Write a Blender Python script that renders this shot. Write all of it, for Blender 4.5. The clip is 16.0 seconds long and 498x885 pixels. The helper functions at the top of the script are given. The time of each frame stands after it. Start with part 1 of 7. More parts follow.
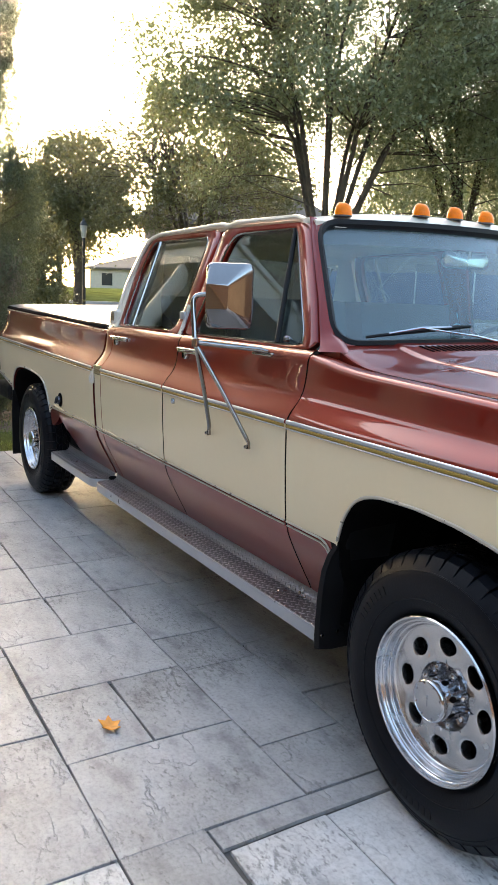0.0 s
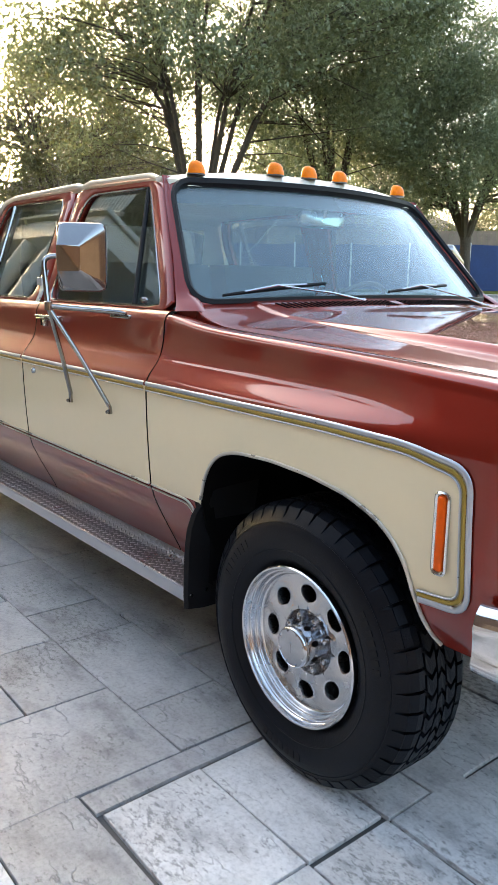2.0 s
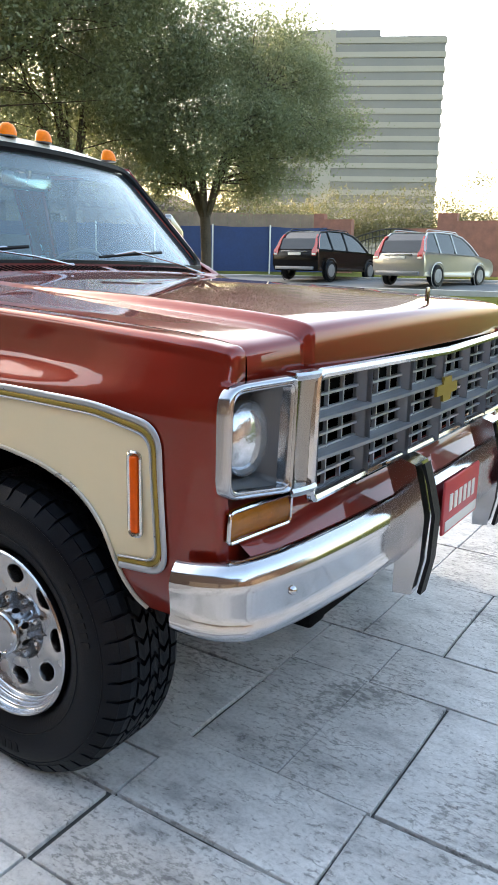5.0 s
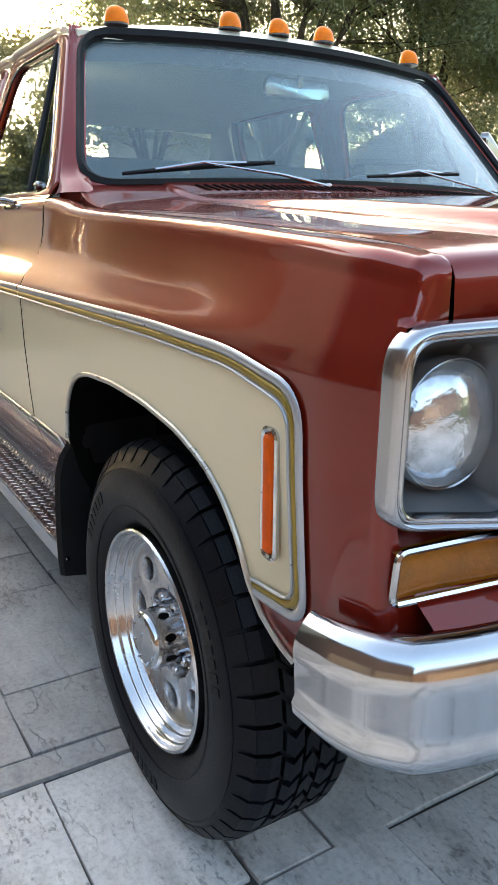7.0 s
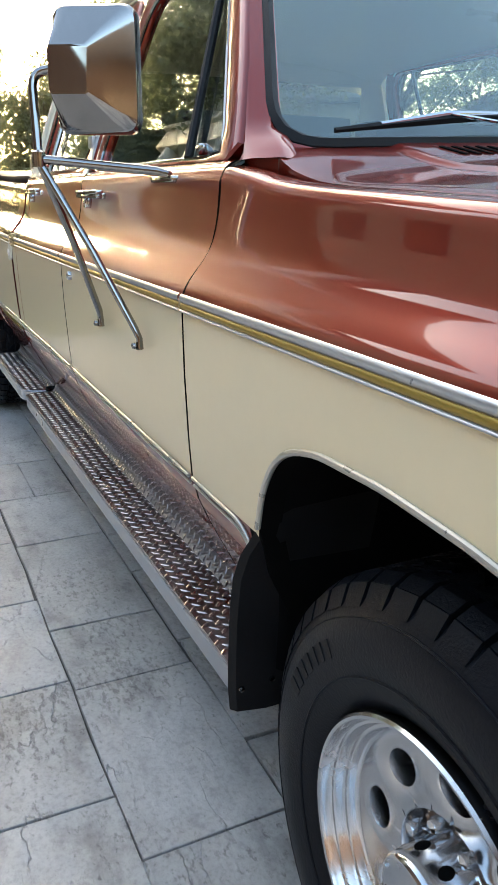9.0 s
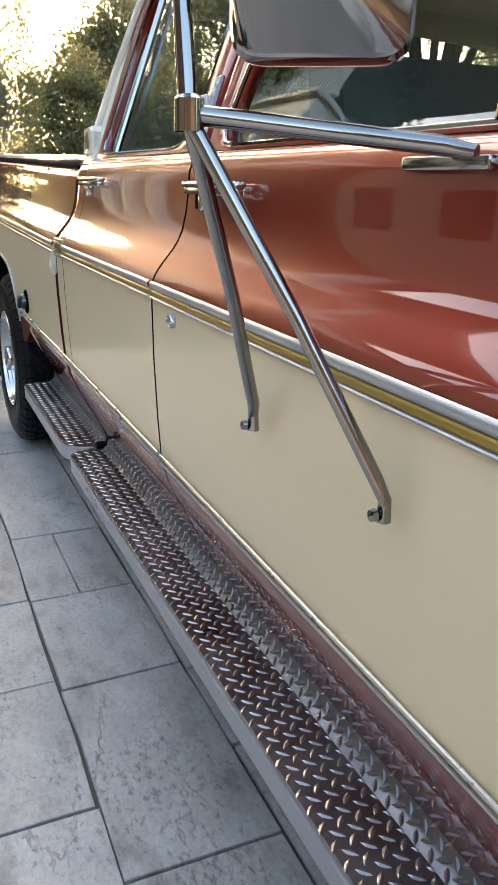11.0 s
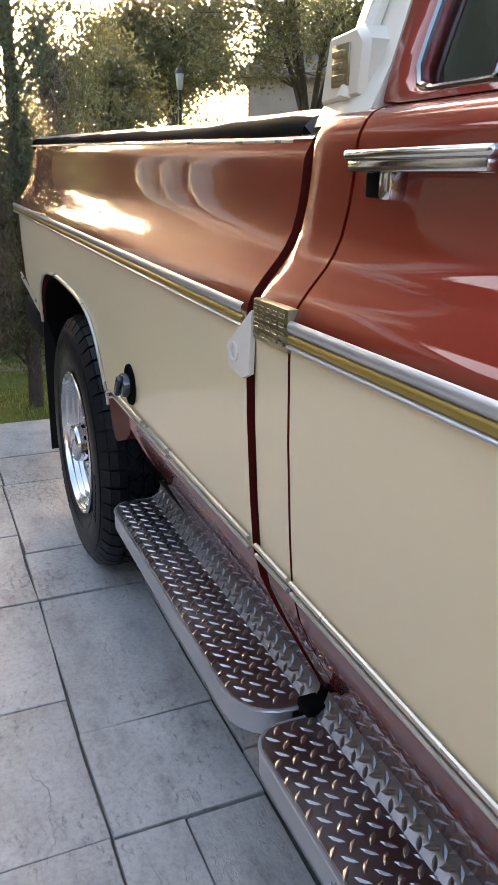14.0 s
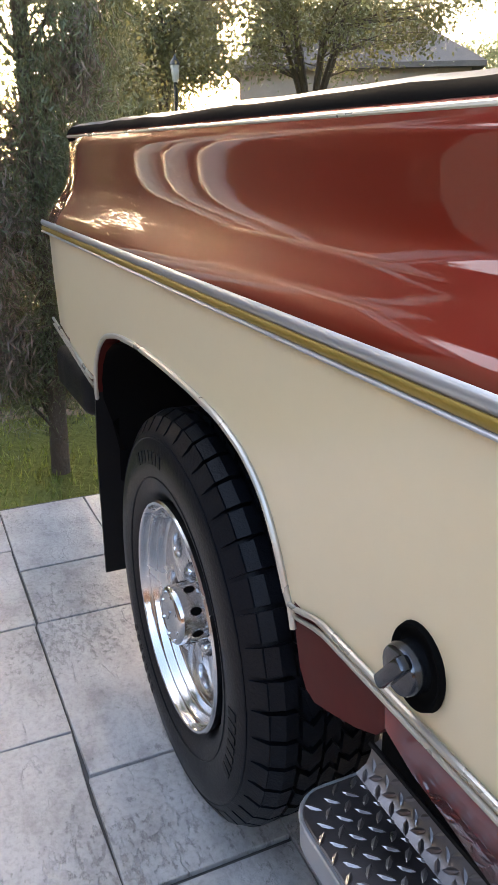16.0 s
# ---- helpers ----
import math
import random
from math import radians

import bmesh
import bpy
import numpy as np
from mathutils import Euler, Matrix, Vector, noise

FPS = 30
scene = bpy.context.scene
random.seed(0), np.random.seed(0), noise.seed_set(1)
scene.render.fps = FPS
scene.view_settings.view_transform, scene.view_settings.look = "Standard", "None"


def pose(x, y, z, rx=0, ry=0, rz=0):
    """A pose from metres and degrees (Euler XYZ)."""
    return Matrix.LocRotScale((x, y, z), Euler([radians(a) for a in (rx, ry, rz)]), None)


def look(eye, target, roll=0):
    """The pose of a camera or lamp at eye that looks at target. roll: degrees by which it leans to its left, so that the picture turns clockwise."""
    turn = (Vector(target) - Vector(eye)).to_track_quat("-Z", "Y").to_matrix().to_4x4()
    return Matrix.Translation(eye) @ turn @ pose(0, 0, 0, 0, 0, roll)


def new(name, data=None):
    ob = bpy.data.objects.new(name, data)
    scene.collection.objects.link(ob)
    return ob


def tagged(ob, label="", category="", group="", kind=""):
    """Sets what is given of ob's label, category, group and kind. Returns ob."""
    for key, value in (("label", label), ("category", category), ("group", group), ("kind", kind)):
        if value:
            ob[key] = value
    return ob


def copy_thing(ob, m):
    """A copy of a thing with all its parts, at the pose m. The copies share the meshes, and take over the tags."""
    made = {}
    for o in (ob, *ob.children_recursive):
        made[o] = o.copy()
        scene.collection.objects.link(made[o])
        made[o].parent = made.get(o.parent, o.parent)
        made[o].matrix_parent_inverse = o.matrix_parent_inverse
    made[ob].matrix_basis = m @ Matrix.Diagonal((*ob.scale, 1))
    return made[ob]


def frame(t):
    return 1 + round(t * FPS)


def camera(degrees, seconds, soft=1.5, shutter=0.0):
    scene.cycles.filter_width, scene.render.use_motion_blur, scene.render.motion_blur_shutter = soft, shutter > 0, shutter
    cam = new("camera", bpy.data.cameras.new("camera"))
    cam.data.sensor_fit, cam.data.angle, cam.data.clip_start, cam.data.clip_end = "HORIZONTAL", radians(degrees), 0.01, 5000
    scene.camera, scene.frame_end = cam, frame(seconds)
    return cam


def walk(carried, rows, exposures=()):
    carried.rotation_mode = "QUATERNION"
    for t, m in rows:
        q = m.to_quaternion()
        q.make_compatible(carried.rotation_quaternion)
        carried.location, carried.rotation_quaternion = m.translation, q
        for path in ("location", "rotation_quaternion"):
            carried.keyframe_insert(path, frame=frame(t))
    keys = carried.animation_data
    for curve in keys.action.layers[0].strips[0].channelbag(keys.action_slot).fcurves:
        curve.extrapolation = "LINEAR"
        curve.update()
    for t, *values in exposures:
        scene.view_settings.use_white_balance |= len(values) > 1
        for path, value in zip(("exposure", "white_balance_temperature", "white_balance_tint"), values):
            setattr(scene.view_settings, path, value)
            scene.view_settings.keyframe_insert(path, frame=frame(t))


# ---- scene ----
cam = camera(36.2, 16.0)
PATH = [
    (0, (1.368, -2.378, 1.432), (-0.329, -1.384, 1.069), 2.0),
    (0.5, (1.37, -2.354, 1.405), (-0.308, -1.33, 1.039), 1.7),
    (1, (1.396, -2.33, 1.394), (-0.248, -1.255, 1.015), 1.4),
    (1.5, (1.414, -2.32, 1.391), (-0.176, -1.173, 0.992), 1.1),
    (2, (1.419, -2.292, 1.384), (-0.107, -1.069, 0.964), 0.8),
    (2.5, (1.434, -2.269, 1.38), (-0.015, -0.962, 0.943), 0.7),
    (3, (1.452, -2.254, 1.371), (0.09, -0.859, 0.927), 0.9),
    (3.5, (1.463, -2.246, 1.371), (0.199, -0.763, 0.921), 1.2),
    (3.7, (1.475, -2.24, 1.368), (0.244, -0.729, 0.918), 1.2),
    (4.75, (1.49, -2.157, 1.335), (0.42, -0.497, 0.875), 1.3),
    (5.8, (1.494, -2.04, 1.291), (0.292, -0.52, 0.796), 1.4),
    (6, (1.452, -1.974, 1.272), (0.18, -0.517, 0.764), 1.8),
    (6.5, (1.339, -1.773, 1.233), (-0.119, -0.51, 0.705), 1.4),
    (7, (1.273, -1.518, 1.203), (-0.375, -0.527, 0.653), 0.4),
    (7.5, (1.208, -1.459, 1.191), (-0.485, -0.566, 0.611), -0.1),
    (8, (1.036, -1.488, 1.194), (-0.678, -0.634, 0.617), -0.6),
    (8.5, (0.812, -1.5, 1.225), (-0.903, -0.674, 0.612), 0.0),
    (9, (0.555, -1.477, 1.222), (-1.163, -0.665, 0.599), 0.5),
    (9.5, (0.308, -1.47, 1.227), (-1.409, -0.669, 0.585), 0.8),
    (10, (0.083, -1.467, 1.227), (-1.635, -0.669, 0.583), 1.2),
    (10.2, (-0.017, -1.462, 1.228), (-1.732, -0.662, 0.581), 1.3),
    (12.3, (-0.971, -1.377, 1.205), (-2.702, -0.607, 0.565), 1.5),
    (12.5, (-1.065, -1.382, 1.202), (-2.795, -0.61, 0.56), 1.4),
    (13, (-1.31, -1.397, 1.206), (-3.042, -0.631, 0.564), 1.4),
    (13.5, (-1.575, -1.394, 1.206), (-3.306, -0.629, 0.558), 1.3),
    (14, (-1.836, -1.378, 1.203), (-3.571, -0.637, 0.543), 0.7),
    (14.5, (-2.117, -1.402, 1.199), (-3.846, -0.651, 0.535), 0.5),
    (15, (-2.402, -1.39, 1.199), (-4.132, -0.643, 0.532), 0.3),
    (15.5, (-2.652, -1.386, 1.204), (-4.376, -0.62, 0.537), 0.2),
    (16, (-2.906, -1.376, 1.211), (-4.628, -0.609, 0.542), -0.4),
]
walk(cam, [(t, look(eye, target, roll)) for t, eye, target, roll in PATH], [(0.0, 3.06, 7050, 10), (2.0, 3.23, 7150, 9.5), (3.5, 3.19, 7450, 10), (6.0, 3.06, 7400, 8.5), (8.0, 3.05, 7250, 6.5), (9.0, 3.25, 7200, 5.5), (10.0, 3.30, 7200, 7), (13.5, 3.25, 7150, 13), (16.0, 3.53, 7200, 16)])

# world, sun and exposure
SUN_AZ, SUN_EL = 168.0, 15.0
sky_world = bpy.data.worlds.new("sky")
scene.world = sky_world
sky_world.use_nodes = True
wn = sky_world.node_tree
wn.nodes.clear()
sky = wn.nodes.new("ShaderNodeTexSky")
sky.sky_type = "NISHITA"
sky.sun_disc = False
sky.sun_elevation = radians(SUN_EL)
sky.sun_rotation = radians(90.0 - SUN_AZ)
sky.air_density, sky.dust_density, sky.ozone_density = 1.0, 4.0, 1.0
back = wn.nodes.new("ShaderNodeBackground")
back.inputs["Strength"].default_value = 0.15
wout = wn.nodes.new("ShaderNodeOutputWorld")
wn.links.new(sky.outputs[0], back.inputs["Color"])
wn.links.new(back.outputs[0], wout.inputs["Surface"])
sun = new("sun", bpy.data.lights.new("sun", "SUN"))
sun.data.energy, sun.data.angle, sun.data.color = 0.15, radians(12), (1.0, 0.88, 0.74)
sa, se = radians(SUN_AZ), radians(SUN_EL)
sun.matrix_world = look((30 * math.cos(sa) * math.cos(se), 30 * math.sin(sa) * math.cos(se), 30 * math.sin(se)), (0, 0, 0))


# materials
class Net:
    def __init__(self, name):
        self.m = bpy.data.materials.new(name)
        self.m.use_nodes = True
        self.t = self.m.node_tree
        self.t.nodes.clear()
        self.out = self.t.nodes.new("ShaderNodeOutputMaterial")

    def node(self, kind, **values):
        n = self.t.nodes.new(kind)
        for k, v in values.items():
            if k in n.inputs:
                n.inputs[k].default_value = v
        return n

    def link(self, a, b):
        self.t.links.new(a, b)


def rgb(c):
    return (c[0], c[1], c[2], 1.0)


def noise_at(net, scale, detail=4.0, rough=0.55, stretch=None, world=False):
    co = net.node("ShaderNodeTexCoord")
    src = co.outputs["Object"]
    if world:
        src = net.node("ShaderNodeNewGeometry").outputs["Position"]
    if stretch:
        mp = net.node("ShaderNodeMapping")
        mp.inputs["Scale"].default_value = stretch
        net.link(src, mp.inputs["Vector"])
        src = mp.outputs[0]
    n = net.node("ShaderNodeTexNoise", Scale=scale, Detail=detail, Roughness=rough)
    net.link(src, n.inputs["Vector"])
    return n


def ramp(net, fac, stops):
    r = net.node("ShaderNodeValToRGB")
    els = r.color_ramp.elements
    els[0].position, els[0].color = stops[0][0], rgb(stops[0][1])
    els[1].position, els[1].color = stops[-1][0], rgb(stops[-1][1])
    for p, c in stops[1:-1]:
        e = els.new(p)
        e.color = rgb(c)
    net.link(fac, r.inputs[0])
    return r


def shade(c, k):
    return tuple(min(1.0, max(0.0, v * k)) for v in c)


def surface(name, base, rough=0.5, metal=0.0, coat=0.0, coat_rough=0.03, vary=0.12, scale=3.0, fine=60.0, bump=0.0,
            bump_scale=80.0, rough_vary=0.1, spec=0.5, each=0.0, world=False):
    """A painted, metal or mineral surface with mottling at two scales."""
    net = Net(name)
    p = net.node("ShaderNodeBsdfPrincipled", Roughness=rough, Metallic=metal)
    p.inputs["Coat Weight"].default_value, p.inputs["Coat Roughness"].default_value = coat, coat_rough
    p.inputs["Specular IOR Level"].default_value = spec
    big, small = noise_at(net, scale, world=world), noise_at(net, fine, 3.0, world=world)
    mix = net.node("ShaderNodeMath")
    mix.operation = "MULTIPLY_ADD"
    net.link(small.outputs["Fac"], mix.inputs[0])
    mix.inputs[1].default_value = 0.35
    net.link(big.outputs["Fac"], mix.inputs[2])
    col = ramp(net, mix.outputs[0], [(0.40, shade(base, 1 - vary)), (0.68, base), (0.95, shade(base, 1 + vary))])
    last = col.outputs[0]
    if each:
        info = net.node("ShaderNodeObjectInfo")
        hsv = net.node("ShaderNodeHueSaturation")
        mr = net.node("ShaderNodeMapRange")
        mr.inputs["To Min"].default_value, mr.inputs["To Max"].default_value = 1 - each, 1 + each
        net.link(info.outputs["Random"], mr.inputs["Value"])
        net.link(mr.outputs[0], hsv.inputs["Value"])
        net.link(last, hsv.inputs["Color"])
        last = hsv.outputs[0]
    net.link(last, p.inputs["Base Color"])
    if rough_vary:
        rr = net.node("ShaderNodeMapRange")
        rr.inputs["From Min"].default_value, rr.inputs["From Max"].default_value = 0.3, 0.7
        rr.inputs["To Min"].default_value = max(0.0, rough * (1 - rough_vary))
        rr.inputs["To Max"].default_value = min(1.0, rough * (1 + rough_vary))
        net.link(big.outputs["Fac"], rr.inputs["Value"])
        net.link(rr.outputs[0], p.inputs["Roughness"])
    if bump:
        bn = noise_at(net, bump_scale, 5.0, world=world)
        b = net.node("ShaderNodeBump", Strength=1.0, Distance=bump)
        net.link(bn.outputs["Fac"], b.inputs["Height"])
        net.link(b.outputs[0], p.inputs["Normal"])
    net.link(p.outputs[0], net.out.inputs["Surface"])
    return net.m


def glass(name, tint, gloss=0.045, gloss_rough=0.0, haze=0.0, haze_col=(0.5, 0.5, 0.5)):
    net = Net(name)
    tr = net.node("ShaderNodeBsdfTransparent")
    tr.inputs["Color"].default_value = rgb(tint)
    gl = net.node("ShaderNodeBsdfGlossy", Roughness=gloss_rough)
    gl.inputs["Color"].default_value = (0.95, 0.97, 1.0, 1)
    fr = net.node("ShaderNodeLayerWeight", Blend=0.5)
    pw = net.node("ShaderNodeMath")
    pw.operation = "POWER"
    pw.inputs[1].default_value = 4.5
    net.link(fr.outputs["Facing"], pw.inputs[0])
    ad = net.node("ShaderNodeMath")
    ad.operation = "MULTIPLY_ADD"
    ad.inputs[1].default_value, ad.inputs[2].default_value = 0.90, gloss
    net.link(pw.outputs[0], ad.inputs[0])
    mx = net.node("ShaderNodeMixShader")
    net.link(ad.outputs[0], mx.inputs[0])
    clear = tr.outputs[0]
    if haze:
        df = net.node("ShaderNodeBsdfDiffuse")
        df.inputs["Color"].default_value = rgb(haze_col)
        hz = net.node("ShaderNodeMixShader")
        hz.inputs[0].default_value = haze
        net.link(clear, hz.inputs[1])
        net.link(df.outputs[0], hz.inputs[2])
        clear = hz.outputs[0]
    net.link(clear, mx.inputs[1])
    net.link(gl.outputs[0], mx.inputs[2])
    net.link(mx.outputs[0], net.out.inputs["Surface"])
    return net.m


def leaf_mat(name, dark, light, through_col, through_amount=0.35):
    net = Net(name)
    geo = net.node("ShaderNodeNewGeometry")
    big = noise_at(net, 0.7, 2.0)
    add = net.node("ShaderNodeMath")
    add.operation = "MULTIPLY_ADD"
    net.link(geo.outputs["Random Per Island"], add.inputs[0])
    add.inputs[1].default_value = 0.6
    net.link(big.outputs["Fac"], add.inputs[2])
    col = ramp(net, add.outputs[0], [(0.35, dark), (1.05, light)])
    p = net.node("ShaderNodeBsdfPrincipled", Roughness=0.5)
    net.link(col.outputs[0], p.inputs["Base Color"])
    t = net.node("ShaderNodeBsdfTranslucent")
    t.inputs["Color"].default_value = rgb(through_col)
    mx = net.node("ShaderNodeMixShader")
    mx.inputs[0].default_value = through_amount
    net.link(p.outputs[0], mx.inputs[1])
    net.link(t.outputs[0], mx.inputs[2])
    net.link(mx.outputs[0], net.out.inputs["Surface"])
    return net.m


def slab_mat(name, light, dark, pits=0.5, crease=0.5):
    """Stamped concrete: cloudy grey, darker in pits and along the creases of the slate texture."""
    net = Net(name)
    p = net.node("ShaderNodeBsdfPrincipled", Roughness=0.55)
    p.inputs["Specular IOR Level"].default_value = 0.4

    def math_of(op, a, b=None, c=None):
        m = net.node("ShaderNodeMath")
        m.operation = op
        for k, v in enumerate((a, b, c)):
            if v is None:
                continue
            if isinstance(v, (int, float)):
                m.inputs[k].default_value = v
            else:
                net.link(v, m.inputs[k])
        return m.outputs[0]

    def over(fac, under, colour):
        m = net.node("ShaderNodeMix")
        m.data_type = "RGBA"
        net.link(fac, m.inputs[0])
        net.link(under, m.inputs[6])
        m.inputs[7].default_value = rgb(colour)
        return m.outputs[2]
    big = noise_at(net, 1.5, 5.0, 0.6, world=True)
    cloud = noise_at(net, 5.5, 6.0, 0.62, (1.0, 1.7, 1.0), world=True)
    vein = noise_at(net, 34.0, 8.0, 0.70, (1.0, 1.8, 1.0), world=True)
    patch = noise_at(net, 2.4, 3.0, 0.5, world=True)
    base = ramp(net, big.outputs["Fac"], [(0.32, shade(light, 0.84)), (0.5, light), (0.7, shade(light, 1.10))])
    # creases: thin bent lines where a ridged noise passes its middle, broken up by patches
    wavy = noise_at(net, 2.8, 7.0, 0.55, (1.0, 2.2, 1.0), world=True)
    ridge = math_of("ABSOLUTE", math_of("SUBTRACT", wavy.outputs["Fac"], 0.5))
    line = ramp(net, ridge, [(0.0, (1, 1, 1)), (0.011, (0, 0, 0))])
    where = ramp(net, cloud.outputs["Fac"], [(0.46, (0, 0, 0)), (0.62, (1, 1, 1))])
    lines = math_of("MULTIPLY", math_of("MULTIPLY", line.outputs[0], where.outputs[0]), crease)
    # pits, denser in some patches
    dens = math_of("MULTIPLY_ADD", patch.outputs["Fac"], 0.50, vein.outputs["Fac"])
    fleck = ramp(net, dens, [(0.86 - 0.05 * pits, (0, 0, 0)), (0.93 - 0.03 * pits, (0.62, 0.62, 0.62))])
    col = over(fleck.outputs[0], base.outputs[0], dark)
    col = over(lines, col, shade(dark, 0.8))
    grain = noise_at(net, 75.0, 5.0, 0.65, world=True)
    tone = ramp(net, grain.outputs["Fac"], [(0.36, (0.84, 0.84, 0.84)), (0.5, (1.0, 1.0, 1.0)), (0.64, (1.07, 1.07, 1.07))])
    mot = net.node("ShaderNodeMix")
    mot.data_type, mot.blend_type = "RGBA", "MULTIPLY"
    mot.inputs[0].default_value = 1.0
    net.link(col, mot.inputs[6])
    net.link(tone.outputs[0], mot.inputs[7])
    col = mot.outputs[2]
    stain = ramp(net, cloud.outputs["Fac"], [(0.33, (0.62, 0.62, 0.63)), (0.46, (0.92, 0.92, 0.92)), (0.66, (1.10, 1.10, 1.10))])
    mul = net.node("ShaderNodeMix")
    mul.data_type, mul.blend_type = "RGBA", "MULTIPLY"
    mul.inputs[0].default_value = 1.0
    net.link(col, mul.inputs[6])
    net.link(stain.outputs[0], mul.inputs[7])
    info = net.node("ShaderNodeObjectInfo")
    mr = net.node("ShaderNodeMapRange")
    mr.inputs["To Min"].default_value, mr.inputs["To Max"].default_value = 0.92, 1.07
    net.link(info.outputs["Random"], mr.inputs["Value"])
    hsv = net.node("ShaderNodeHueSaturation")
    net.link(mr.outputs[0], hsv.inputs["Value"])
    net.link(mul.outputs[2], hsv.inputs["Color"])
    net.link(hsv.outputs[0], p.inputs["Base Color"])
    h = math_of("SUBTRACT", math_of("MULTIPLY_ADD", vein.outputs["Fac"], 0.35, cloud.outputs["Fac"]), math_of("MULTIPLY_ADD", fleck.outputs[0], 0.25, lines))
    b = net.node("ShaderNodeBump", Strength=1.0, Distance=0.008)
    net.link(h, b.inputs["Height"])
    net.link(b.outputs[0], p.inputs["Normal"])
    rr = net.node("ShaderNodeMapRange")
    rr.inputs["To Min"].default_value, rr.inputs["To Max"].default_value = 0.42, 0.75
    net.link(cloud.outputs["Fac"], rr.inputs["Value"])
    net.link(rr.outputs[0], p.inputs["Roughness"])
    net.link(p.outputs[0], net.out.inputs["Surface"])
    return net.m


RED = surface("burgundy metallic paint", (0.185, 0.0105, 0.0040), 0.36, 0.45, 1.0, 0.03, 0.10, 1.2, 1500, rough_vary=0.05, spec=0.1)
RED.node_tree.nodes["Principled BSDF"].inputs["Coat IOR"].default_value = 1.52
# darker, duller copy of the burgundy: shade put into the colour
SHADE_RED = surface("burgundy paint darkened for shade", (0.070, 0.007, 0.0055), 0.5, 0.0, 0.0, spec=0.12, vary=0.2, scale=6, fine=60)
CREAM = surface("cream paint", (0.66, 0.565, 0.375), 0.40, 0.0, 0.4, 0.12, 0.03, 1.5, 40, rough_vary=0.1)
ROOFC = surface("light cream roof paint", (0.66, 0.61, 0.50), 0.3, 0.0, 0.6, 0.06, 0.03, 1.5, 40)
CHROME = surface("chrome", (0.52, 0.53, 0.55), 0.12, 1.0, vary=0.04, rough_vary=0.5, scale=8)
STEEL = surface("polished stainless steel", (0.27, 0.265, 0.258), 0.11, 1.0, vary=0.06, rough_vary=0.4, scale=10)
ALLOY = surface("polished aluminium", (0.60, 0.60, 0.61), 0.20, 1.0, vary=0.06, rough_vary=0.5, scale=12)
SILVER = surface("silver trim strip", (0.40, 0.42, 0.45), 0.34, 0.6, vary=0.03, rough_vary=0.2, scale=14)
GOLD = surface("gold trim strip", (0.30, 0.205, 0.040), 0.42, 0.5, vary=0.08)
RUBBER = surface("black rubber", (0.006, 0.006, 0.007), 0.55, spec=0.2, vary=0.3, scale=9, fine=120, bump=0.0006, bump_scale=300)
TYRE = surface("tyre rubber", (0.0040, 0.0052, 0.0080), 0.40, spec=0.16, vary=0.35, scale=7, fine=90, bump=0.0008, bump_scale=220)
BLACK = surface("black underbody", (0.0035, 0.0035, 0.004), 0.85, spec=0.05, vary=0.3)
# near-black that puts the shade of gaps, slots and recesses into colour
GAP = surface("dark gap", (0.003, 0.003, 0.003), 0.9, vary=0.1, spec=0.05)
AMBER = surface("amber lens", (0.85, 0.19, 0.003), 0.35, 0.0, 0.0, spec=0.2, vary=0.18, scale=30, fine=200, bump=0.001, bump_scale=140)
AMBER_DARK = surface("dark amber lens", (0.26, 0.085, 0.004), 0.25, 0.0, 0.2, spec=0.3, vary=0.18, scale=30, fine=200, bump=0.001, bump_scale=160)
ORANGE = surface("orange lens", (0.66, 0.085, 0.003), 0.35, 0.0, 0.0, spec=0.2, vary=0.12, scale=30, bump=0.0006, bump_scale=200)
LAMPGLASS = surface("fluted headlamp glass", (0.60, 0.63, 0.66), 0.10, 0.8, 0.8, vary=0.5, scale=26, fine=60, bump=0.003, bump_scale=22)
TREADPLATE = surface("polished tread plate", (0.22, 0.212, 0.222), 0.42, 1.0, vary=0.16, scale=6, fine=120, rough_vary=0.35, bump=0.0005, bump_scale=60)
TREADMARK = surface("worn bright tread marks", (0.40, 0.39, 0.395), 0.36, 1.0, vary=0.15, scale=9, rough_vary=0.3)
# black vinyl lightened to carry the sky's sheen on the cover
VINYL = surface("black vinyl with sky sheen", (0.075, 0.078, 0.084), 0.44, spec=0.5, vary=0.2, scale=4, fine=300, bump=0.0012, bump_scale=30)
SEATM = surface("grey seat cloth", (0.12, 0.13, 0.14), 0.85, vary=0.2, fine=200)
DASH = surface("dark dashboard vinyl", (0.05, 0.045, 0.045), 0.6, vary=0.2)
GREYPL = surface("grey plastic", (0.12, 0.125, 0.13), 0.38, 0.3, vary=0.1)
ARGENT = surface("silver grille paint", (0.22, 0.23, 0.25), 0.38, 0.4, vary=0.08)
BEAD = surface("bright rounded bead", (0.52, 0.49, 0.43), 0.32, 0.6, vary=0.05, rough_vary=0.3, scale=10)
DARKCHROME = surface("dark plated panel", (0.075, 0.08, 0.09), 0.16, 0.9, vary=0.12, rough_vary=0.3, scale=9)
SATIN = surface("satin bright moulding", (0.42, 0.43, 0.45), 0.20, 1.0, vary=0.06, rough_vary=0.3, scale=10)
BADGE = surface("tarnished brass badge", (0.26, 0.22, 0.13), 0.38, 0.8, vary=0.4, scale=60, fine=200)
WHITEM = surface("white painted metal", (0.62, 0.60, 0.54), 0.5, vary=0.08)
PLATE_RED = surface("red plate frame", (0.45, 0.03, 0.04), 0.4, vary=0.1)
# bluish diffuse veil stands in for sky reflected in the glass
WINDSHIELD = glass("windshield glass with sky haze", (0.82, 0.93, 0.94), 0.055, 0.0, 0.065, (0.34, 0.47, 0.50))
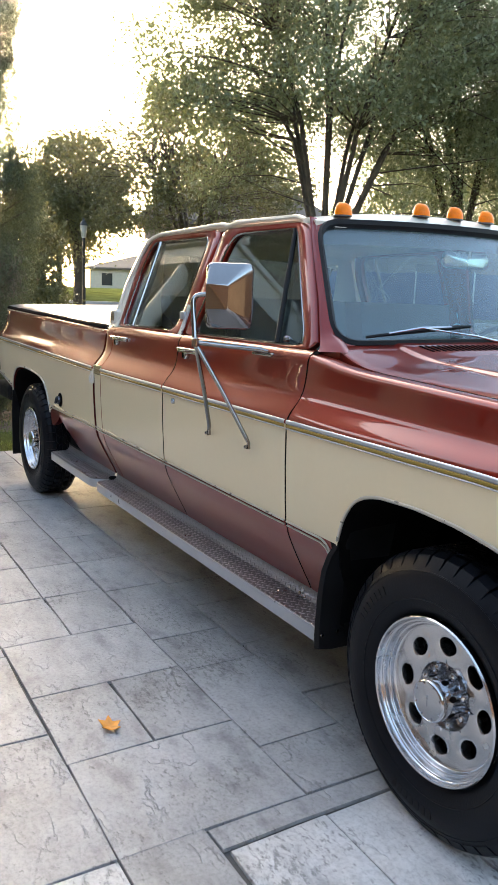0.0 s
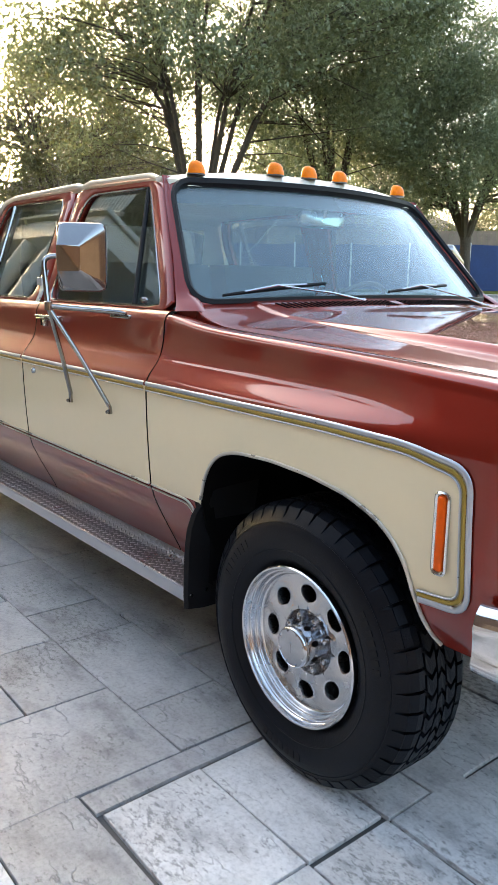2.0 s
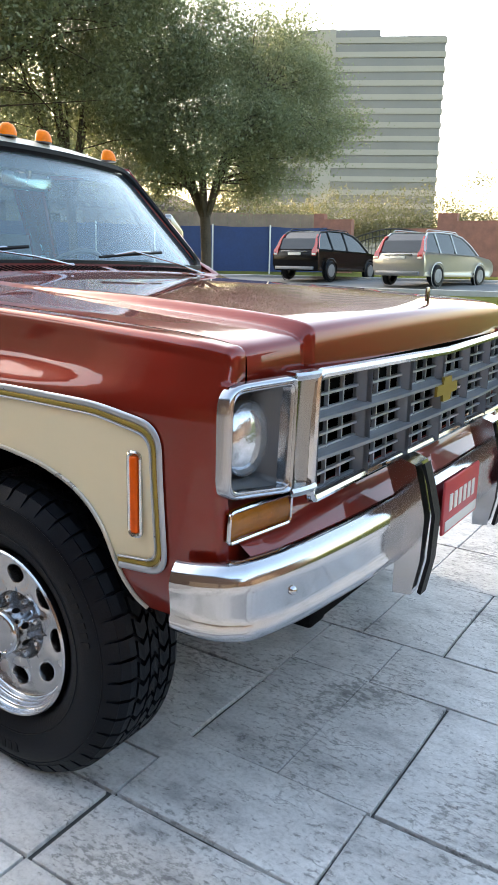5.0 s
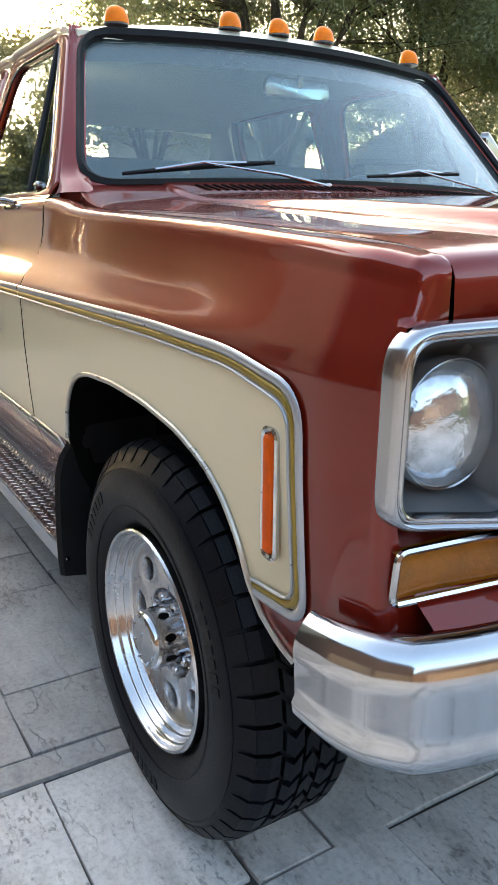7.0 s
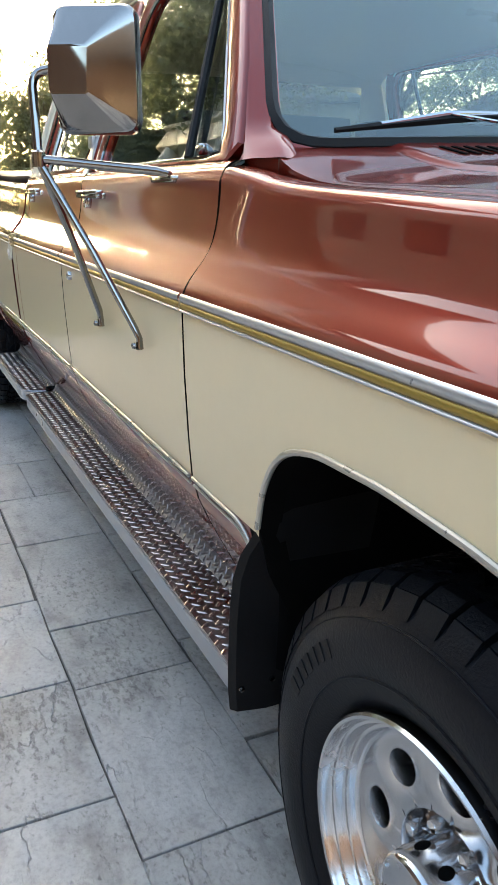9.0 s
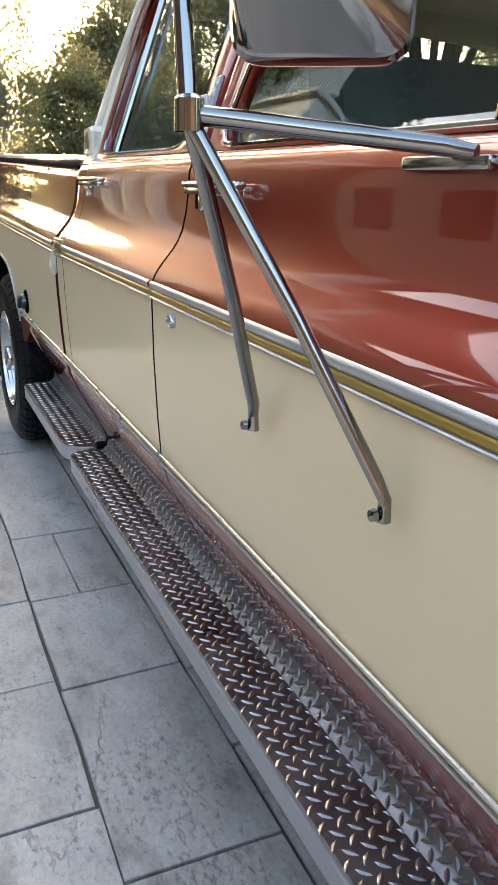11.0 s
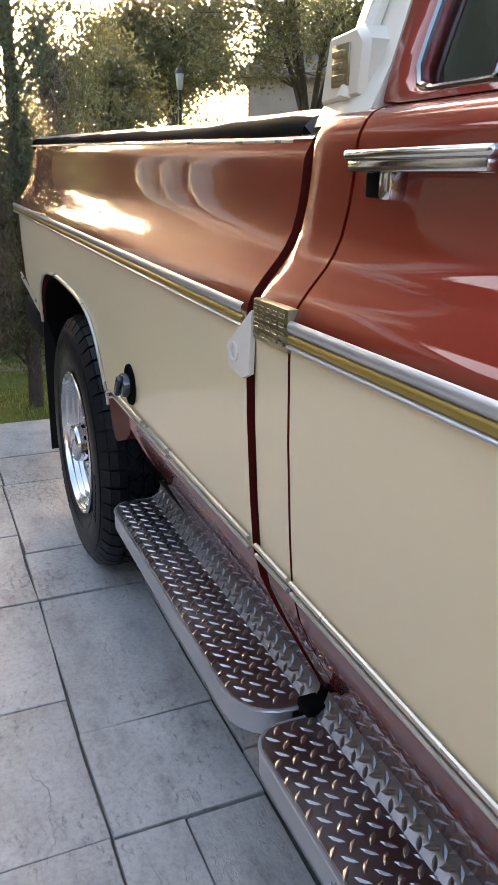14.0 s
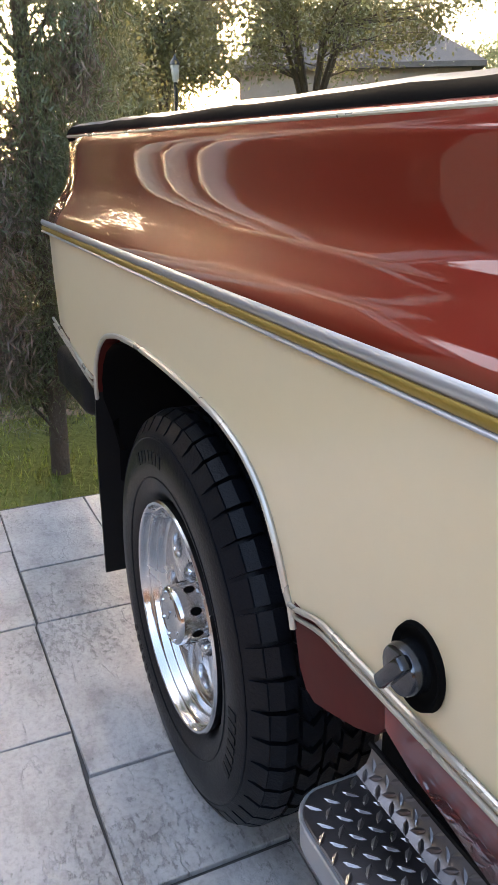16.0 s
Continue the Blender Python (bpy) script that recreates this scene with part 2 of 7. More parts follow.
SHADEBAND = glass("tinted shade band", (0.22, 0.21, 0.21), 0.0, 0.0, 0.42, (0.155, 0.135, 0.13))
SIDEGLASS = glass("tinted side glass", (0.68, 0.72, 0.72), 0.06)
MIRRORM = surface("mirror", (0.85, 0.86, 0.87), 0.02, 1.0, vary=0.01, rough_vary=0)


# mesh helpers
def thing(name, label, category, loc=(0, 0, 0), rz=0.0, group="", kind=""):
    ob = new(name)
    ob.matrix_basis = pose(*loc, 0, 0, rz)
    ob.empty_display_size = 0.2
    return tagged(ob, label, category, group, kind)


def finish(bm, mats, smooth=40):
    me = bpy.data.meshes.new("m")
    bm.to_mesh(me)
    bm.free()
    for m in (mats if isinstance(mats, (list, tuple)) else [mats]):
        me.materials.append(m)
    if smooth:
        me.shade_smooth()
        me.set_sharp_from_angle(angle=radians(smooth))
    return me


def part(name, bm, mats, parent=None, label="", smooth=40):
    """Links a bmesh as one mesh object under a thing or a part."""
    me = finish(bm, mats, smooth) if isinstance(bm, bmesh.types.BMesh) else bm
    me.name = name
    ob = new(name, me)
    if parent is not None:
        ob.parent = parent
    return tagged(ob, label)


def box(bm, lo, hi, bevel=0.0, seg=2, mat=0):
    d = bmesh.ops.create_cube(bm, size=1.0)
    for v in d["verts"]:
        v.co = Vector([lo[i] + (v.co[i] + 0.5) * (hi[i] - lo[i]) for i in range(3)])
    fs = {f for v in d["verts"] for f in v.link_faces}
    for f in fs:
        f.material_index = mat
    if bevel:
        es = {e for f in fs for e in f.edges}
        bmesh.ops.bevel(bm, geom=list(es), offset=bevel, segments=seg, profile=0.5, affect="EDGES")


def loft(bm, rings, closed=True, caps=False, mat=0):
    vs = [[bm.verts.new(p) for p in r] for r in rings]
    n = len(vs[0])
    for a, b in zip(vs, vs[1:]):
        for i in range(n if closed else n - 1):
            j = (i + 1) % n
            try:
                f = bm.faces.new((a[i], a[j], b[j], b[i]))
                f.material_index = mat
            except ValueError:
                pass
    if caps:
        for r in (vs[0][::-1], vs[-1]):
            f = bm.faces.new(r)
            f.material_index = mat
    return vs


def tube(bm, pts, r, n=10, mat=0, caps=True, flat=1.0):
    """A round bar along a polyline; r is one radius or one for each point."""
    pts = [Vector(p) for p in pts]
    rs = r if isinstance(r, (list, tuple)) else [r] * len(pts)
    rings, side = [], None
    for i, p in enumerate(pts):
        d = (pts[min(i + 1, len(pts) - 1)] - pts[max(i - 1, 0)]).normalized()
        if side is None:
            side = d.cross(Vector((0, 0, 1)) if abs(d.z) < 0.9 else Vector((1, 0, 0))).normalized()
        side = (side - d * side.dot(d)).normalized()
        up = side.cross(d)
        rings.append([p + (side * math.cos(2 * math.pi * k / n) + up * math.sin(2 * math.pi * k / n) * flat) * rs[i] for k in range(n)])
    loft(bm, rings, True, caps, mat)


def arc(pts, radius, seg=5):
    """A polyline with its inner corners rounded."""
    pts = [Vector(p) for p in pts]
    out = [pts[0]]
    for a, b, c in zip(pts, pts[1:], pts[2:]):
        u, w = (a - b), (c - b)
        k = min(radius, u.length * 0.49, w.length * 0.49)
        p0, p2 = b + u.normalized() * k, b + w.normalized() * k
        for i in range(seg + 1):
            t = i / seg
            out.append(p0 * (1 - t) ** 2 + b * 2 * t * (1 - t) + p2 * t * t)
    out.append(pts[-1])
    return out


def lathe(bm, profile, n=48, axis="y", centre=(0, 0, 0), mat=0, caps=False):
    rings = []
    for a, r in profile:
        ring = []
        for k in range(n):
            c, s = math.cos(2 * math.pi * k / n) * r, math.sin(2 * math.pi * k / n) * r
            p = {"x": (a, c, s), "y": (s, a, c), "z": (c, s, a)}[axis]
            ring.append((p[0] + centre[0], p[1] + centre[1], p[2] + centre[2]))
        rings.append(ring)
    loft(bm, rings, True, caps, mat)


def mirrored(bm):
    bmesh.ops.scale(bm, vec=(1, -1, 1), verts=bm.verts)
    bmesh.ops.reverse_faces(bm, faces=bm.faces)
    return bm


def both(name, build, mats, parent, label="", smooth=40):
    """The same part on the right and on the left of the truck."""
    made = []
    for s in (0, 1):
        bm = bmesh.new()
        build(bm)
        made.append(part(name, mirrored(bm) if s else bm, mats, parent if not isinstance(parent, list) else parent[s], label, smooth))
    return made


def lerp(xs, ys, x):
    return float(np.interp(x, xs, ys))


def smoothstep(a, b, x):
    t = min(1.0, max(0.0, (x - a) / (b - a)))
    return t * t * (3 - 2 * t)

# ---------------- the pickup ----------------
truck = thing("pickup_truck", "burgundy and cream crew-cab pickup with chrome trim parked on stamped concrete", "pickup truck")

# half width of the body by height: rocker, flat cream flank, crease, shoulder, belt
PZ = [0.43, 0.46, 0.50, 0.55, 0.60, 0.65, 0.70, 0.78, 0.90, 1.00, 1.035, 1.048, 1.058, 1.068, 1.080, 1.092, 1.105, 1.12, 1.14, 1.17, 1.20, 1.24, 1.25, 1.262, 1.270, 1.276, 1.279]
PY = [0.862, 0.876, 0.898, 0.924, 0.950, 0.972, 0.985, 0.991, 0.997, 0.999, 0.999, 0.997, 0.993, 0.987, 0.978, 0.968, 0.957, 0.947, 0.938, 0.931, 0.927, 0.924, 0.921, 0.914, 0.906, 0.893, 0.862]


def flank(z):
    return lerp(PZ, PY, z)


ZS = [0.43, 0.45, 0.47, 0.50, 0.53, 0.56, 0.59, 0.62, 0.65, 0.675, 0.70, 0.74, 0.78, 0.84, 0.90, 0.95, 1.00, 1.022, 1.035, 1.042, 1.048, 1.053, 1.058, 1.063,
      1.068, 1.074, 1.08, 1.086, 1.092, 1.099, 1.105, 1.112, 1.12, 1.13, 1.14, 1.155, 1.17, 1.18, 1.20, 1.22, 1.24, 1.25, 1.257, 1.262, 1.266, 1.270, 1.273, 1.276, 1.279]


def side_panel(bm, xs, zs, yf, paint, low=None, thick=0.007):
    """A body side panel: columns of points over x, cut off below by low(x), closed inwards by a return flange."""
    cols = []
    for x in xs:
        lo = low(x) if low else zs[0]
        col = []
        for z in zs:
            zz = max(z, lo)
            col.append(bm.verts.new((x, -yf(x, zz), zz)))
        cols.append(col)
    faces = []
    for a, b in zip(cols, cols[1:]):
        for i in range(len(zs) - 1):
            quad = [a[i], b[i], b[i + 1], a[i + 1]]
            if (quad[0].co - quad[3].co).length < 1e-5 and (quad[1].co - quad[2].co).length < 1e-5:
                continue
            try:
                f = bm.faces.new(quad)
            except ValueError:
                continue
            f.material_index = paint(f.calc_center_median())
            faces.append(f)
    bmesh.ops.remove_doubles(bm, verts=bm.verts, dist=2e-5)
    edge = [e for e in bm.edges if len(e.link_faces) == 1]
    r = bmesh.ops.extrude_edge_only(bm, edges=edge)
    for g in r["geom"]:
        if isinstance(g, bmesh.types.BMVert):
            g.co.y += thick
        elif isinstance(g, bmesh.types.BMFace):
            g.material_index = 2
    bmesh.ops.recalc_face_normals(bm, faces=bm.faces)
    # outward is the negative y side
    f = max(bm.faces, key=lambda q: q.calc_area())
    if f.normal.y > 0:
        bmesh.ops.reverse_faces(bm, faces=bm.faces)


def steps(a, b, n):
    return [a + (b - a) * i / n for i in range(n + 1)]


FA_X = [-0.482, -0.474, -0.462, -0.442, -0.415, -0.375, -0.325, -0.25, -0.10, 0.05, 0.18, 0.27, 0.325, 0.362, 0.385, 0.400, 0.412, 0.425, 0.445]
FA_Z = [0.40, 0.52, 0.60, 0.715, 0.79, 0.848, 0.882, 0.901, 0.907, 0.899, 0.879, 0.848, 0.812, 0.768, 0.72, 0.668, 0.622, 0.592, 0.572]
RA_X = [-4.735, -4.725, -4.71, -4.69, -4.665, -4.63, -4.58, -4.51, -4.40, -4.26, -4.11, -3.97, -3.86, -3.775, -3.72, -3.688, -3.665, -3.647, -3.638, -3.622, -3.600]
RA_Z = [0.44, 0.53, 0.62, 0.69, 0.745, 0.79, 0.83, 0.862, 0.882, 0.890, 0.888, 0.882, 0.872, 0.850, 0.815, 0.772, 0.715, 0.662, 0.610, 0.585, 0.580]


def front_arch(x):
    if x < FA_X[0]:
        return 0.43
    if x > FA_X[-1]:
        return 0.572
    return max(0.50, lerp(FA_X, FA_Z, x))


def rear_arch(x):
    if x < RA_X[0]:
        return low_trim_z(x) - 0.024
    if x > RA_X[-1]:
        return lerp([-3.60, -3.55, -3.50, -3.46, -3.445, -3.43, -3.40, -3.36, -3.30, -2.7], [0.580, 0.598, 0.618, 0.640, 0.660, 0.60, 0.52, 0.46, 0.43, 0.43], x)
    return max(low_trim_z(x) - 0.024 if x < -4.5 else 0.50, lerp(RA_X, RA_Z, x))


# --- front fenders ---
def fender_top(x):
    return lerp([-0.80, -0.72, -0.65, -0.58, -0.50, -0.40, -0.3, 0.2, 0.5, 0.60, 0.66], [1.268, 1.264, 1.255, 1.244, 1.236, 1.230, 1.226, 1.205, 1.188, 1.180, 1.171], x)


def fender_y(x, z):
    """The common flank up to the crease; above it a flare into a side that stands fuller to the front."""
    top = fender_top(x)
    y = flank(min(z, 1.048))
    if z > 1.048:
        yt = lerp([-0.74, -0.45, 0.1, 0.62], [0.920, 0.923, 0.934, 0.952], x)
        s = min(1.0, (z - 1.048) / max(0.05, top - 1.048))
        q = (flank(1.048 + 0.2 * s) - flank(1.248)) / (0.997 - flank(1.248))
        y = yt + (0.997 - yt) * (q + (1 - s ** 1.3 - q) * 0.85 * smoothstep(0.05, 0.50, x))
    return y - 0.014 * smoothstep(0.54, 0.68, x) ** 1.5


def fender_paint(c):
    if -0.488 < c.x < -0.44 and c.z < 0.69:
        return 2
    top = lerp([-0.738, 0.10, 0.36, 0.528], [1.036, 1.036, 1.029, 1.003], c.x)
    if not (0.69 < c.z < top and c.x < 0.529):
        return 0
    a, b = max(0.0, c.x - 0.480), max(0.0, c.z - (top - 0.046))
    return 1 if math.hypot(a, b) < 0.046 else 0


def fender(bm):
    """Side, rolled shoulder and top in one skin, cut by the wheel arch."""
    xs = sorted(set(steps(-0.738, -0.50, 10) + FA_X + steps(-0.37, 0.36, 24) + steps(0.445, 0.56, 9) + steps(0.57, 0.650, 7)))
    low_z = sorted([z for z in ZS if z <= 1.048] + [0.965, 0.975, 0.983, 0.990, 0.996, 1.005, 1.010, 1.016, 1.028])
    cols = []
    for x in xs:
        top, lo = fender_top(x), front_arch(x)
        side = [(x, -fender_y(x, max(z, lo)), max(z, lo)) for z in low_z]
        for k in steps(0, 1, 16)[1:]:
            z = 1.048 + k * (top - 0.030 - 1.048)
            side.append((x, -fender_y(x, z), z))
        sx, sy, sz = side[-1]
        yi = hood_edge(x)
        for a in steps(0, math.pi / 2, 7)[1:]:
            side.append((sx, sy + 0.018 * (1 - math.cos(a)), sz + 0.030 * math.sin(a)))
        ty = side[-1][1]
        side.append((sx, ty * 0.5 - yi * 0.5, top + 0.003))
        side.append((sx, -yi, top + 0.002))
        side.append((sx, -yi + 0.004, top - 0.06))
        cols.append([bm.verts.new(q) for q in side])
    for a, b in zip(cols, cols[1:]):
        for k in range(len(a) - 1):
            quad = (a[k], b[k], b[k + 1], a[k + 1])
            if (quad[0].co - quad[3].co).length < 1e-5 and (quad[1].co - quad[2].co).length < 1e-5:
                continue
            f = bm.faces.new(quad)
            # inner wall in near-black for the shade beside the hood
            f.material_index = 2 if k == len(a) - 2 else fender_paint(f.calc_center_median())
    # nose: the last column turned in to the front face
    last = [v.co.copy() for v in cols[-1]][:-1]
    rows = [last]
    inner = -hood_edge(0.66)
    for k in range(1, 7):
        a = math.pi / 2 * k / 6
        rows.append([Vector((q.x + 0.026 * math.sin(a), min(q.y + 0.026 * (1 - math.cos(a)), max(-0.969, q.y) if 0.875 < q.z < 1.104 else inner), q.z - 0.022 * (1 - math.cos(a)) * smoothstep(1.09, 1.17, q.z))) for q in last])
    rows.append([Vector((q.x - 0.05, q.y + 0.001, q.z)) if 0.875 < q.z < 1.104 else Vector((q.x, inner if q.z > 1 else -0.70, q.z)) for q in rows[-1]])
    loft(bm, rows, closed=False)
    bmesh.ops.remove_doubles(bm, verts=bm.verts, dist=2e-5)
    edge = [e for e in bm.edges if len(e.link_faces) == 1 and all(v.co.x < 0.60 for v in e.verts) and all(v.co.z < 1.2 for v in e.verts)]
    r = bmesh.ops.extrude_edge_only(bm, edges=edge)
    for g in r["geom"]:
        if isinstance(g, bmesh.types.BMVert):
            g.co.y += 0.04
        elif isinstance(g, bmesh.types.BMFace):
            g.material_index = 2
    bmesh.ops.recalc_face_normals(bm, faces=bm.faces)
    f = max(bm.faces, key=lambda q: q.calc_area() * (abs(q.normal.y) > 0.8))
    if f.normal.y > 0:
        bmesh.ops.reverse_faces(bm, faces=bm.faces)


def hood_edge(x):
    return lerp([-0.66, 0.3, 0.60, 0.68], [0.872, 0.895, 0.908, 0.910], x)


fenders = both("fender", fender, [RED, CREAM, GAP], truck, "burgundy fender with cream lower panel")

# trim strips: a silver strip over a gold one, each with its own thickness
def ribbon(bm, path, half, proud, up, mat=0):
    """A flat moulding along path; up gives the direction of its width at each point, outward is -y."""
    rings = []
    for p, u in zip(path, up):
        p, u = Vector(p), Vector(u)
        o = Vector((0, -proud, 0))
        rings.append([p + u * half * s + o * (1 - abs(s) ** 2.6) for s in (-1, -0.94, -0.82, -0.6, -0.3, 0, 0.3, 0.6, 0.82, 0.94, 1)])
    loft(bm, rings, closed=False, mat=mat)


def flat_up(pts):
    """Width direction of a moulding that runs in the x-z plane."""
    ups = []
    for i, p in enumerate(pts):
        d = Vector(pts[min(i + 1, len(pts) - 1)]) - Vector(pts[max(i - 1, 0)])
        n = Vector((-d.z, 0, d.x))
        ups.append(n.normalized())
    return ups


def main_trim(bm, x0, x1, n=12):
    for zc, half, mat, proud in ((1.0425, 0.0078, 0, 0.0045), (1.0285, 0.0056, 1, 0.0025), (1.0200, 0.0028, 0, 0.004)):
        pts = [(x, -flank(zc) - 0.0035, zc) for x in steps(x0, x1, n)]
        ribbon(bm, pts, half, proud, [Vector((0, 0, 1))] * len(pts), mat)


def low_trim_z(x):
    z = lerp([-5.2, -4.95, -4.74, -4.3, -3.65, -2.8, -1.7, -0.5], [0.80, 0.762, 0.728, 0.72, 0.710, 0.706, 0.698, 0.688], x)
    return z - (0.024 * smoothstep(-3.56, -3.66, x) if x > -3.8 else 0.0)


def low_trim(bm, x0, x1, n=14):
    for dz, r in ((0.0085, 0.0038), (-0.0065, 0.0032)):
        tube(bm, [(x, -flank(low_trim_z(x) + dz) - 0.0046, low_trim_z(x) + dz) for x in steps(x0, x1, n)], r, 8)


def fender_trim(bm):
    for off, half, mat, proud in ((-0.0015, 0.0078, 0, 0.0045), (0.0125, 0.0056, 1, 0.0025), (0.021, 0.0028, 0, 0.004)):
        raw = [(-0.738, 0, 1.041 - off), (0.10, 0, 1.041 - off), (0.36, 0, 1.034 - off), (0.531 - off, 0, 1.006 - off), (0.537 - off, 0, 0.694 + off), (0.405, 0, 0.684 + off)]
        pts = arc(raw, 0.05 - off * 0.6, 7)
        fine = [pts[0]]
        for p in pts[1:]:
            k = max(1, int((p - fine[-1]).length / 0.012))
            q = fine[-1]
            fine += [q + (p - q) * (j + 1) / k for j in range(k)]
        path = [Vector((p.x, -fender_y(p.x, p.z) - 0.004, p.z)) for p in fine]
        ribbon(bm, path, half, proud, flat_up(path), mat)


def arch_trim(bm, xs, zs, z0, least=0.0):
    pts = [Vector((x, 0, z)) for x, z in zip(xs, zs) if z > z0]
    pts = arc(pts, 0.03, 3)
    path = [Vector((p.x, -max(flank(p.z), least) - 0.0036, p.z)) for p in pts]
    tube(bm, path, 0.0052, 8)


both("side_trim", fender_trim, [SILVER, GOLD], fenders, "silver and gold trim strip")
both("arch_trim", lambda bm: arch_trim(bm, FA_X[3:], FA_Z[3:], 0.56), BEAD, fenders, "bright wheel arch moulding")


def fender_low_trim(bm):
    for dz, r in ((0.0085, 0.0038), (-0.0065, 0.0032)):
        pts = arc([(-0.733, 0, 0.690 + dz), (-0.507 + dz * 0.6, 0, 0.687 + dz), (-0.478 + dz * 0.6, 0, 0.615)], 0.045, 6)
        tube(bm, [(p.x, -flank(p.z) - 0.0035, p.z) for p in pts], r, 8)


both("lower_trim", fender_low_trim, BEAD, fenders)


def marker_lens(bm):
    box(bm, (0.454, -1.007, 0.772), (0.476, -0.985, 0.940), 0.007, 3)


def marker_rim(bm):
    a, b, c, d = 0.449, 0.481, 0.766, 0.946
    ring = arc([(a, 0, (c + d) / 2), (a, 0, d), (b, 0, d), (b, 0, c), (a, 0, c), (a, 0, (c + d) / 2 - 0.001)], 0.012, 4)
    tube(bm, [(p.x, -0.999, p.z) for p in ring], 0.0048, 6)


markers = both("side_marker", marker_lens, ORANGE, fenders, "orange side marker lens")
both("marker_rim", marker_rim, CHROME, fenders, "chrome rim of the side marker")


# --- doors ---
def sill(z):
    """Half width of the cab sides above the belt."""
    return lerp([1.26, 1.285, 1.30, 1.75, 1.80], [0.905, 0.885, 0.879, 0.712, 0.690], z)


def round_poly(pts, radius, seg=6):
    n = len(pts)
    out = []
    for i in range(n):
        a, b, c = Vector(pts[i - 1]), Vector(pts[i]), Vector(pts[(i + 1) % n])
        r = radius[i] if isinstance(radius, (list, tuple)) else radius
        u, w = a - b, c - b
        k = min(r, u.length * 0.48, w.length * 0.48)
        p0, p2 = b + u.normalized() * k, b + w.normalized() * k
        for j in range(seg + 1):
            t = j / seg
            out.append(p0 * (1 - t) ** 2 + b * 2 * t * (1 - t) + p2 * t * t)
    return out


def frame_ring(bm, outer, inner, yf, thick, mat=0, lip=0.012):
    """A window frame between two outlines of equally many points in the x-z plane, following yf(z)."""
    def at(p, d):
        return (p[0], -yf(p[1]) + d, p[1])
    mid = [(o[0] * 0.35 + i[0] * 0.65, o[1] * 0.35 + i[1] * 0.65) for o, i in zip(outer, inner)]
    rings = [[at(p, thick) for p in outer], [at(p, 0.006) for p in outer],
             [at((o[0] * 0.88 + m[0] * 0.12, o[1] * 0.88 + m[1] * 0.12), 0.0) for o, m in zip(outer, mid)],
             [at(p, -0.003) for p in mid], [at((m[0] * 0.15 + i[0] * 0.85, m[1] * 0.15 + i[1] * 0.85), 0.002) for i, m in zip(inner, mid)],
             [at(p, lip) for p in inner], [at(p, thick) for p in inner]]
    loft(bm, rings, True, False, mat)


def resample(poly, n):
    p = [Vector(q) for q in poly] + [Vector(poly[0])]
    lens = [0.0]
    for a, b in zip(p, p[1:]):
        lens.append(lens[-1] + (b - a).length)
    out = []
    for k in range(n):
        s = lens[-1] * k / n
        i = max(j for j in range(len(p) - 1) if lens[j] <= s + 1e-9)
        t = (s - lens[i]) / max(1e-9, lens[i + 1] - lens[i])
        out.append(p[i].lerp(p[i + 1], t))
    return out


def ring_match(outer, inner, n=96):
    """The outer outline seen along the rays from the inner outline's centre, so that both have matching points."""
    c = Vector((sum(p[0] for p in inner) / len(inner), sum(p[1] for p in inner) / len(inner)))
    res_o, res_i = [], []
    for k in range(n):
        a = 2 * math.pi * k / n
        d = Vector((math.cos(a), math.sin(a)))
        for poly, res in ((outer, res_o), (inner, res_i)):
            best = None
            for j in range(len(poly)):
                p, q = Vector(poly[j - 1][:2]), Vector(poly[j][:2])
                e = q - p
                den = d.x * e.y - d.y * e.x
                if abs(den) < 1e-12:
                    continue
                w = p - c
                t = (w.x * e.y - w.y * e.x) / den
                s = (w.x * d.y - w.y * d.x) / den
                if t > 0 and -1e-6 <= s <= 1 + 1e-6 and (best is None or t > best):
                    best = t
            res.append(tuple(c + d * best))
    return res_o, res_i


F_OUT = round_poly([(-0.748, 1.277), (-0.842, 1.425), (-1.078, 1.738), (-1.775, 1.752), (-1.788, 1.277)], [0.02, 0.12, 0.07, 0.05, 0.02])
F_WIN = round_poly([(-0.828, 1.286), (-1.150, 1.714), (-1.665, 1.720), (-1.740, 1.284)], [0.045, 0.03, 0.08, 0.06])
R_OUT = round_poly([(-1.796, 1.277), (-1.783, 1.752), (-2.600, 1.756), (-2.662, 1.60), (-2.632, 1.277)], [0.02, 0.05, 0.10, 0.2, 0.02])
R_WIN = round_poly([(-1.900, 1.286), (-1.884, 1.722), (-2.550, 1.728), (-2.590, 1.60), (-2.583, 1.288)], [0.09, 0.04, 0.07, 0.1, 0.04])


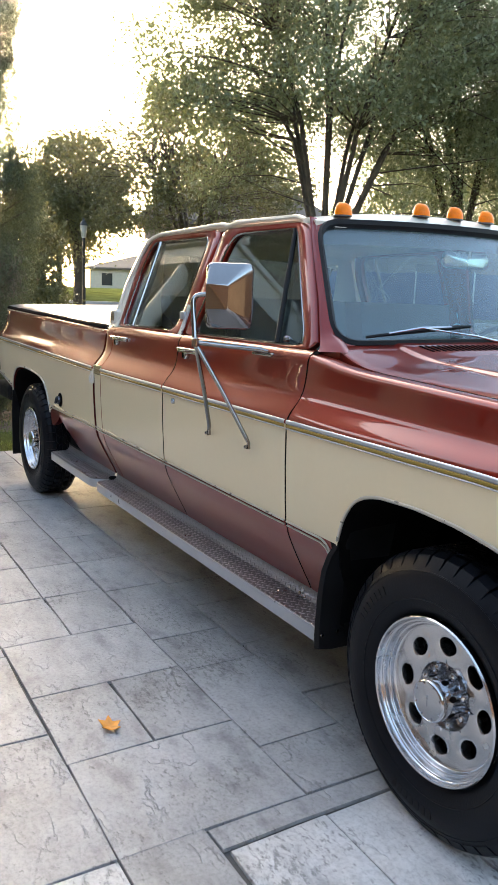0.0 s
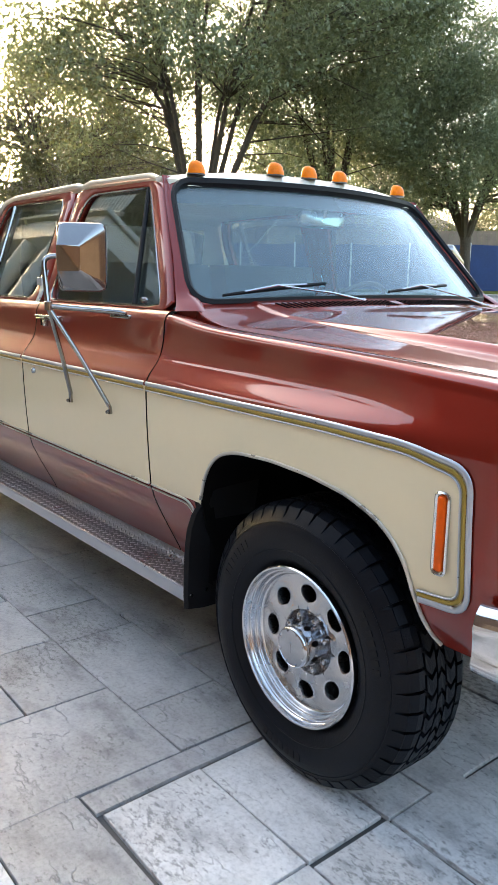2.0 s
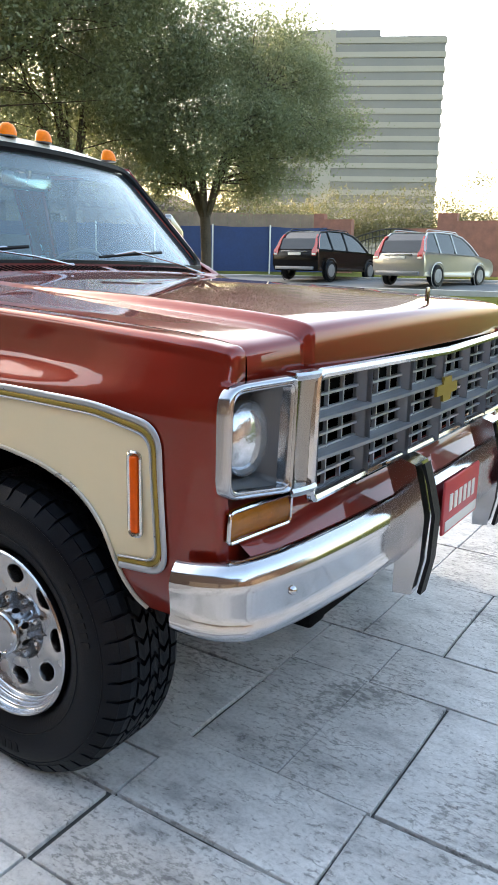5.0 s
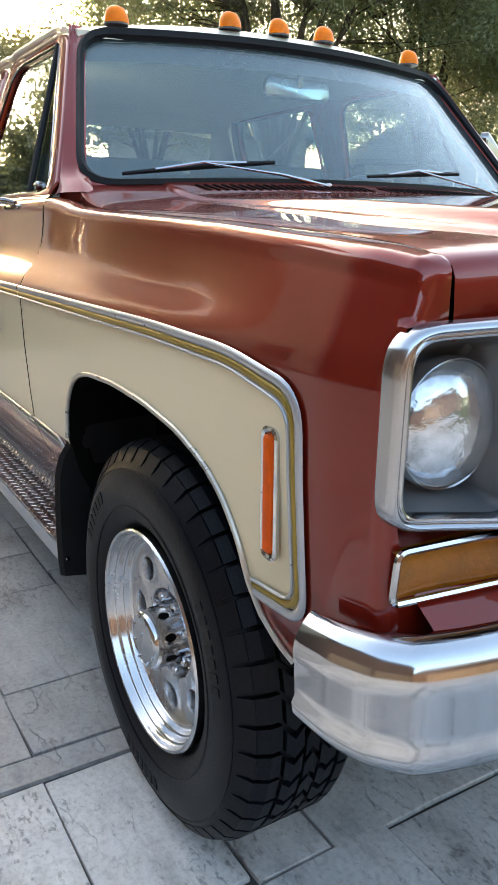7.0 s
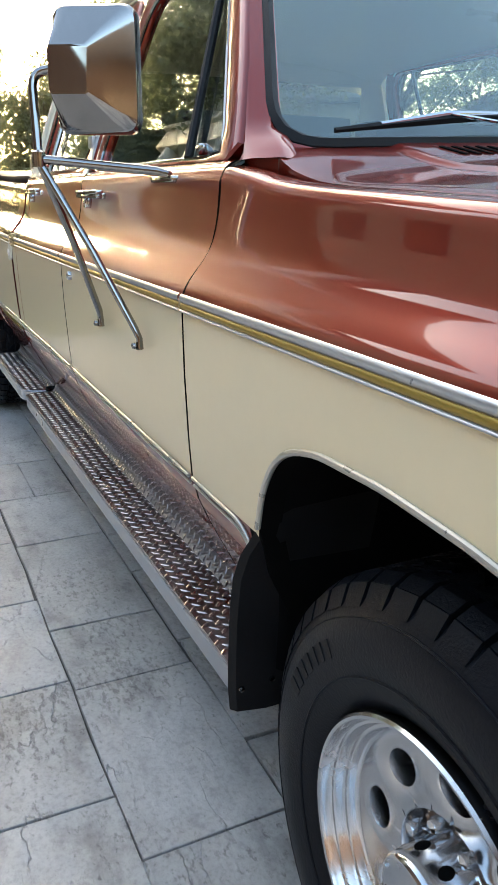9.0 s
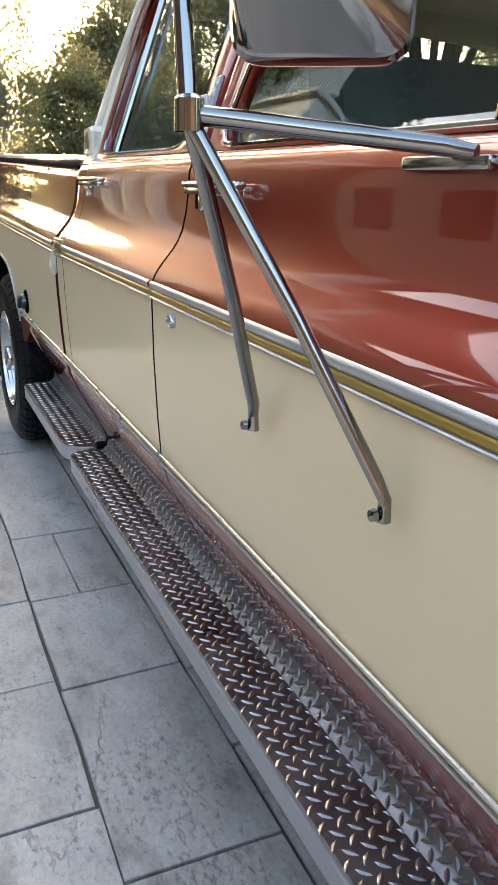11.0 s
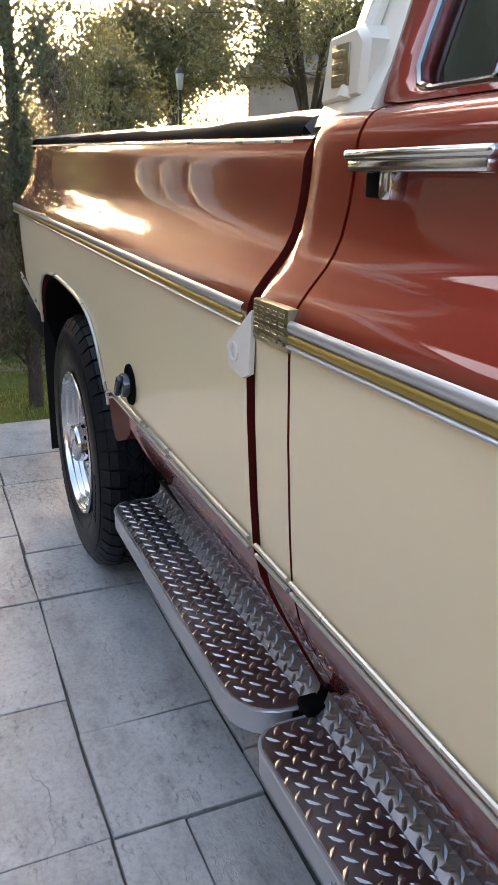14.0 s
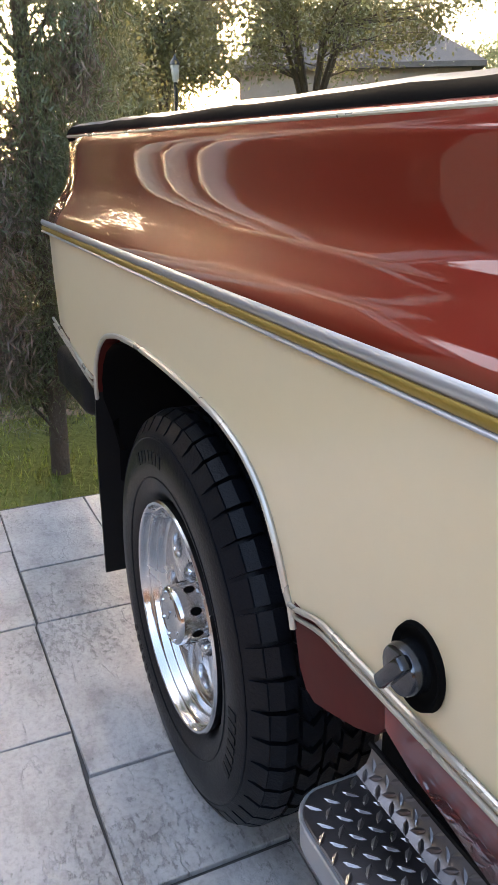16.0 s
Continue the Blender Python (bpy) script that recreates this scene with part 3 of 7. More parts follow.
def door(name, x0, x1, outer, inner, label):
    def skin(bm):
        side_panel(bm, [x for x in steps(x1 + 0.0026, x0 - 0.0026, 16)], ZS, lambda x, z: flank(z), lambda c: 1 if 0.70 < c.z < 1.036 else 0, None, 0.007)
    # panel edges in GAP put the shade of the door gap into colour
    d = both(name, skin, [RED, CREAM, GAP], truck, label)
    both("side_trim", lambda bm: main_trim(bm, x1 + 0.005, x0 - 0.005), [SILVER, GOLD], d, "silver and gold trim strip")
    both("lower_trim", lambda bm: low_trim(bm, x1 + 0.005, x0 - 0.005), BEAD, d)
    o, i = ring_match(outer, inner)
    both("window_frame", lambda bm: frame_ring(bm, o, i, sill, 0.035), RED, d, "burgundy window frame")

    def seal(bm):
        tube(bm, [(p[0], -sill(p[1]) + 0.004, p[1]) for p in i] + [(i[0][0], -sill(i[0][1]) + 0.004, i[0][1])], 0.0045, 6)
    both("window_trim", seal, STEEL, d, "bright window surround")

    def pane(bm):
        vs = [bm.verts.new((p[0], -sill(p[1]) + 0.016, p[1])) for p in i]
        bm.faces.new(vs)
        r = bmesh.ops.extrude_face_region(bm, geom=bm.faces[:])
        for v in (g for g in r["geom"] if isinstance(g, bmesh.types.BMVert)):
            v.co.y += 0.004
        bmesh.ops.recalc_face_normals(bm, faces=bm.faces)
    for p in both("window_pane", pane, SIDEGLASS, d, "tinted side window", 0):
        p.visible_shadow = False
    return d


front_doors = door("front_door", -0.744, -1.769, F_OUT, F_WIN, "burgundy and cream front door")
rear_doors = door("rear_door", -1.773, -2.608, R_OUT, R_WIN, "burgundy and cream rear door")


def division_bar(bm):
    a, b = (-1.160, 1.712), (-1.012, 1.288)
    tube(bm, [(a[0], -sill(a[1]) + 0.004, a[1]), (b[0], -sill(b[1]) + 0.004, b[1])], 0.010, 8)


def rear_bar(bm):
    a, b = (-2.455, 1.725), (-2.440, 1.290)
    tube(bm, [(a[0], -sill(a[1]) + 0.004, a[1]), (b[0], -sill(b[1]) + 0.004, b[1])], 0.009, 8)


both("vent_window_bar", division_bar, RUBBER, front_doors, "black vent window divider")
both("window_divider", rear_bar, STEEL, rear_doors, "bright window divider")


def vent_latch(bm):
    lathe(bm, [(-0.876, 0.0), (-0.876, 0.010), (-0.869, 0.012), (-0.858, 0.011)], 14, "y", (-0.968, 0, 1.305))
    box(bm, (-0.974, -0.880, 1.302), (-0.932, -0.870, 1.311), 0.003)


both("vent_latch", vent_latch, CHROME, front_doors, "chrome vent window latch")


def handle_at(xc, zc):
    def build(bm):
        y = -flank(zc)
        box(bm, (xc - 0.118, y - 0.030, zc + 0.002), (xc + 0.118, y - 0.008, zc + 0.013), 0.005, 3)
        box(bm, (xc - 0.112, y - 0.027, zc - 0.009), (xc + 0.112, y - 0.010, zc + 0.003), 0.003, 2)
        box(bm, (xc - 0.105, y - 0.014, zc - 0.010), (xc - 0.075, y + 0.012, zc + 0.006), 0.003)
        box(bm, (xc + 0.080, y - 0.014, zc - 0.010), (xc + 0.108, y + 0.012, zc + 0.006), 0.003)
        box(bm, (xc - 0.058, y - 0.022, zc - 0.036), (xc - 0.036, y + 0.006, zc - 0.006), 0.005)
    return build


handles = both("door_handle", handle_at(-1.610, 1.213), CHROME, front_doors, "chrome door handle") + both("door_handle", handle_at(-2.468, 1.217), CHROME, rear_doors, "chrome door handle")


def handle_catch(xc, zc):
    def build(bm):
        y = -flank(zc)
        box(bm, (xc - 0.098, y - 0.012, zc - 0.034), (xc - 0.058, y + 0.006, zc - 0.009), 0.003)
    return build


both("catch", handle_catch(-1.610, 1.213), GAP, handles[:2], "black latch block")
both("catch", handle_catch(-2.468, 1.217), GAP, handles[2:], "black latch block")


def lock_at(bm):
    lathe(bm, [(-1.010, 0.0), (-1.010, 0.008), (-1.008, 0.0115), (-1.003, 0.0130), (-0.996, 0.0135)], 18, "y", (-1.648, 0, 0.995))
    box(bm, (-1.6495, -1.0115, 0.9895), (-1.6465, -1.0095, 1.0005), 0.0005)


both("door_lock", lock_at, CHROME, front_doors, "chrome door lock")


def gap_strip(x0, zs=None):
    def build(bm):
        rows = []
        for z in ZS:
            x, y = x0, flank(z) - 0.0062
            rows.append([(x - 0.016, -y, z), (x + 0.016, -y, z)])
        loft(bm, rows, closed=False)
        rows = []
        for z in ZS:
            x, y = x0, flank(z) - 0.030
            rows.append([(x - 0.016, -y, z), (x + 0.016, -y, z)])
        loft(bm, rows, closed=False)
    return build


# near-black strips behind the panels stand in for shade in the gaps
for gx0 in (-0.741, -1.771, -2.609):
    both("door_gap_shade", gap_strip(gx0), GAP, truck, "near-black strip for the shade in the door gap")


def cab_gap(bm):
    """Painted metal deep between the cab and the bed."""
    loft(bm, [[(-2.745, -flank(z) + 0.030, z), (-2.712, -flank(z) + 0.026, z)] for z in ZS if z < 1.262], closed=False)


both("cab_gap", cab_gap, RED, truck, "burgundy metal deep between cab and bed")

# --- cab shell: pillars, rear corner, roof, floor, rocker ---
def cab_corner(bm):
    side_panel(bm, steps(-2.718, -2.6116, 5), ZS, lambda x, z: flank(z) - 0.004 * smoothstep(-2.70, -2.718, x), lambda c: 1 if 0.70 < c.z < 1.036 else 0, None, 0.007)


corners = both("cab_corner", cab_corner, [RED, CREAM, RED], truck, "burgundy and cream cab corner panel")
both("lower_trim", lambda bm: low_trim(bm, -2.716, -2.612, 3), BEAD, corners)


def corner_badge(bm):
    box(bm, (-2.703, -1.0045, 1.012), (-2.604, -0.990, 1.062), 0.002, 2)
    rng = random.Random(5)
    for r in range(4):
        for c in range(5):
            x, z = -2.694 + c * 0.018, 1.019 + r * 0.0108
            box(bm, (x, -1.0072, z), (x + 0.010 + rng.random() * 0.005, -1.007, z + 0.005), 0.001, 1)


both("badge", corner_badge, BADGE, corners, "small gold and chrome badge plate")


def c_pillar(bm):
    rings = []
    for z in steps(1.262, 1.752, 8):
        k = (z - 1.262) / 0.49
        xf, xb = lerp([1.262, 1.60, 1.76], [-2.634, -2.666, -2.602], z), lerp([1.262, 1.55, 1.76], [-2.79, -2.79, -2.71], z)
        y = sill(z)
        rings.append([(xf, -y + 0.03, z), (xf, -y + 0.002, z), (xf - 0.02, -y - 0.002, z), (xb + 0.03, -y + 0.004, z), (xb + 0.005, -y + 0.02, z), (xb, -y + 0.06, z)])
    loft(bm, rings, closed=False)


both("rear_pillar", c_pillar, ROOFC, truck, "light cream rear cab pillar")


def pillar_badge(bm):
    out = [(-2.764, 1.286), (-2.664, 1.290), (-2.657, 1.350), (-2.674, 1.366), (-2.744, 1.362)]
    loft(bm, [[(a, -0.850, b) for a, b in out], [(a, -0.884, b) for a, b in out], [(-2.712 + (a + 2.712) * 0.86, -0.892, 1.328 + (b - 1.328) * 0.86) for a, b in out]], True, True)


def pillar_plate(bm):
    box(bm, (-2.730, -0.895, 1.304), (-2.690, -0.889, 1.350), 0.002, 2)
    for k in range(3):
        box(bm, (-2.725, -0.8975, 1.309 + k * 0.013), (-2.696 - 0.006 * (k % 2), -0.894, 1.317 + k * 0.013), 0.001, 1)


pl = both("pillar_trim", pillar_badge, ROOFC, truck, "cream bevelled plate on the rear pillar")
both("pillar_badge", pillar_plate, BADGE, pl, "small gold badge plate")


def a_pillar(bm):
    rings = []
    zz = [1.276, 1.290, 1.310, 1.330, 1.350, 1.375, 1.42, 1.462, 1.52, 1.60, 1.68, 1.752]
    for z in zz:
        xa = lerp([1.276, 1.309, 1.40, 1.45, 1.55, 1.72, 1.745], [-0.738, -0.753, -0.817, -0.849, -0.934, -1.062, -1.082], z)
        xb = max(lerp([1.276, 1.292, 1.738, 1.76], [-0.69, -0.708, -1.074, -1.09], z), lerp([1.276, 1.30, 1.33], [-0.640, -0.675, -0.725], z) if z < 1.33 else -9)
        y, w = sill(z), lerp([1.276, 1.738], [0.850, 0.697], z)
        ym = -(y * 0.55 + w * 0.45) - 0.004
        rings.append([(xa - 0.004, -y + 0.03, z), (xa, -y + 0.006, z), (xa + 0.006, -y + 0.001, z), (xa * 0.6 + xb * 0.4, ym - 0.006, z + 0.002), (xb - 0.008, -w - 0.004, z + 0.003), (xb, -w + 0.004, z + 0.002), (xb - 0.01, -w + 0.03, z)])
    loft(bm, rings, closed=False)


both("front_pillar", a_pillar, RED, truck, "burgundy windshield pillar")


def pillar_seal(bm):
    loft(bm, [[(-0.736, -0.880, z), (-0.645, -0.846, z), (-0.70, -0.78, z), (-0.80, -0.80, z)] for z in (1.255, 1.279)], True, True)


both("pillar_foot", pillar_seal, RED, truck, "burgundy foot of the pillar")


def roof_z(x, y):
    yy = abs(y) / 0.70
    return 1.752 + 0.046 * (1 - yy ** 2.6) + 0.012 * math.sin(math.pi * min(1, max(0, (-1.06 - x) / 1.6)))


def roof(bm):
    xs = [-1.035, -1.05, -1.075, -1.11] + steps(-1.2, -2.5, 12) + [-2.58, -2.64, -2.68, -2.70, -2.71]
    rows = []
    for i, x in enumerate(xs):
        drop = 0.045 * (1 - smoothstep(0, 3, i)) + 0.09 * smoothstep(len(xs) - 5, len(xs) - 1, i)
        row = []
        for y in steps(-0.70, 0.70, 24):
            front = 1 - smoothstep(-1.04, -1.6, x)
            bow = (0.082 * (1 - (y / 0.7) ** 2) - 0.026) * front
            row.append((x + bow, y, roof_z(x, y) - drop * (1 - 0.7 * front * (abs(y) / 0.7) ** 4)))
        rows.append(row)
    loft(bm, rows, closed=False)
    bmesh.ops.recalc_face_normals(bm, faces=bm.faces)
    if sum(f.normal.z for f in bm.faces) < 0:
        bmesh.ops.reverse_faces(bm, faces=bm.faces)
    r = bmesh.ops.extrude_face_region(bm, geom=bm.faces[:])
    for v in (g for g in r["geom"] if isinstance(g, bmesh.types.BMVert)):
        v.co.z -= 0.02
    bmesh.ops.recalc_face_normals(bm, faces=bm.faces)


bm = bmesh.new()
roof(bm)
cab_roof = part("roof", bm, ROOFC, truck, "light cream cab roof", 50)


def drip(bm):
    pts = [(-1.085, -0.722, 1.738), (-1.15, -0.710, 1.757), (-1.66, -0.706, 1.770), (-1.71, -0.708, 1.757), (-1.77, -0.706, 1.770),
           (-2.50, -0.704, 1.766), (-2.62, -0.720, 1.735), (-2.695, -0.805, 1.50), (-2.70, -0.884, 1.29)]
    pts = arc(pts, 0.06, 5)
    tube(bm, [(p.x, p.y - 0.006, p.z) for p in pts], 0.011, 8)


both("drip_rail", drip, ROOFC, cab_roof, "cream painted drip rail")


def roof_lamp(y):
    z = roof_z(-1.08, y) + 0.004
    x = -1.075 + 0.045 * (1 - (y / 0.7) ** 2)
    bm = bmesh.new()
    rings = []
    for k, (h, s) in enumerate(((-0.006, 1.08), (0.010, 1.06), (0.028, 0.94), (0.042, 0.74), (0.050, 0.40))):
        ring = []
        for j in range(24):
            a = 2 * math.pi * j / 24
            ring.append((x - 0.012 * (1 - s) + 0.028 * s * math.cos(a) * (0.8 if math.cos(a) < 0 else 1.15), y + 0.034 * s * math.sin(a), z - 0.003 + h * 0.85))
        rings.append(ring)
    loft(bm, rings, True, True)
    lens = part("roof_lamp", bm, AMBER, truck, "amber cab roof clearance lamp")
    bm = bmesh.new()
    rings = [[(x + 0.033 * r * math.cos(2 * math.pi * j / 24), y + 0.037 * r * math.sin(2 * math.pi * j / 24), z + h) for j in range(24)] for r, h in ((1.0, -0.012), (1.0, -0.006), (0.93, -0.003))]
    loft(bm, rings, True, True)
    part("lamp_base", bm, GREYPL, lens)


for y in (-0.578, -0.212, -0.033, 0.148, 0.552):
    roof_lamp(y)


# windshield: a bowed pane in a black gasket
def ws_point(u, v):
    """u from -1 (right) to 1, v from 0 (bottom) to 1."""
    half = 0.846 - 0.152 * v
    y = u * half
    x = -0.715 - 0.362 * v + 0.110 * (1 - u * u)
    z = 1.292 + 0.453 * v + 0.020 * (1 - u * u) * (1 - 0.4 * v)
    return Vector((x, y, z))


def ws_ring(inset, n=16, rad=0.10):
    half_w, half_h = 0.78, 0.27
    pts = round_poly([(-half_w + inset, -half_h + inset), (half_w - inset, -half_h + inset), (half_w - inset, half_h - inset), (-half_w + inset, half_h - inset)], max(0.02, rad - inset), 8)
    dense = resample(pts, 120)
    return [ws_point(p[0] / half_w, (p[1] + half_h) / (2 * half_h)) for p in dense]


def windshield(bm):
    us, vs = steps(-0.975, 0.975, 24), steps(0.03, 0.97, 12)
    rows = [[ws_point(u * (1.0 if 0.1 < v < 0.9 else 0.985), v) + Vector((-0.012, 0, -0.008)) for u in us] for v in vs]
    loft(bm, rows, closed=False)
    r = bmesh.ops.extrude_face_region(bm, geom=bm.faces[:])
    for q in (g for g in r["geom"] if isinstance(g, bmesh.types.BMVert)):
        q.co += Vector((-0.005, 0, -0.004))
    bmesh.ops.recalc_face_normals(bm, faces=bm.faces)


bm = bmesh.new()
windshield(bm)
shield = part("windshield", bm, WINDSHIELD, truck, "tinted curved windshield")
shield.visible_shadow = False


def gasket(bm):
    o, m, i = ws_ring(0.0), ws_ring(0.009), ws_ring(0.021)
    n = Vector((0.55, 0, 0.83))
    loft(bm, [[p - n * 0.015 for p in o], [p + n * 0.004 for p in o], [p + n * 0.012 for p in m], [p + n * 0.002 for p in i], [p - n * 0.02 for p in i]], True)


bm = bmesh.new()
gasket(bm)
part("gasket", bm, RUBBER, shield, "black rubber windshield gasket")
bm = bmesh.new()
loft(bm, [[ws_point(u * 0.97, v) + Vector((-0.026, 0, -0.018)) for u in steps(-1, 1, 24)] for v in (0.83, 0.90, 0.965)], closed=False)
part("shade_band", bm, SHADEBAND, shield, "dark tint band along the top edge").visible_shadow = False


def shield_surround(bm):
    o2 = [ws_point(0, 0.5) + (p - ws_point(0, 0.5)) * 1.022 for p in ws_ring(0.0)]
    o = ws_ring(0.0)
    n = Vector((0.55, 0, 0.83))
    loft(bm, [[p - n * 0.03 for p in o2], [p - n * 0.006 for p in o2], [p + n * 0.001 for p in o]], True)


bm = bmesh.new()
shield_surround(bm)
part("windshield_surround", bm, RED, truck, "burgundy windshield surround")


# hood and cowl
def hood_z(x, y):
    e = hood_edge(x)
    u = min(1.0, abs(y) / e)
    t = fender_top(x)
    crown = lerp([-0.6, 0.6], [0.044, 0.028], x) * (1 - u ** 2.2)
    c = lerp([-0.46, 0.68], [0.62, 0.715], x)
    ridge = 0.021 * smoothstep(c + 0.012, c - 0.012, abs(y)) * (0.35 + 0.65 * smoothstep(-0.40, 0.30, x))
    return t + 0.004 + crown + ridge - 0.003 * smoothstep(0.97, 1.0, u)


def cowl_lift(u, back):
    """The panel climbs to the glass, most of all in its corners."""
    return (0.018 + 0.008 * min(1.0, abs(u)) ** 6) * max(0.0, back) ** 1.5


def hood_rear(u):
    return -0.628 - 0.085 * u * u


def hood(bm):
    """One panel from the windshield gasket to the nose."""
    xs = [None] * 6 + steps(-0.455, 0.52, 20) + [0.58, 0.625, 0.648, 0.660, 0.668, 0.673, 0.675, 0.676]
    us = sorted(set(steps(-1, 1, 40) + [s * (0.66 + 0.0058 * j) for j in range(27) for s in (-1, 1)] + [-0.985, 0.985, -0.995, 0.995, -0.93, 0.93]))
    rows = []
    for i, x0 in enumerate(xs):
        row = []
        for u in us:
            back = 1 - i / 6 if i < 6 else 0.0
            x = x0 if x0 is not None else -0.455 + (hood_rear(u) + 0.455) * back
            e = hood_edge(min(x, 0.655)) - 0.0075 - 0.030 * back ** 4
            y = u * e
            bow = (0.055 * (1 - abs(u) ** 2.4) + 0.016 * smoothstep(0.727, 0.703, abs(y))) * smoothstep(0.2, 0.66, x)
            over = max(0, i - 26)
            drop = (0, 0.000, 0.001, 0.0025, 0.006, 0.012, 0.022, 0.052, 0.088)[over]
            if over == 8:
                drop += 0.016 * (1 - u * u)
            row.append((x + bow, y, hood_z(min(x, 0.655), y) + cowl_lift(u, back) - drop))
        rows.append(row)
    loft(bm, rows, closed=False)
    r = bmesh.ops.extrude_edge_only(bm, edges=[e for e in bm.edges if len(e.link_faces) == 1])
    for g in r["geom"]:
        if isinstance(g, bmesh.types.BMVert):
            g.co.z -= 0.03 if g.co.x < 0.64 else 0.004
        elif isinstance(g, bmesh.types.BMFace) and -0.44 < g.calc_center_median().x < 0.66:
            # near-black edge stands for the shade in the fender gap
            g.material_index = 1
    bmesh.ops.recalc_face_normals(bm, faces=bm.faces)
    if sum(f.normal.z * f.calc_area() for f in bm.faces) < 0:
        bmesh.ops.reverse_faces(bm, faces=bm.faces)


bm = bmesh.new()
hood(bm)
hood_ob = part("hood", bm, [RED, GAP], truck, "glossy burgundy hood with louvres before the windshield", 55)
for side in (-1, 1):
    for k in range(22):
        y = side * (0.035 + k * 0.0245)
        x1 = hood_rear(y / 0.8) + 0.112
        x0 = x1 - 0.062
        q = [(x0, y - 0.0045), (x0, y + 0.0045), (x1, y + 0.0145), (x1, y + 0.0055)]
        bm = bmesh.new()
        loft(bm, [[(a, b, hood_z(a, b) - 0.002) for a, b in q], [(a, b, hood_z(a, b) + cowl_lift(b / 0.86, (a + 0.455) / (hood_rear(b / 0.86) + 0.455)) + 0.0022) for a, b in q]], True, True)
        part("louvre_slot", bm, GAP, hood_ob, smooth=0)


# wipers
def wiper(y0, y1, pivot):
    arm = bmesh.new()
    tip_a, tip_b = ws_point(y0 / 0.81, 0.035), ws_point(y1 / 0.81, 0.105)
    n = Vector((0.55, 0, 0.83)) * 0.018
    a, b = tip_a + n, tip_b + n
    tube(arm, [a, (a + b) / 2 + n * 0.3, b], [0.005, 0.010, 0.006], 6)
    blade = part("wiper", arm, RUBBER, truck, "windshield wiper with black blade")
    bm = bmesh.new()
    base = Vector((-0.60, pivot, hood_z(-0.46, pivot) + 0.025))
    tube(bm, [base, base.lerp((a + b) / 2, 0.4) + n * 0.8, (a + b) / 2 + n * 0.9], [0.006, 0.004, 0.0035], 8)
    tube(bm, [a.lerp(b, 0.2) + n * 0.3, a.lerp(b, 0.5) + n * 0.95, a.lerp(b, 0.8) + n * 0.3], 0.0045, 6)
    lathe(bm, [(-0.02, 0.012), (0.002, 0.012), (0.008, 0.006)], 12, "z", tuple(base))
    part("wiper_arm", bm, CHROME, blade, "bright steel wiper arm")


wiper(-0.70, -0.28, -0.13)
wiper(0.02, 0.44, 0.66)

# engine bay, floor, inner walls: dark closed body under the panels
bm = bmesh.new()
box(bm, (-2.80, -0.86, 0.50), (-0.62, 0.86, 0.62), 0.02)
box(bm, (-0.62, -0.56, 0.42), (0.66, 0.56, 1.05), 0.03)
box(bm, (-0.70, -0.80, 0.60), (-0.60, 0.80, 1.22), 0.02)
box(bm, (-5.18, -0.56, 0.52), (-2.84, 0.56, 0.74), 0.02)
box(bm, (-5.1, -0.45, 0.36), (0.60, -0.36, 0.50), 0.01)
box(bm, (-5.1, 0.36, 0.36), (0.60, 0.45, 0.50), 0.01)
tube(bm, [(0, -0.80, 0.40), (0, 0.80, 0.40)], 0.05, 12)
tube(bm, [(-4.178, -0.80, 0.40), (-4.178, 0.80, 0.40)], 0.06, 12)
lathe(bm, [(-0.16, 0.05), (-0.10, 0.15), (0.10, 0.15), (0.16, 0.05)], 16, "y", (-4.178, 0, 0.40))
# black blocks added as the dark of the hollow ahead of the rear wheels
for y in (-0.84, 0.84):
    box(bm, (-3.62, y - 0.02, 0.40), (-3.38, y + 0.02, 0.72), 0.005)
part("chassis", bm, BLACK, truck, "black chassis and underbody")


def well(xs, zs, depth):
    def build(bm):
        p = [(x, z) for x, z in zip(xs, zs)]
        rings = [[(x, -flank(max(z, 0.55)) + 0.012, z) for x, z in p], [(x + 0.0, -0.93, z + 0.012) for x, z in p], [(x, -depth, z + 0.03) for x, z in p]]
        loft(bm, rings, closed=False)
        cap = [bm.verts.new((x, -depth, z + 0.03)) for x, z in p]
        bm.faces.new(cap)
    return build


both("wheel_well", well(FA_X, FA_Z, 0.56), BLACK, truck, "black inner wheel well")
both("wheel_well", well(RA_X, RA_Z, 0.56), BLACK, truck, "black inner wheel well")


# --- bed ---
def raked(build):
    """The cargo bed sits slightly nose-down: its upper parts climb towards the tailgate."""
    def made(bm):
        build(bm)
        for v in bm.verts:
            z = v.co.z
            v.co.z += lerp([0.66, 0.92, 1.05, 1.26], [0.0, 0.014, 0.0175, 0.025], z) * max(0.0, -2.74 - v.co.x) - 0.019 * smoothstep(1.10, 1.26, z)
    return made


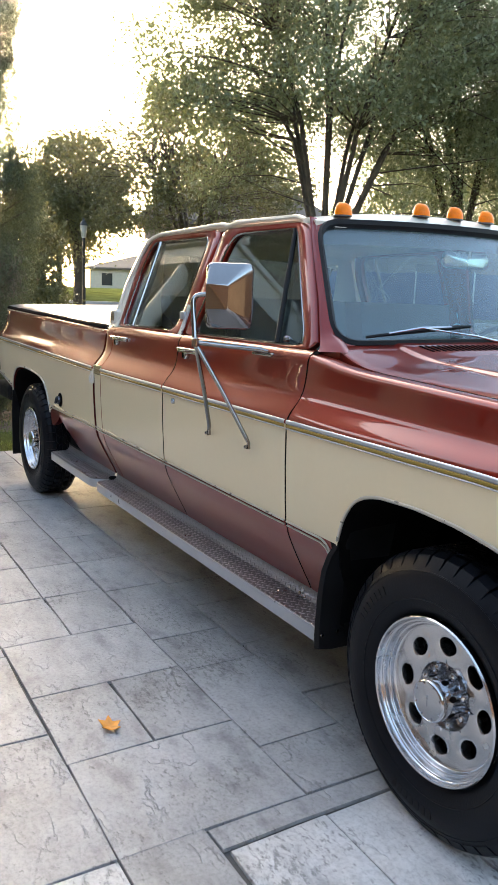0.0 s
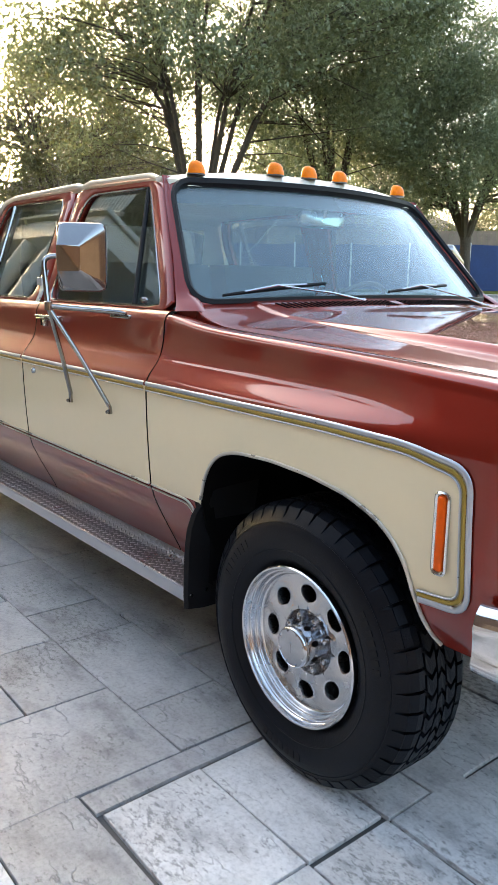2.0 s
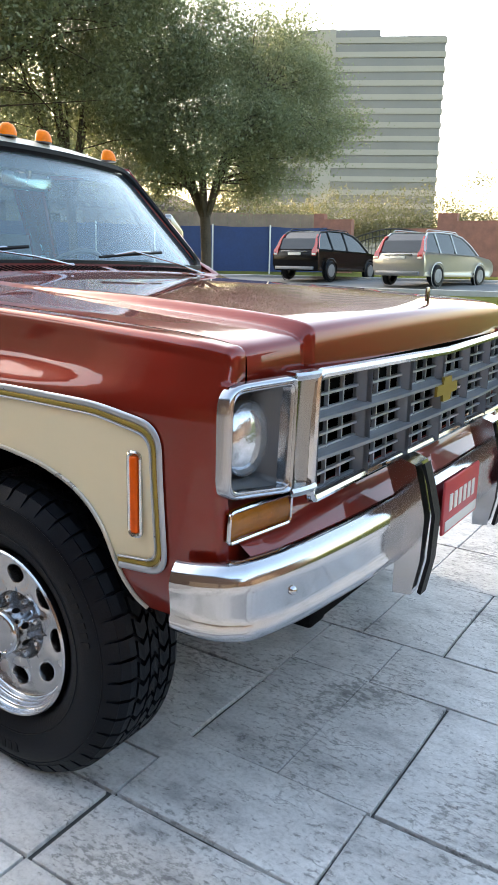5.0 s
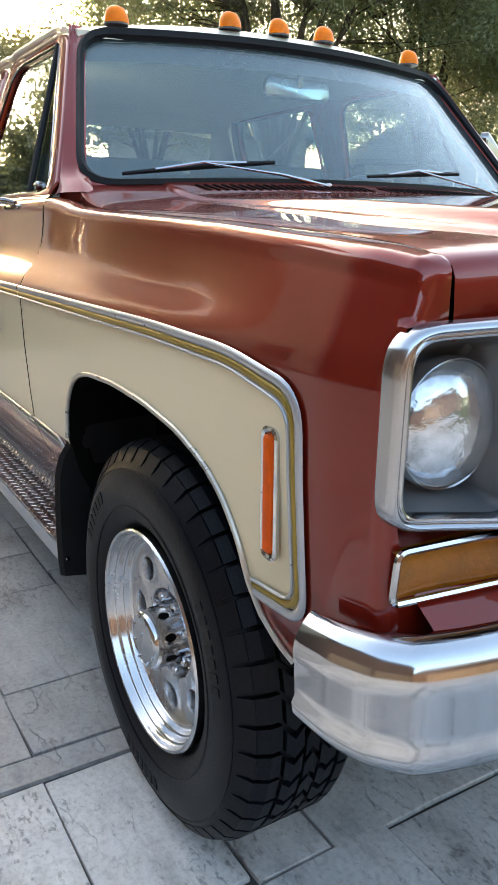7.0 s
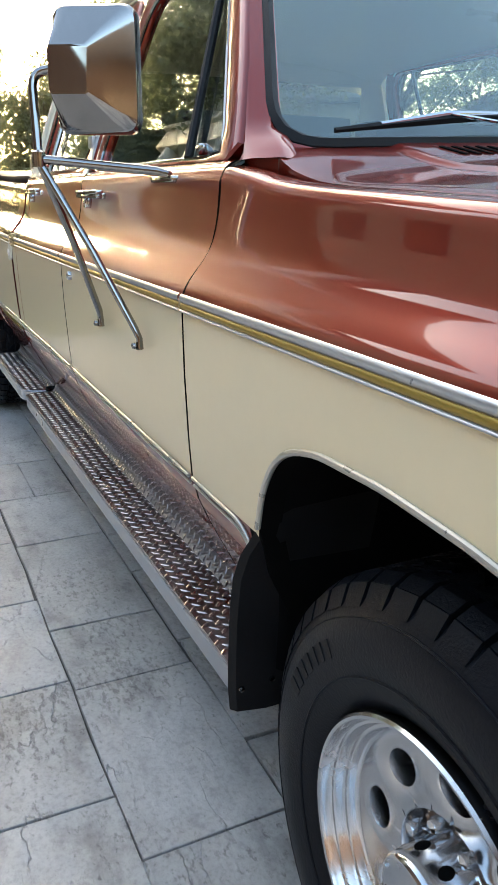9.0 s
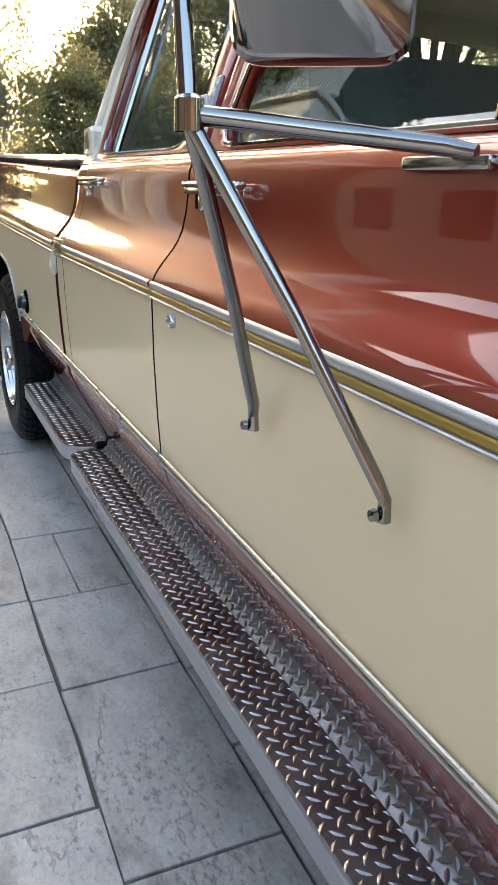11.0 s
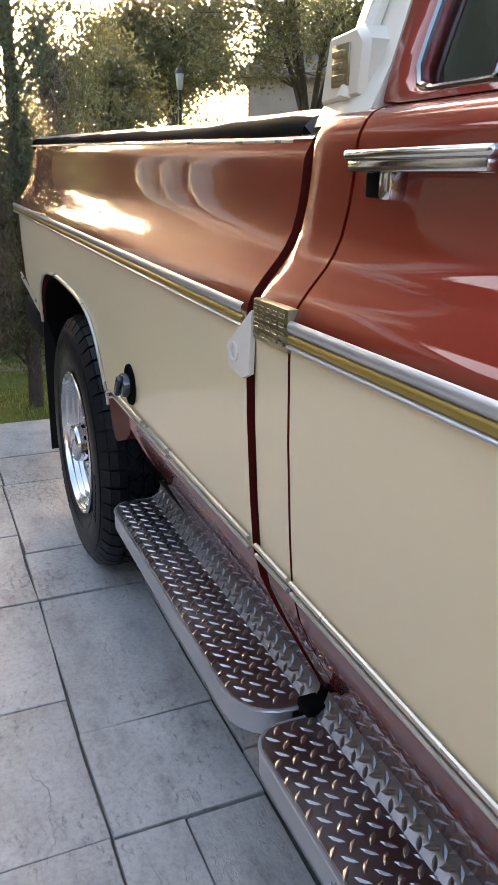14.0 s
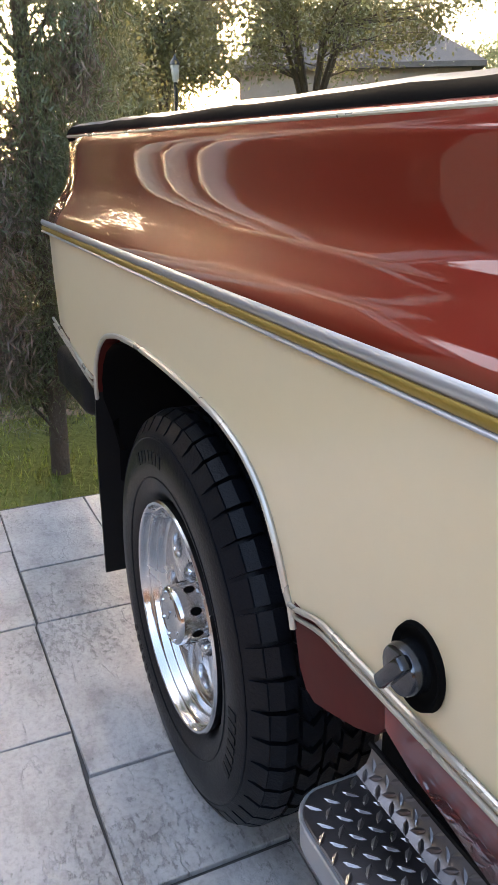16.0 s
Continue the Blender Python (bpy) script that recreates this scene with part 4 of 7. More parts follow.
def bed_side(bm):
    xs = sorted(set(RA_X + steps(-3.55, -2.737, 18) + [-3.55, -3.50, -3.46, -3.445, -3.43] + steps(-4.60, -3.80, 20) + steps(-5.155, -4.74, 10)))

    def yf(x, z):
        y = flank(z) - 0.010 * smoothstep(-4.90, -5.16, x) ** 2 * 1.5
        return y + max(0.0, 0.985 - 0.05 * (0.70 - z) - flank(z)) * smoothstep(-3.425, -3.45, x) * smoothstep(0.74, 0.69, z)
    # dogleg faces take the burgundy with painted shade
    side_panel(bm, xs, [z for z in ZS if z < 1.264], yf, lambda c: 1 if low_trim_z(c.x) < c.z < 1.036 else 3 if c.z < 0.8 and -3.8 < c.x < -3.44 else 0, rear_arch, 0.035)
    # rolled top rail
    rows = []
    for x in steps(-5.155, -2.737, 20):
        xx = x
        rows.append([(xx, -0.914, 1.261), (xx, -0.913, 1.267), (xx, -0.906, 1.272), (xx, -0.86, 1.273), (xx, -0.84, 1.265), (xx, -0.84, 1.10)])
    loft(bm, rows, closed=False)
    bmesh.ops.recalc_face_normals(bm, faces=bm.faces)


# flanges and dogleg in the darkened burgundy, standing for shade
bed_sides = both("bed_side", raked(bed_side), [RED, CREAM, SHADE_RED, SHADE_RED], truck, "burgundy and cream cargo bed side")


def bed_trim(bm):
    main_trim(bm, -5.15, -2.740, 16)


both("side_trim", raked(bed_trim), [SILVER, GOLD], bed_sides, "silver and gold trim strip")
both("arch_trim", raked(lambda bm: arch_trim(bm, RA_X[3:19], RA_Z[3:19], 0.65, 0.982)), BEAD, bed_sides, "bright wheel arch moulding")
both("lower_trim", lambda bm: low_trim(bm, -3.655, -2.740, 40), BEAD, bed_sides)
both("lower_trim", raked(lambda bm: low_trim(bm, -5.14, -4.70, 12)), BEAD, bed_sides)


def bed_bracket(bm):
    q = [(-2.790, 0.988), (-2.784, 0.957), (-2.735, 0.952), (-2.713, 0.962), (-2.706, 1.046), (-2.716, 1.040)]
    loft(bm, [[(a, -0.998, b) for a, b in q], [(a, -1.005, b) for a, b in q]], True, True)
    tube(bm, [(-2.763 + 0.012 * math.cos(2 * math.pi * k / 16), -1.006, 0.982 + 0.012 * math.sin(2 * math.pi * k / 16)) for k in range(17)], 0.002, 6)


both("tie_down_bracket", bed_bracket, WHITEM, bed_sides, "cream tie-down bracket with a round hole")


def filler_dish(bm):
    rings = []
    for r, d in ((0.045, 0.002), (0.043, -0.0045), (0.040, -0.004), (0.036, 0.000), (0.028, 0.001), (0.001, 0.001)):
        rings.append([(-3.385 + r * 0.86 * math.cos(2 * math.pi * k / 28), -0.994 + d, 0.780 + r * math.sin(2 * math.pi * k / 28)) for k in range(28)])
    loft(bm, rings, True)


def filler_cap(bm):
    lathe(bm, [(-0.990, 0.026), (-1.008, 0.026), (-1.013, 0.024), (-1.015, 0.020), (-1.015, 0.0)], 20, "y", (-3.390, 0, 0.778))
    n0 = len(bm.verts)
    box(bm, (-3.418, -1.026, 0.770), (-3.362, -1.010, 0.786), 0.005)
    bm.verts.ensure_lookup_table()
    ca, sa_ = math.cos(0.9), math.sin(0.9)
    for v in bm.verts[n0:]:
        dx, dz = v.co.x + 3.390, v.co.z - 0.778
        v.co.x, v.co.z = -3.390 + dx * ca - dz * sa_, 0.778 + dx * sa_ + dz * ca


dish = both("fuel_filler", filler_dish, GAP, bed_sides, "black recessed fuel filler")
both("fuel_cap", filler_cap, DARKCHROME, dish, "dark steel fuel cap")

bm = bmesh.new()
box(bm, (-5.165, -0.84, 0.64), (-5.13, 0.84, 1.295), 0.01)
part("tailgate", bm, RED, truck, "burgundy tailgate")
bm = bmesh.new()
box(bm, (-2.80, -0.88, 0.58), (-2.765, 0.88, 1.25), 0.01)
part("bed_front_wall", bm, RED, truck)
bm = bmesh.new()
box(bm, (-2.705, -0.88, 0.60), (-2.68, 0.88, 1.28), 0.01)
part("cab_back_wall", bm, RED, truck, "burgundy cab back panel")
bm = bmesh.new()
box(bm, (-5.31, -0.96, 0.565), (-5.170, 0.96, 0.70), 0.04, 4)
for y in (-0.93, 0.93):
    box(bm, (-5.30, y - 0.045, 0.575), (-4.90, y + 0.045, 0.712), 0.035, 4)
part("rear_bumper", bm, RUBBER, truck, "black rear step bumper")


def cover(bm):
    rows = []
    for x in steps(-5.180, -2.780, 44):
        k = (x + 5.18) / 2.40
        w = 0.006 * noise.noise(Vector((x * 3.1, 0, 2))) + 0.004 * noise.noise(Vector((x * 9.0, 1, 0)))
        puff = 0.006 * smoothstep(-3.25, -2.90, x) * (1 - 0.6 * smoothstep(-2.83, -2.78, x))
        row = []
        half = [(0.862, -0.026), (0.867, -0.018), (0.868, -0.010), (0.864, 0.002), (0.852, 0.013), (0.830, 0.021), (0.77, 0.027), (0.70, 0.030), (0.4, 0.036)]
        for y, dz in [(-a, b) for a, b in half] + [(0, 0.040)] + half[::-1]:
            row.append((x, y * 1.046 + (w if y < 0 else -w) * 0.6, 1.277 + dz + (w + puff) * (1 if dz > -0.012 else 0.3)))
        rows.append(row)
    loft(bm, rows, closed=False)
    r = bmesh.ops.extrude_edge_only(bm, edges=[e for e in bm.edges if len(e.link_faces) == 1])
    for v in (g for g in r["geom"] if isinstance(g, bmesh.types.BMVert)):
        v.co.z -= 0.012
        v.co.y *= 0.985
    bmesh.ops.recalc_face_normals(bm, faces=bm.faces)
    if sum(f.normal.z * f.calc_area() for f in bm.faces) < 0:
        bmesh.ops.reverse_faces(bm, faces=bm.faces)


bm = bmesh.new()
raked(cover)(bm)
# sides near-black, top greyed: shade and sky sheen put into the vinyl's colours
for f in bm.faces:
    if abs(f.calc_center_median().y) > 0.893:
        f.material_index = 1
bed_cover = part("bed_cover", bm, [VINYL, GAP], truck, "slightly wrinkled black vinyl bed cover", 60)


# bright line added for the sky's glare along the rolled bed edge
def edge_glare(bm):
    tube(bm, [(x, -0.911, 1.264) for x in steps(-5.15, -2.79, 12)], 0.0038, 8)


both("edge_glare", raked(edge_glare), BEAD, bed_cover, "thin bright line for sky glare on the bed edge")


# --- wheels: one is built, three are copies ---
def tyre(bm):
    R = 0.400
    prof = [(0.218, 0.026), (0.228, 0.012), (0.250, -0.004), (0.300, -0.014), (0.335, -0.012), (0.362, 0.000), (0.378, 0.018), (0.384, 0.032), (0.3865, 0.06), (0.387, 0.12),
            (0.3865, 0.18), (0.384, 0.208), (0.378, 0.222), (0.36, 0.240), (0.30, 0.25), (0.24, 0.225), (0.225, 0.21)]
    lathe(bm, [(y, r) for r, y in prof], 72, "y")
    for rr in (0.272, 0.350):
        yy = lerp([0.250, 0.300, 0.335, 0.362], [-0.004, -0.014, -0.012, 0.0], rr)
        tube(bm, [(rr * math.sin(2 * math.pi * k / 64), yy, rr * math.cos(2 * math.pi * k / 64)) for k in range(65)], 0.0022, 5, caps=False)


def tread(bm):
    R, n = 0.400, 46
    step = 2 * math.pi / n
    # two shoulder rows of plain lugs and three inner rows of bent blocks
    for row, (y0, y1, bend, phase, fill) in enumerate(((0.019, 0.060, 0.0, 0.0, 0.84), (0.068, 0.104, 0.34, 0.3, 0.72), (0.110, 0.136, -0.34, 0.75, 0.72), (0.142, 0.176, 0.34, 0.2, 0.72), (0.184, 0.221, 0.0, 0.5, 0.84))):
        for k in range(n):
            a0, w, ym = step * (k + phase), step * fill, (y0 + y1) / 2
            quad = [(y0, a0), (y0, a0 + w), (ym, a0 + w + bend * step), (y1, a0 + w), (y1, a0), (ym, a0 + bend * step)]
            lows, highs = [], []
            for ya, aa in quad:
                edge = ya < 0.025 or ya > 0.215
                rl, rh = (0.374, 0.3895) if edge else (0.383, R)
                lows.append((rl * math.sin(aa), ya, rl * math.cos(aa)))
                highs.append((rh * math.sin(aa), ya, rh * math.cos(aa)))
            lv, hv = [bm.verts.new(q) for q in lows], [bm.verts.new(q) for q in highs]
            for e in range(6):
                bm.faces.new((lv[e], lv[(e + 1) % 6], hv[(e + 1) % 6], hv[e]))
            bm.faces.new((hv[0], hv[1], hv[2], hv[5]))
            bm.faces.new((hv[5], hv[2], hv[3], hv[4]))
    # shoulder lugs on the sidewall
    for k in range(n):
        a0, w = step * k, step * 0.84
        q = []
        for r, y in ((0.362, 0.0025), (0.389, 0.0205)):
            q.append([(r * math.sin(a0 + s), y - 0.0045, r * math.cos(a0 + s)) for s in (0, w)] + [(r * math.sin(a0 + s), y + 0.010, r * math.cos(a0 + s)) for s in (w, 0)])
        loft(bm, q, True, True)


def sidewall_bars(bm):
    # raised sidewall markings as plain bars
    for base in (0.9, 2.99, 5.1):
        for k in range(7):
            a0 = base + k * 0.075
            q = []
            for r in (0.300, 0.326):
                q.append([(r * math.sin(a0 + s), -0.0148, r * math.cos(a0 + s)) for s in (0, 0.045)] + [(r * math.sin(a0 + s), -0.010, r * math.cos(a0 + s)) for s in (0.045, 0)])
            loft(bm, q, True, True)


def rim_barrel(bm):
    prof = [(0.214, 0.030), (0.226, 0.006), (0.2265, -0.004), (0.223, -0.008), (0.2185, -0.007), (0.2165, -0.002), (0.216, 0.006), (0.2125, 0.0105), (0.2085, 0.011), (0.2065, 0.014), (0.206, 0.023), (0.2035, 0.027), (0.199, 0.0275), (0.197, 0.030), (0.1965, 0.039), (0.194, 0.043), (0.190, 0.0445)]
    lathe(bm, [(y, r) for r, y in prof], 72, "y")
    prof = [(0.190, 0.0445), (0.189, 0.12), (0.198, 0.20)]
    lathe(bm, [(y, r) for r, y in prof], 48, "y")


def rim_face(bm):
    # eight sectors, each a flat plate round an oval hole with a deep rounded wall
    def dish(r):
        return lerp([0.094, 0.11, 0.15, 0.190], [0.0475, 0.0455, 0.0445, 0.0445], r)
    for s in range(8):
        a0 = 2 * math.pi * s / 8
        n = 40
        inner, outer = [], []
        rc, hr, ha = 0.1440, 0.0235, 0.0300
        for k in range(n):
            t = 2 * math.pi * k / n
            dr, da = math.cos(t), math.sin(t)
            inner.append((rc + hr * dr, a0 + ha * da / rc))
            sc = min((0.190 - rc) / dr if dr > 1e-6 else ((rc - 0.094) / -dr if dr < -1e-6 else 9), (math.pi / 8) * rc / abs(da) if abs(da) > 1e-6 else 9)
            outer.append((rc + sc * dr, a0 + sc * da / rc))

        def at(p, d=0.0, k=0.0):
            r = p[0] + (rc - p[0]) * k
            a = p[1] + (a0 - p[1]) * k
            return (r * math.sin(a), dish(p[0]) + d, r * math.cos(a))
        mid = [(i[0] * 0.80 + o[0] * 0.20, i[1] * 0.80 + o[1] * 0.20) for i, o in zip(inner, outer)]
        loft(bm, [[at(p) for p in outer], [at(p) for p in mid], [at(p, 0.002, -0.04) for p in inner], [at(p, 0.006) for p in inner], [at(p, 0.018, 0.06) for p in inner], [at(p, 0.036, 0.08) for p in inner]], True)
    # backing rings close the corners between the sectors
    lathe(bm, [(0.0482, 0.093), (0.0468, 0.108), (0.0464, 0.114)], 48, "y")
    lathe(bm, [(0.0455, 0.173), (0.0455, 0.191)], 48, "y")
    # round pocket that holds the nuts
    lathe(bm, [(0.0475, 0.094), (0.0500, 0.0925), (0.0760, 0.0905), (0.0785, 0.086), (0.0785, 0.055)], 48, "y")
    bmesh.ops.remove_doubles(bm, verts=bm.verts, dist=0.0004)


def hub_cap(bm):
    prof = [(0.066, 0.0785), (0.064, 0.060), (0.0605, 0.056), (0.0600, 0.030), (0.0590, 0.004), (0.0585, -0.006), (0.055, -0.012), (0.052, -0.0135), (0.051, -0.012), (0.044, -0.0125), (0.001, -0.014)]
    lathe(bm, [(y, r) for r, y in prof], 40, "y")
    for k in range(8):
        a = 2 * math.pi * (k + 0.5) / 8
        lathe(bm, [(-0.0155, 0.0), (-0.0155, 0.003), (-0.011, 0.0035)], 8, "y", (0.0475 * math.sin(a), 0, 0.0475 * math.cos(a)))
    box(bm, (-0.004, -0.0160, -0.016), (0.000, -0.0130, 0.016), 0.0008, 1)


def hub_window(bm):
    ring = [(0.0085 * math.cos(2 * math.pi * k / 12), 0.024 + 0.0115 * math.sin(2 * math.pi * k / 12)) for k in range(12)]
    loft(bm, [[(x, y, 0.0580 - x * x * 8) for x, y in ring], [(x, y, 0.0606 - x * x * 8) for x, y in ring]], True, True)


wheel = new("wheel")
wheel.parent = truck
wheel.matrix_basis = pose(0, -0.985, 0.400)
tagged(wheel, "black all-terrain tyre on a polished eight-hole alloy wheel")
t_bm = bmesh.new()
tyre(t_bm)
tyre_ob = part("tyre", t_bm, TYRE, wheel, "black all-terrain tyre", 35)
t_bm = bmesh.new()
tread(t_bm)
tagged(part("tread", t_bm, TYRE, tyre_ob, "black tread blocks", 0), kind="stuff")
t_bm = bmesh.new()
sidewall_bars(t_bm)
tagged(part("sidewall_marking", t_bm, RUBBER, tyre_ob, "raised black bars on the sidewall"), kind="stuff")
t_bm = bmesh.new()
rim_barrel(t_bm)
rim_ob = part("rim", t_bm, ALLOY, wheel, "polished deep-dish rim", 38)
t_bm = bmesh.new()
rim_face(t_bm)
part("rim_face", t_bm, ALLOY, rim_ob, "polished wheel face with oval holes", 30)
t_bm = bmesh.new()
hub_cap(t_bm)
hub = part("hub_cap", t_bm, CHROME, wheel, "polished hub cap")
t_bm = bmesh.new()
hub_window(t_bm)
hole_me = finish(t_bm, GAP, 0)
for k in range(8):
    o = part("hub_opening", hole_me, None, hub)
    o.rotation_euler = (0, 2 * math.pi * (k + 0.5) / 8, 0)
t_bm = bmesh.new()
lathe(t_bm, [(0.120, 0.001), (0.120, 0.17), (0.20, 0.17)], 32, "y")
part("brake_drum", t_bm, BLACK, wheel)
nut = bmesh.new()
lathe(nut, [(0.079, 0.0150), (0.070, 0.0150), (0.067, 0.0120), (0.047, 0.0116), (0.040, 0.0085), (0.037, 0.001)], 12, "y")
nut_me = finish(nut, CHROME, 35)
for k in range(8):
    a = 2 * math.pi * (k + 0.5) / 8
    o = part("lug_nut", nut_me, None, rim_ob)
    o.location = (0.0755 * math.sin(a), 0, 0.0755 * math.cos(a))
for x, side in ((-4.14, 1), (0.0, -1), (-4.14, -1)):
    w = copy_thing(wheel, pose(x, -0.985 * side, 0.400, 0, 37 if side > 0 else 20, 0 if side > 0 else 180))
    w.parent = truck


# --- mud flaps ---
def flap_front(bm):
    rows = []
    for z in steps(0.335, 0.80, 10):
        x = -0.505 + 0.05 * smoothstep(0.5, 0.82, z) + 0.012 * math.sin((z - 0.33) * 5)
        yo = 1.016 - 0.085 * smoothstep(0.62, 0.82, z) - 0.02 * smoothstep(0.40, 0.335, z) * 0.3
        rows.append([(x, -yo, z), (x + 0.012, -yo + 0.01, z), (x + 0.014, -0.945, z - 0.008), (x + 0.012, -0.76, z - 0.012), (x, -0.76, z - 0.012)])
    loft(bm, rows, True, True)


def flap_rear(bm):
    rows = []
    for z in steps(0.16, 0.80, 10):
        x = -4.80 + 0.045 * smoothstep(0.45, 0.8, z)
        rows.append([(x, -0.975, z), (x + 0.010, -0.975, z), (x + 0.010, -0.72, z), (x, -0.72, z)])
    loft(bm, rows, True, True)


flaps = both("mud_flap", flap_front, RUBBER, truck, "black rubber mud flap")
both("mud_flap", flap_rear, RUBBER, truck, "black rubber mud flap")


for sy, sz in ((-0.995, 0.385), (-0.935, 0.39), (-0.955, 0.70)):
    def flap_screw(bm, y=sy, z=sz):
        lathe(bm, [(0.006, 0.0), (0.005, 0.005), (0.0, 0.006)], 10, "x", (-0.488 + 0.025 * smoothstep(0.5, 0.8, z), y, z))


    both("screw", flap_screw, STEEL, flaps, "bright screw")


# --- running boards of diamond plate ---
def board_outline(x0, x1, r0, r1, yo=0.995, yi=0.840):
    """Outline of the tread from its inner rear corner round the outer edge; r0, r1 round the rear and front outer corners."""
    return ([(x0, -yi)] + [(x0 + r0 * (1 - math.cos(a)), -yo + r0 * (1 - math.sin(a))) for a in steps(0, math.pi / 2, 6)]
            + [(x1 - r1 * (1 - math.cos(a)), -yo + r1 * (1 - math.sin(a))) for a in steps(math.pi / 2, 0, 6)] + [(x1, -yi)])


def board(x0, x1, r0, r1):
    zt = 0.398
    out = board_outline(x0, x1, r0, r1)

    def plate(bm):
        inset = [(min(max(a, x0 + 0.004), x1 - 0.004), b + 0.004) for a, b in out]
        loft(bm, [[(a, b, zt - 0.040) for a, b in out], [(a, b, zt - 0.004) for a, b in out], [(a, b, zt) for a, b in inset]], True, True)

    def riser(bm):
        rows = []
        for x in steps(x0, x1, 10):
            rows.append([(x, -0.886, zt + 0.001), (x, -0.880, zt + 0.004), (x, -0.868, zt + 0.012), (x, -0.862, zt + 0.026), (x, -0.859, zt + 0.042), (x, -0.845, zt + 0.046)])
        loft(bm, rows, closed=False)

    def lozenges(bm):
        row = 0
        y = -0.985
        while y < -0.880:
            x = x0 + 0.014 + (0.0165 if row % 2 else 0)
            while x < x1 - 0.012:
                inside = not (x < x0 + r0 and y < -0.995 + r0 and (x - x0 - r0) ** 2 + (y + 0.995 - r0) ** 2 > (r0 - 0.012) ** 2) and not (
                    x > x1 - r1 and y < -0.995 + r1 and (x - x1 + r1) ** 2 + (y + 0.995 - r1) ** 2 > (r1 - 0.012) ** 2)
                if inside:
                    lozenge(bm, (x, y, zt), 1 if row % 2 else -1)
                x += 0.033
            y += 0.0145
            row += 1
        # the same pattern, duller, on the curved kick plate behind the tread
        n0 = len(bm.faces)
        for row, s in enumerate((0.006, 0.0165, 0.027, 0.0375)):
            x = x0 + 0.014 + (0.0165 if row % 2 else 0)
            while x < x1 - 0.012:
                lozenge(bm, (x, lerp([0, 0.012, 0.028, 0.046], [-0.883, -0.8745, -0.8645, -0.8605], s), zt + lerp([0, 0.012, 0.028, 0.046], [0.002, 0.0085, 0.021, 0.039], s)), 1 if row % 2 else -1, 0.35 + 18 * s)
                x += 0.033
        bm.faces.ensure_lookup_table()
        for f in bm.faces[n0:]:
            f.material_index = 1
    p = both("running_board", plate, TREADPLATE, truck, "diamond tread plate running board")
    both("tread_pattern", lozenges, [TREADMARK, TREADPLATE], p, "raised worn tread marks", 0)
    both("board_riser", riser, TREADPLATE, p, "worn tread plate riser")

    def seal(bm):
        tube(bm, [(x, -0.862, zt + 0.045) for x in steps(x0, x1, 8)], 0.0045, 6)
    both("board_seal", seal, RUBBER, p, "black rubber seal strip")

    def lip(bm):
        tube(bm, [(a, b - 0.001, zt - 0.0035) for a, b in out], 0.0035, 6)
        rows = []
        for a, b in out:
            rows.append([(a, b - 0.0016, zt - 0.005), (a, b - 0.002, zt - 0.025), (a, b - 0.0016, zt - 0.048)])
        loft(bm, rows, closed=False)
    both("board_edge", lip, SILVER, p, "worn bright front edge")


def lozenge(bm, c, way, tip=0.0):
    ux, uy = 0.72, 0.69 * way
    a, w, h = 0.0125, 0.0042, 0.0017
    ct, st = math.cos(tip), math.sin(tip)
    pts = [(-a, 0), (-a * 0.3, -w), (a * 0.45, -w * 0.8), (a, 0), (a * 0.45, w * 0.8), (-a * 0.3, w)]
    base = [bm.verts.new((c[0] + ux * p - uy * q, c[1] + (uy * p + ux * q) * ct, c[2] + (uy * p + ux * q) * st)) for p, q in pts]
    tops = [bm.verts.new((c[0] + ux * p, c[1] + uy * p * ct - h * st, c[2] + uy * p * st + h * ct)) for p in (-a * 0.55, a * 0.6)]
    for tri in ((base[0], base[1], tops[0]), (base[1], base[2], tops[1], tops[0]), (base[2], base[3], tops[1]), (base[3], base[4], tops[1]), (base[4], base[5], tops[0], tops[1]), (base[5], base[0], tops[0])):
        bm.faces.new(tri)


board(-2.715, -0.512, 0.050, 0.006)
board(-3.640, -2.740, 0.055, 0.085)
bm = bmesh.new()
box(bm, (-2.748, -0.900, 0.380), (-2.706, -0.82, 0.412), 0.006)
part("board_bracket", bm, BLACK, truck, "black running board bracket")


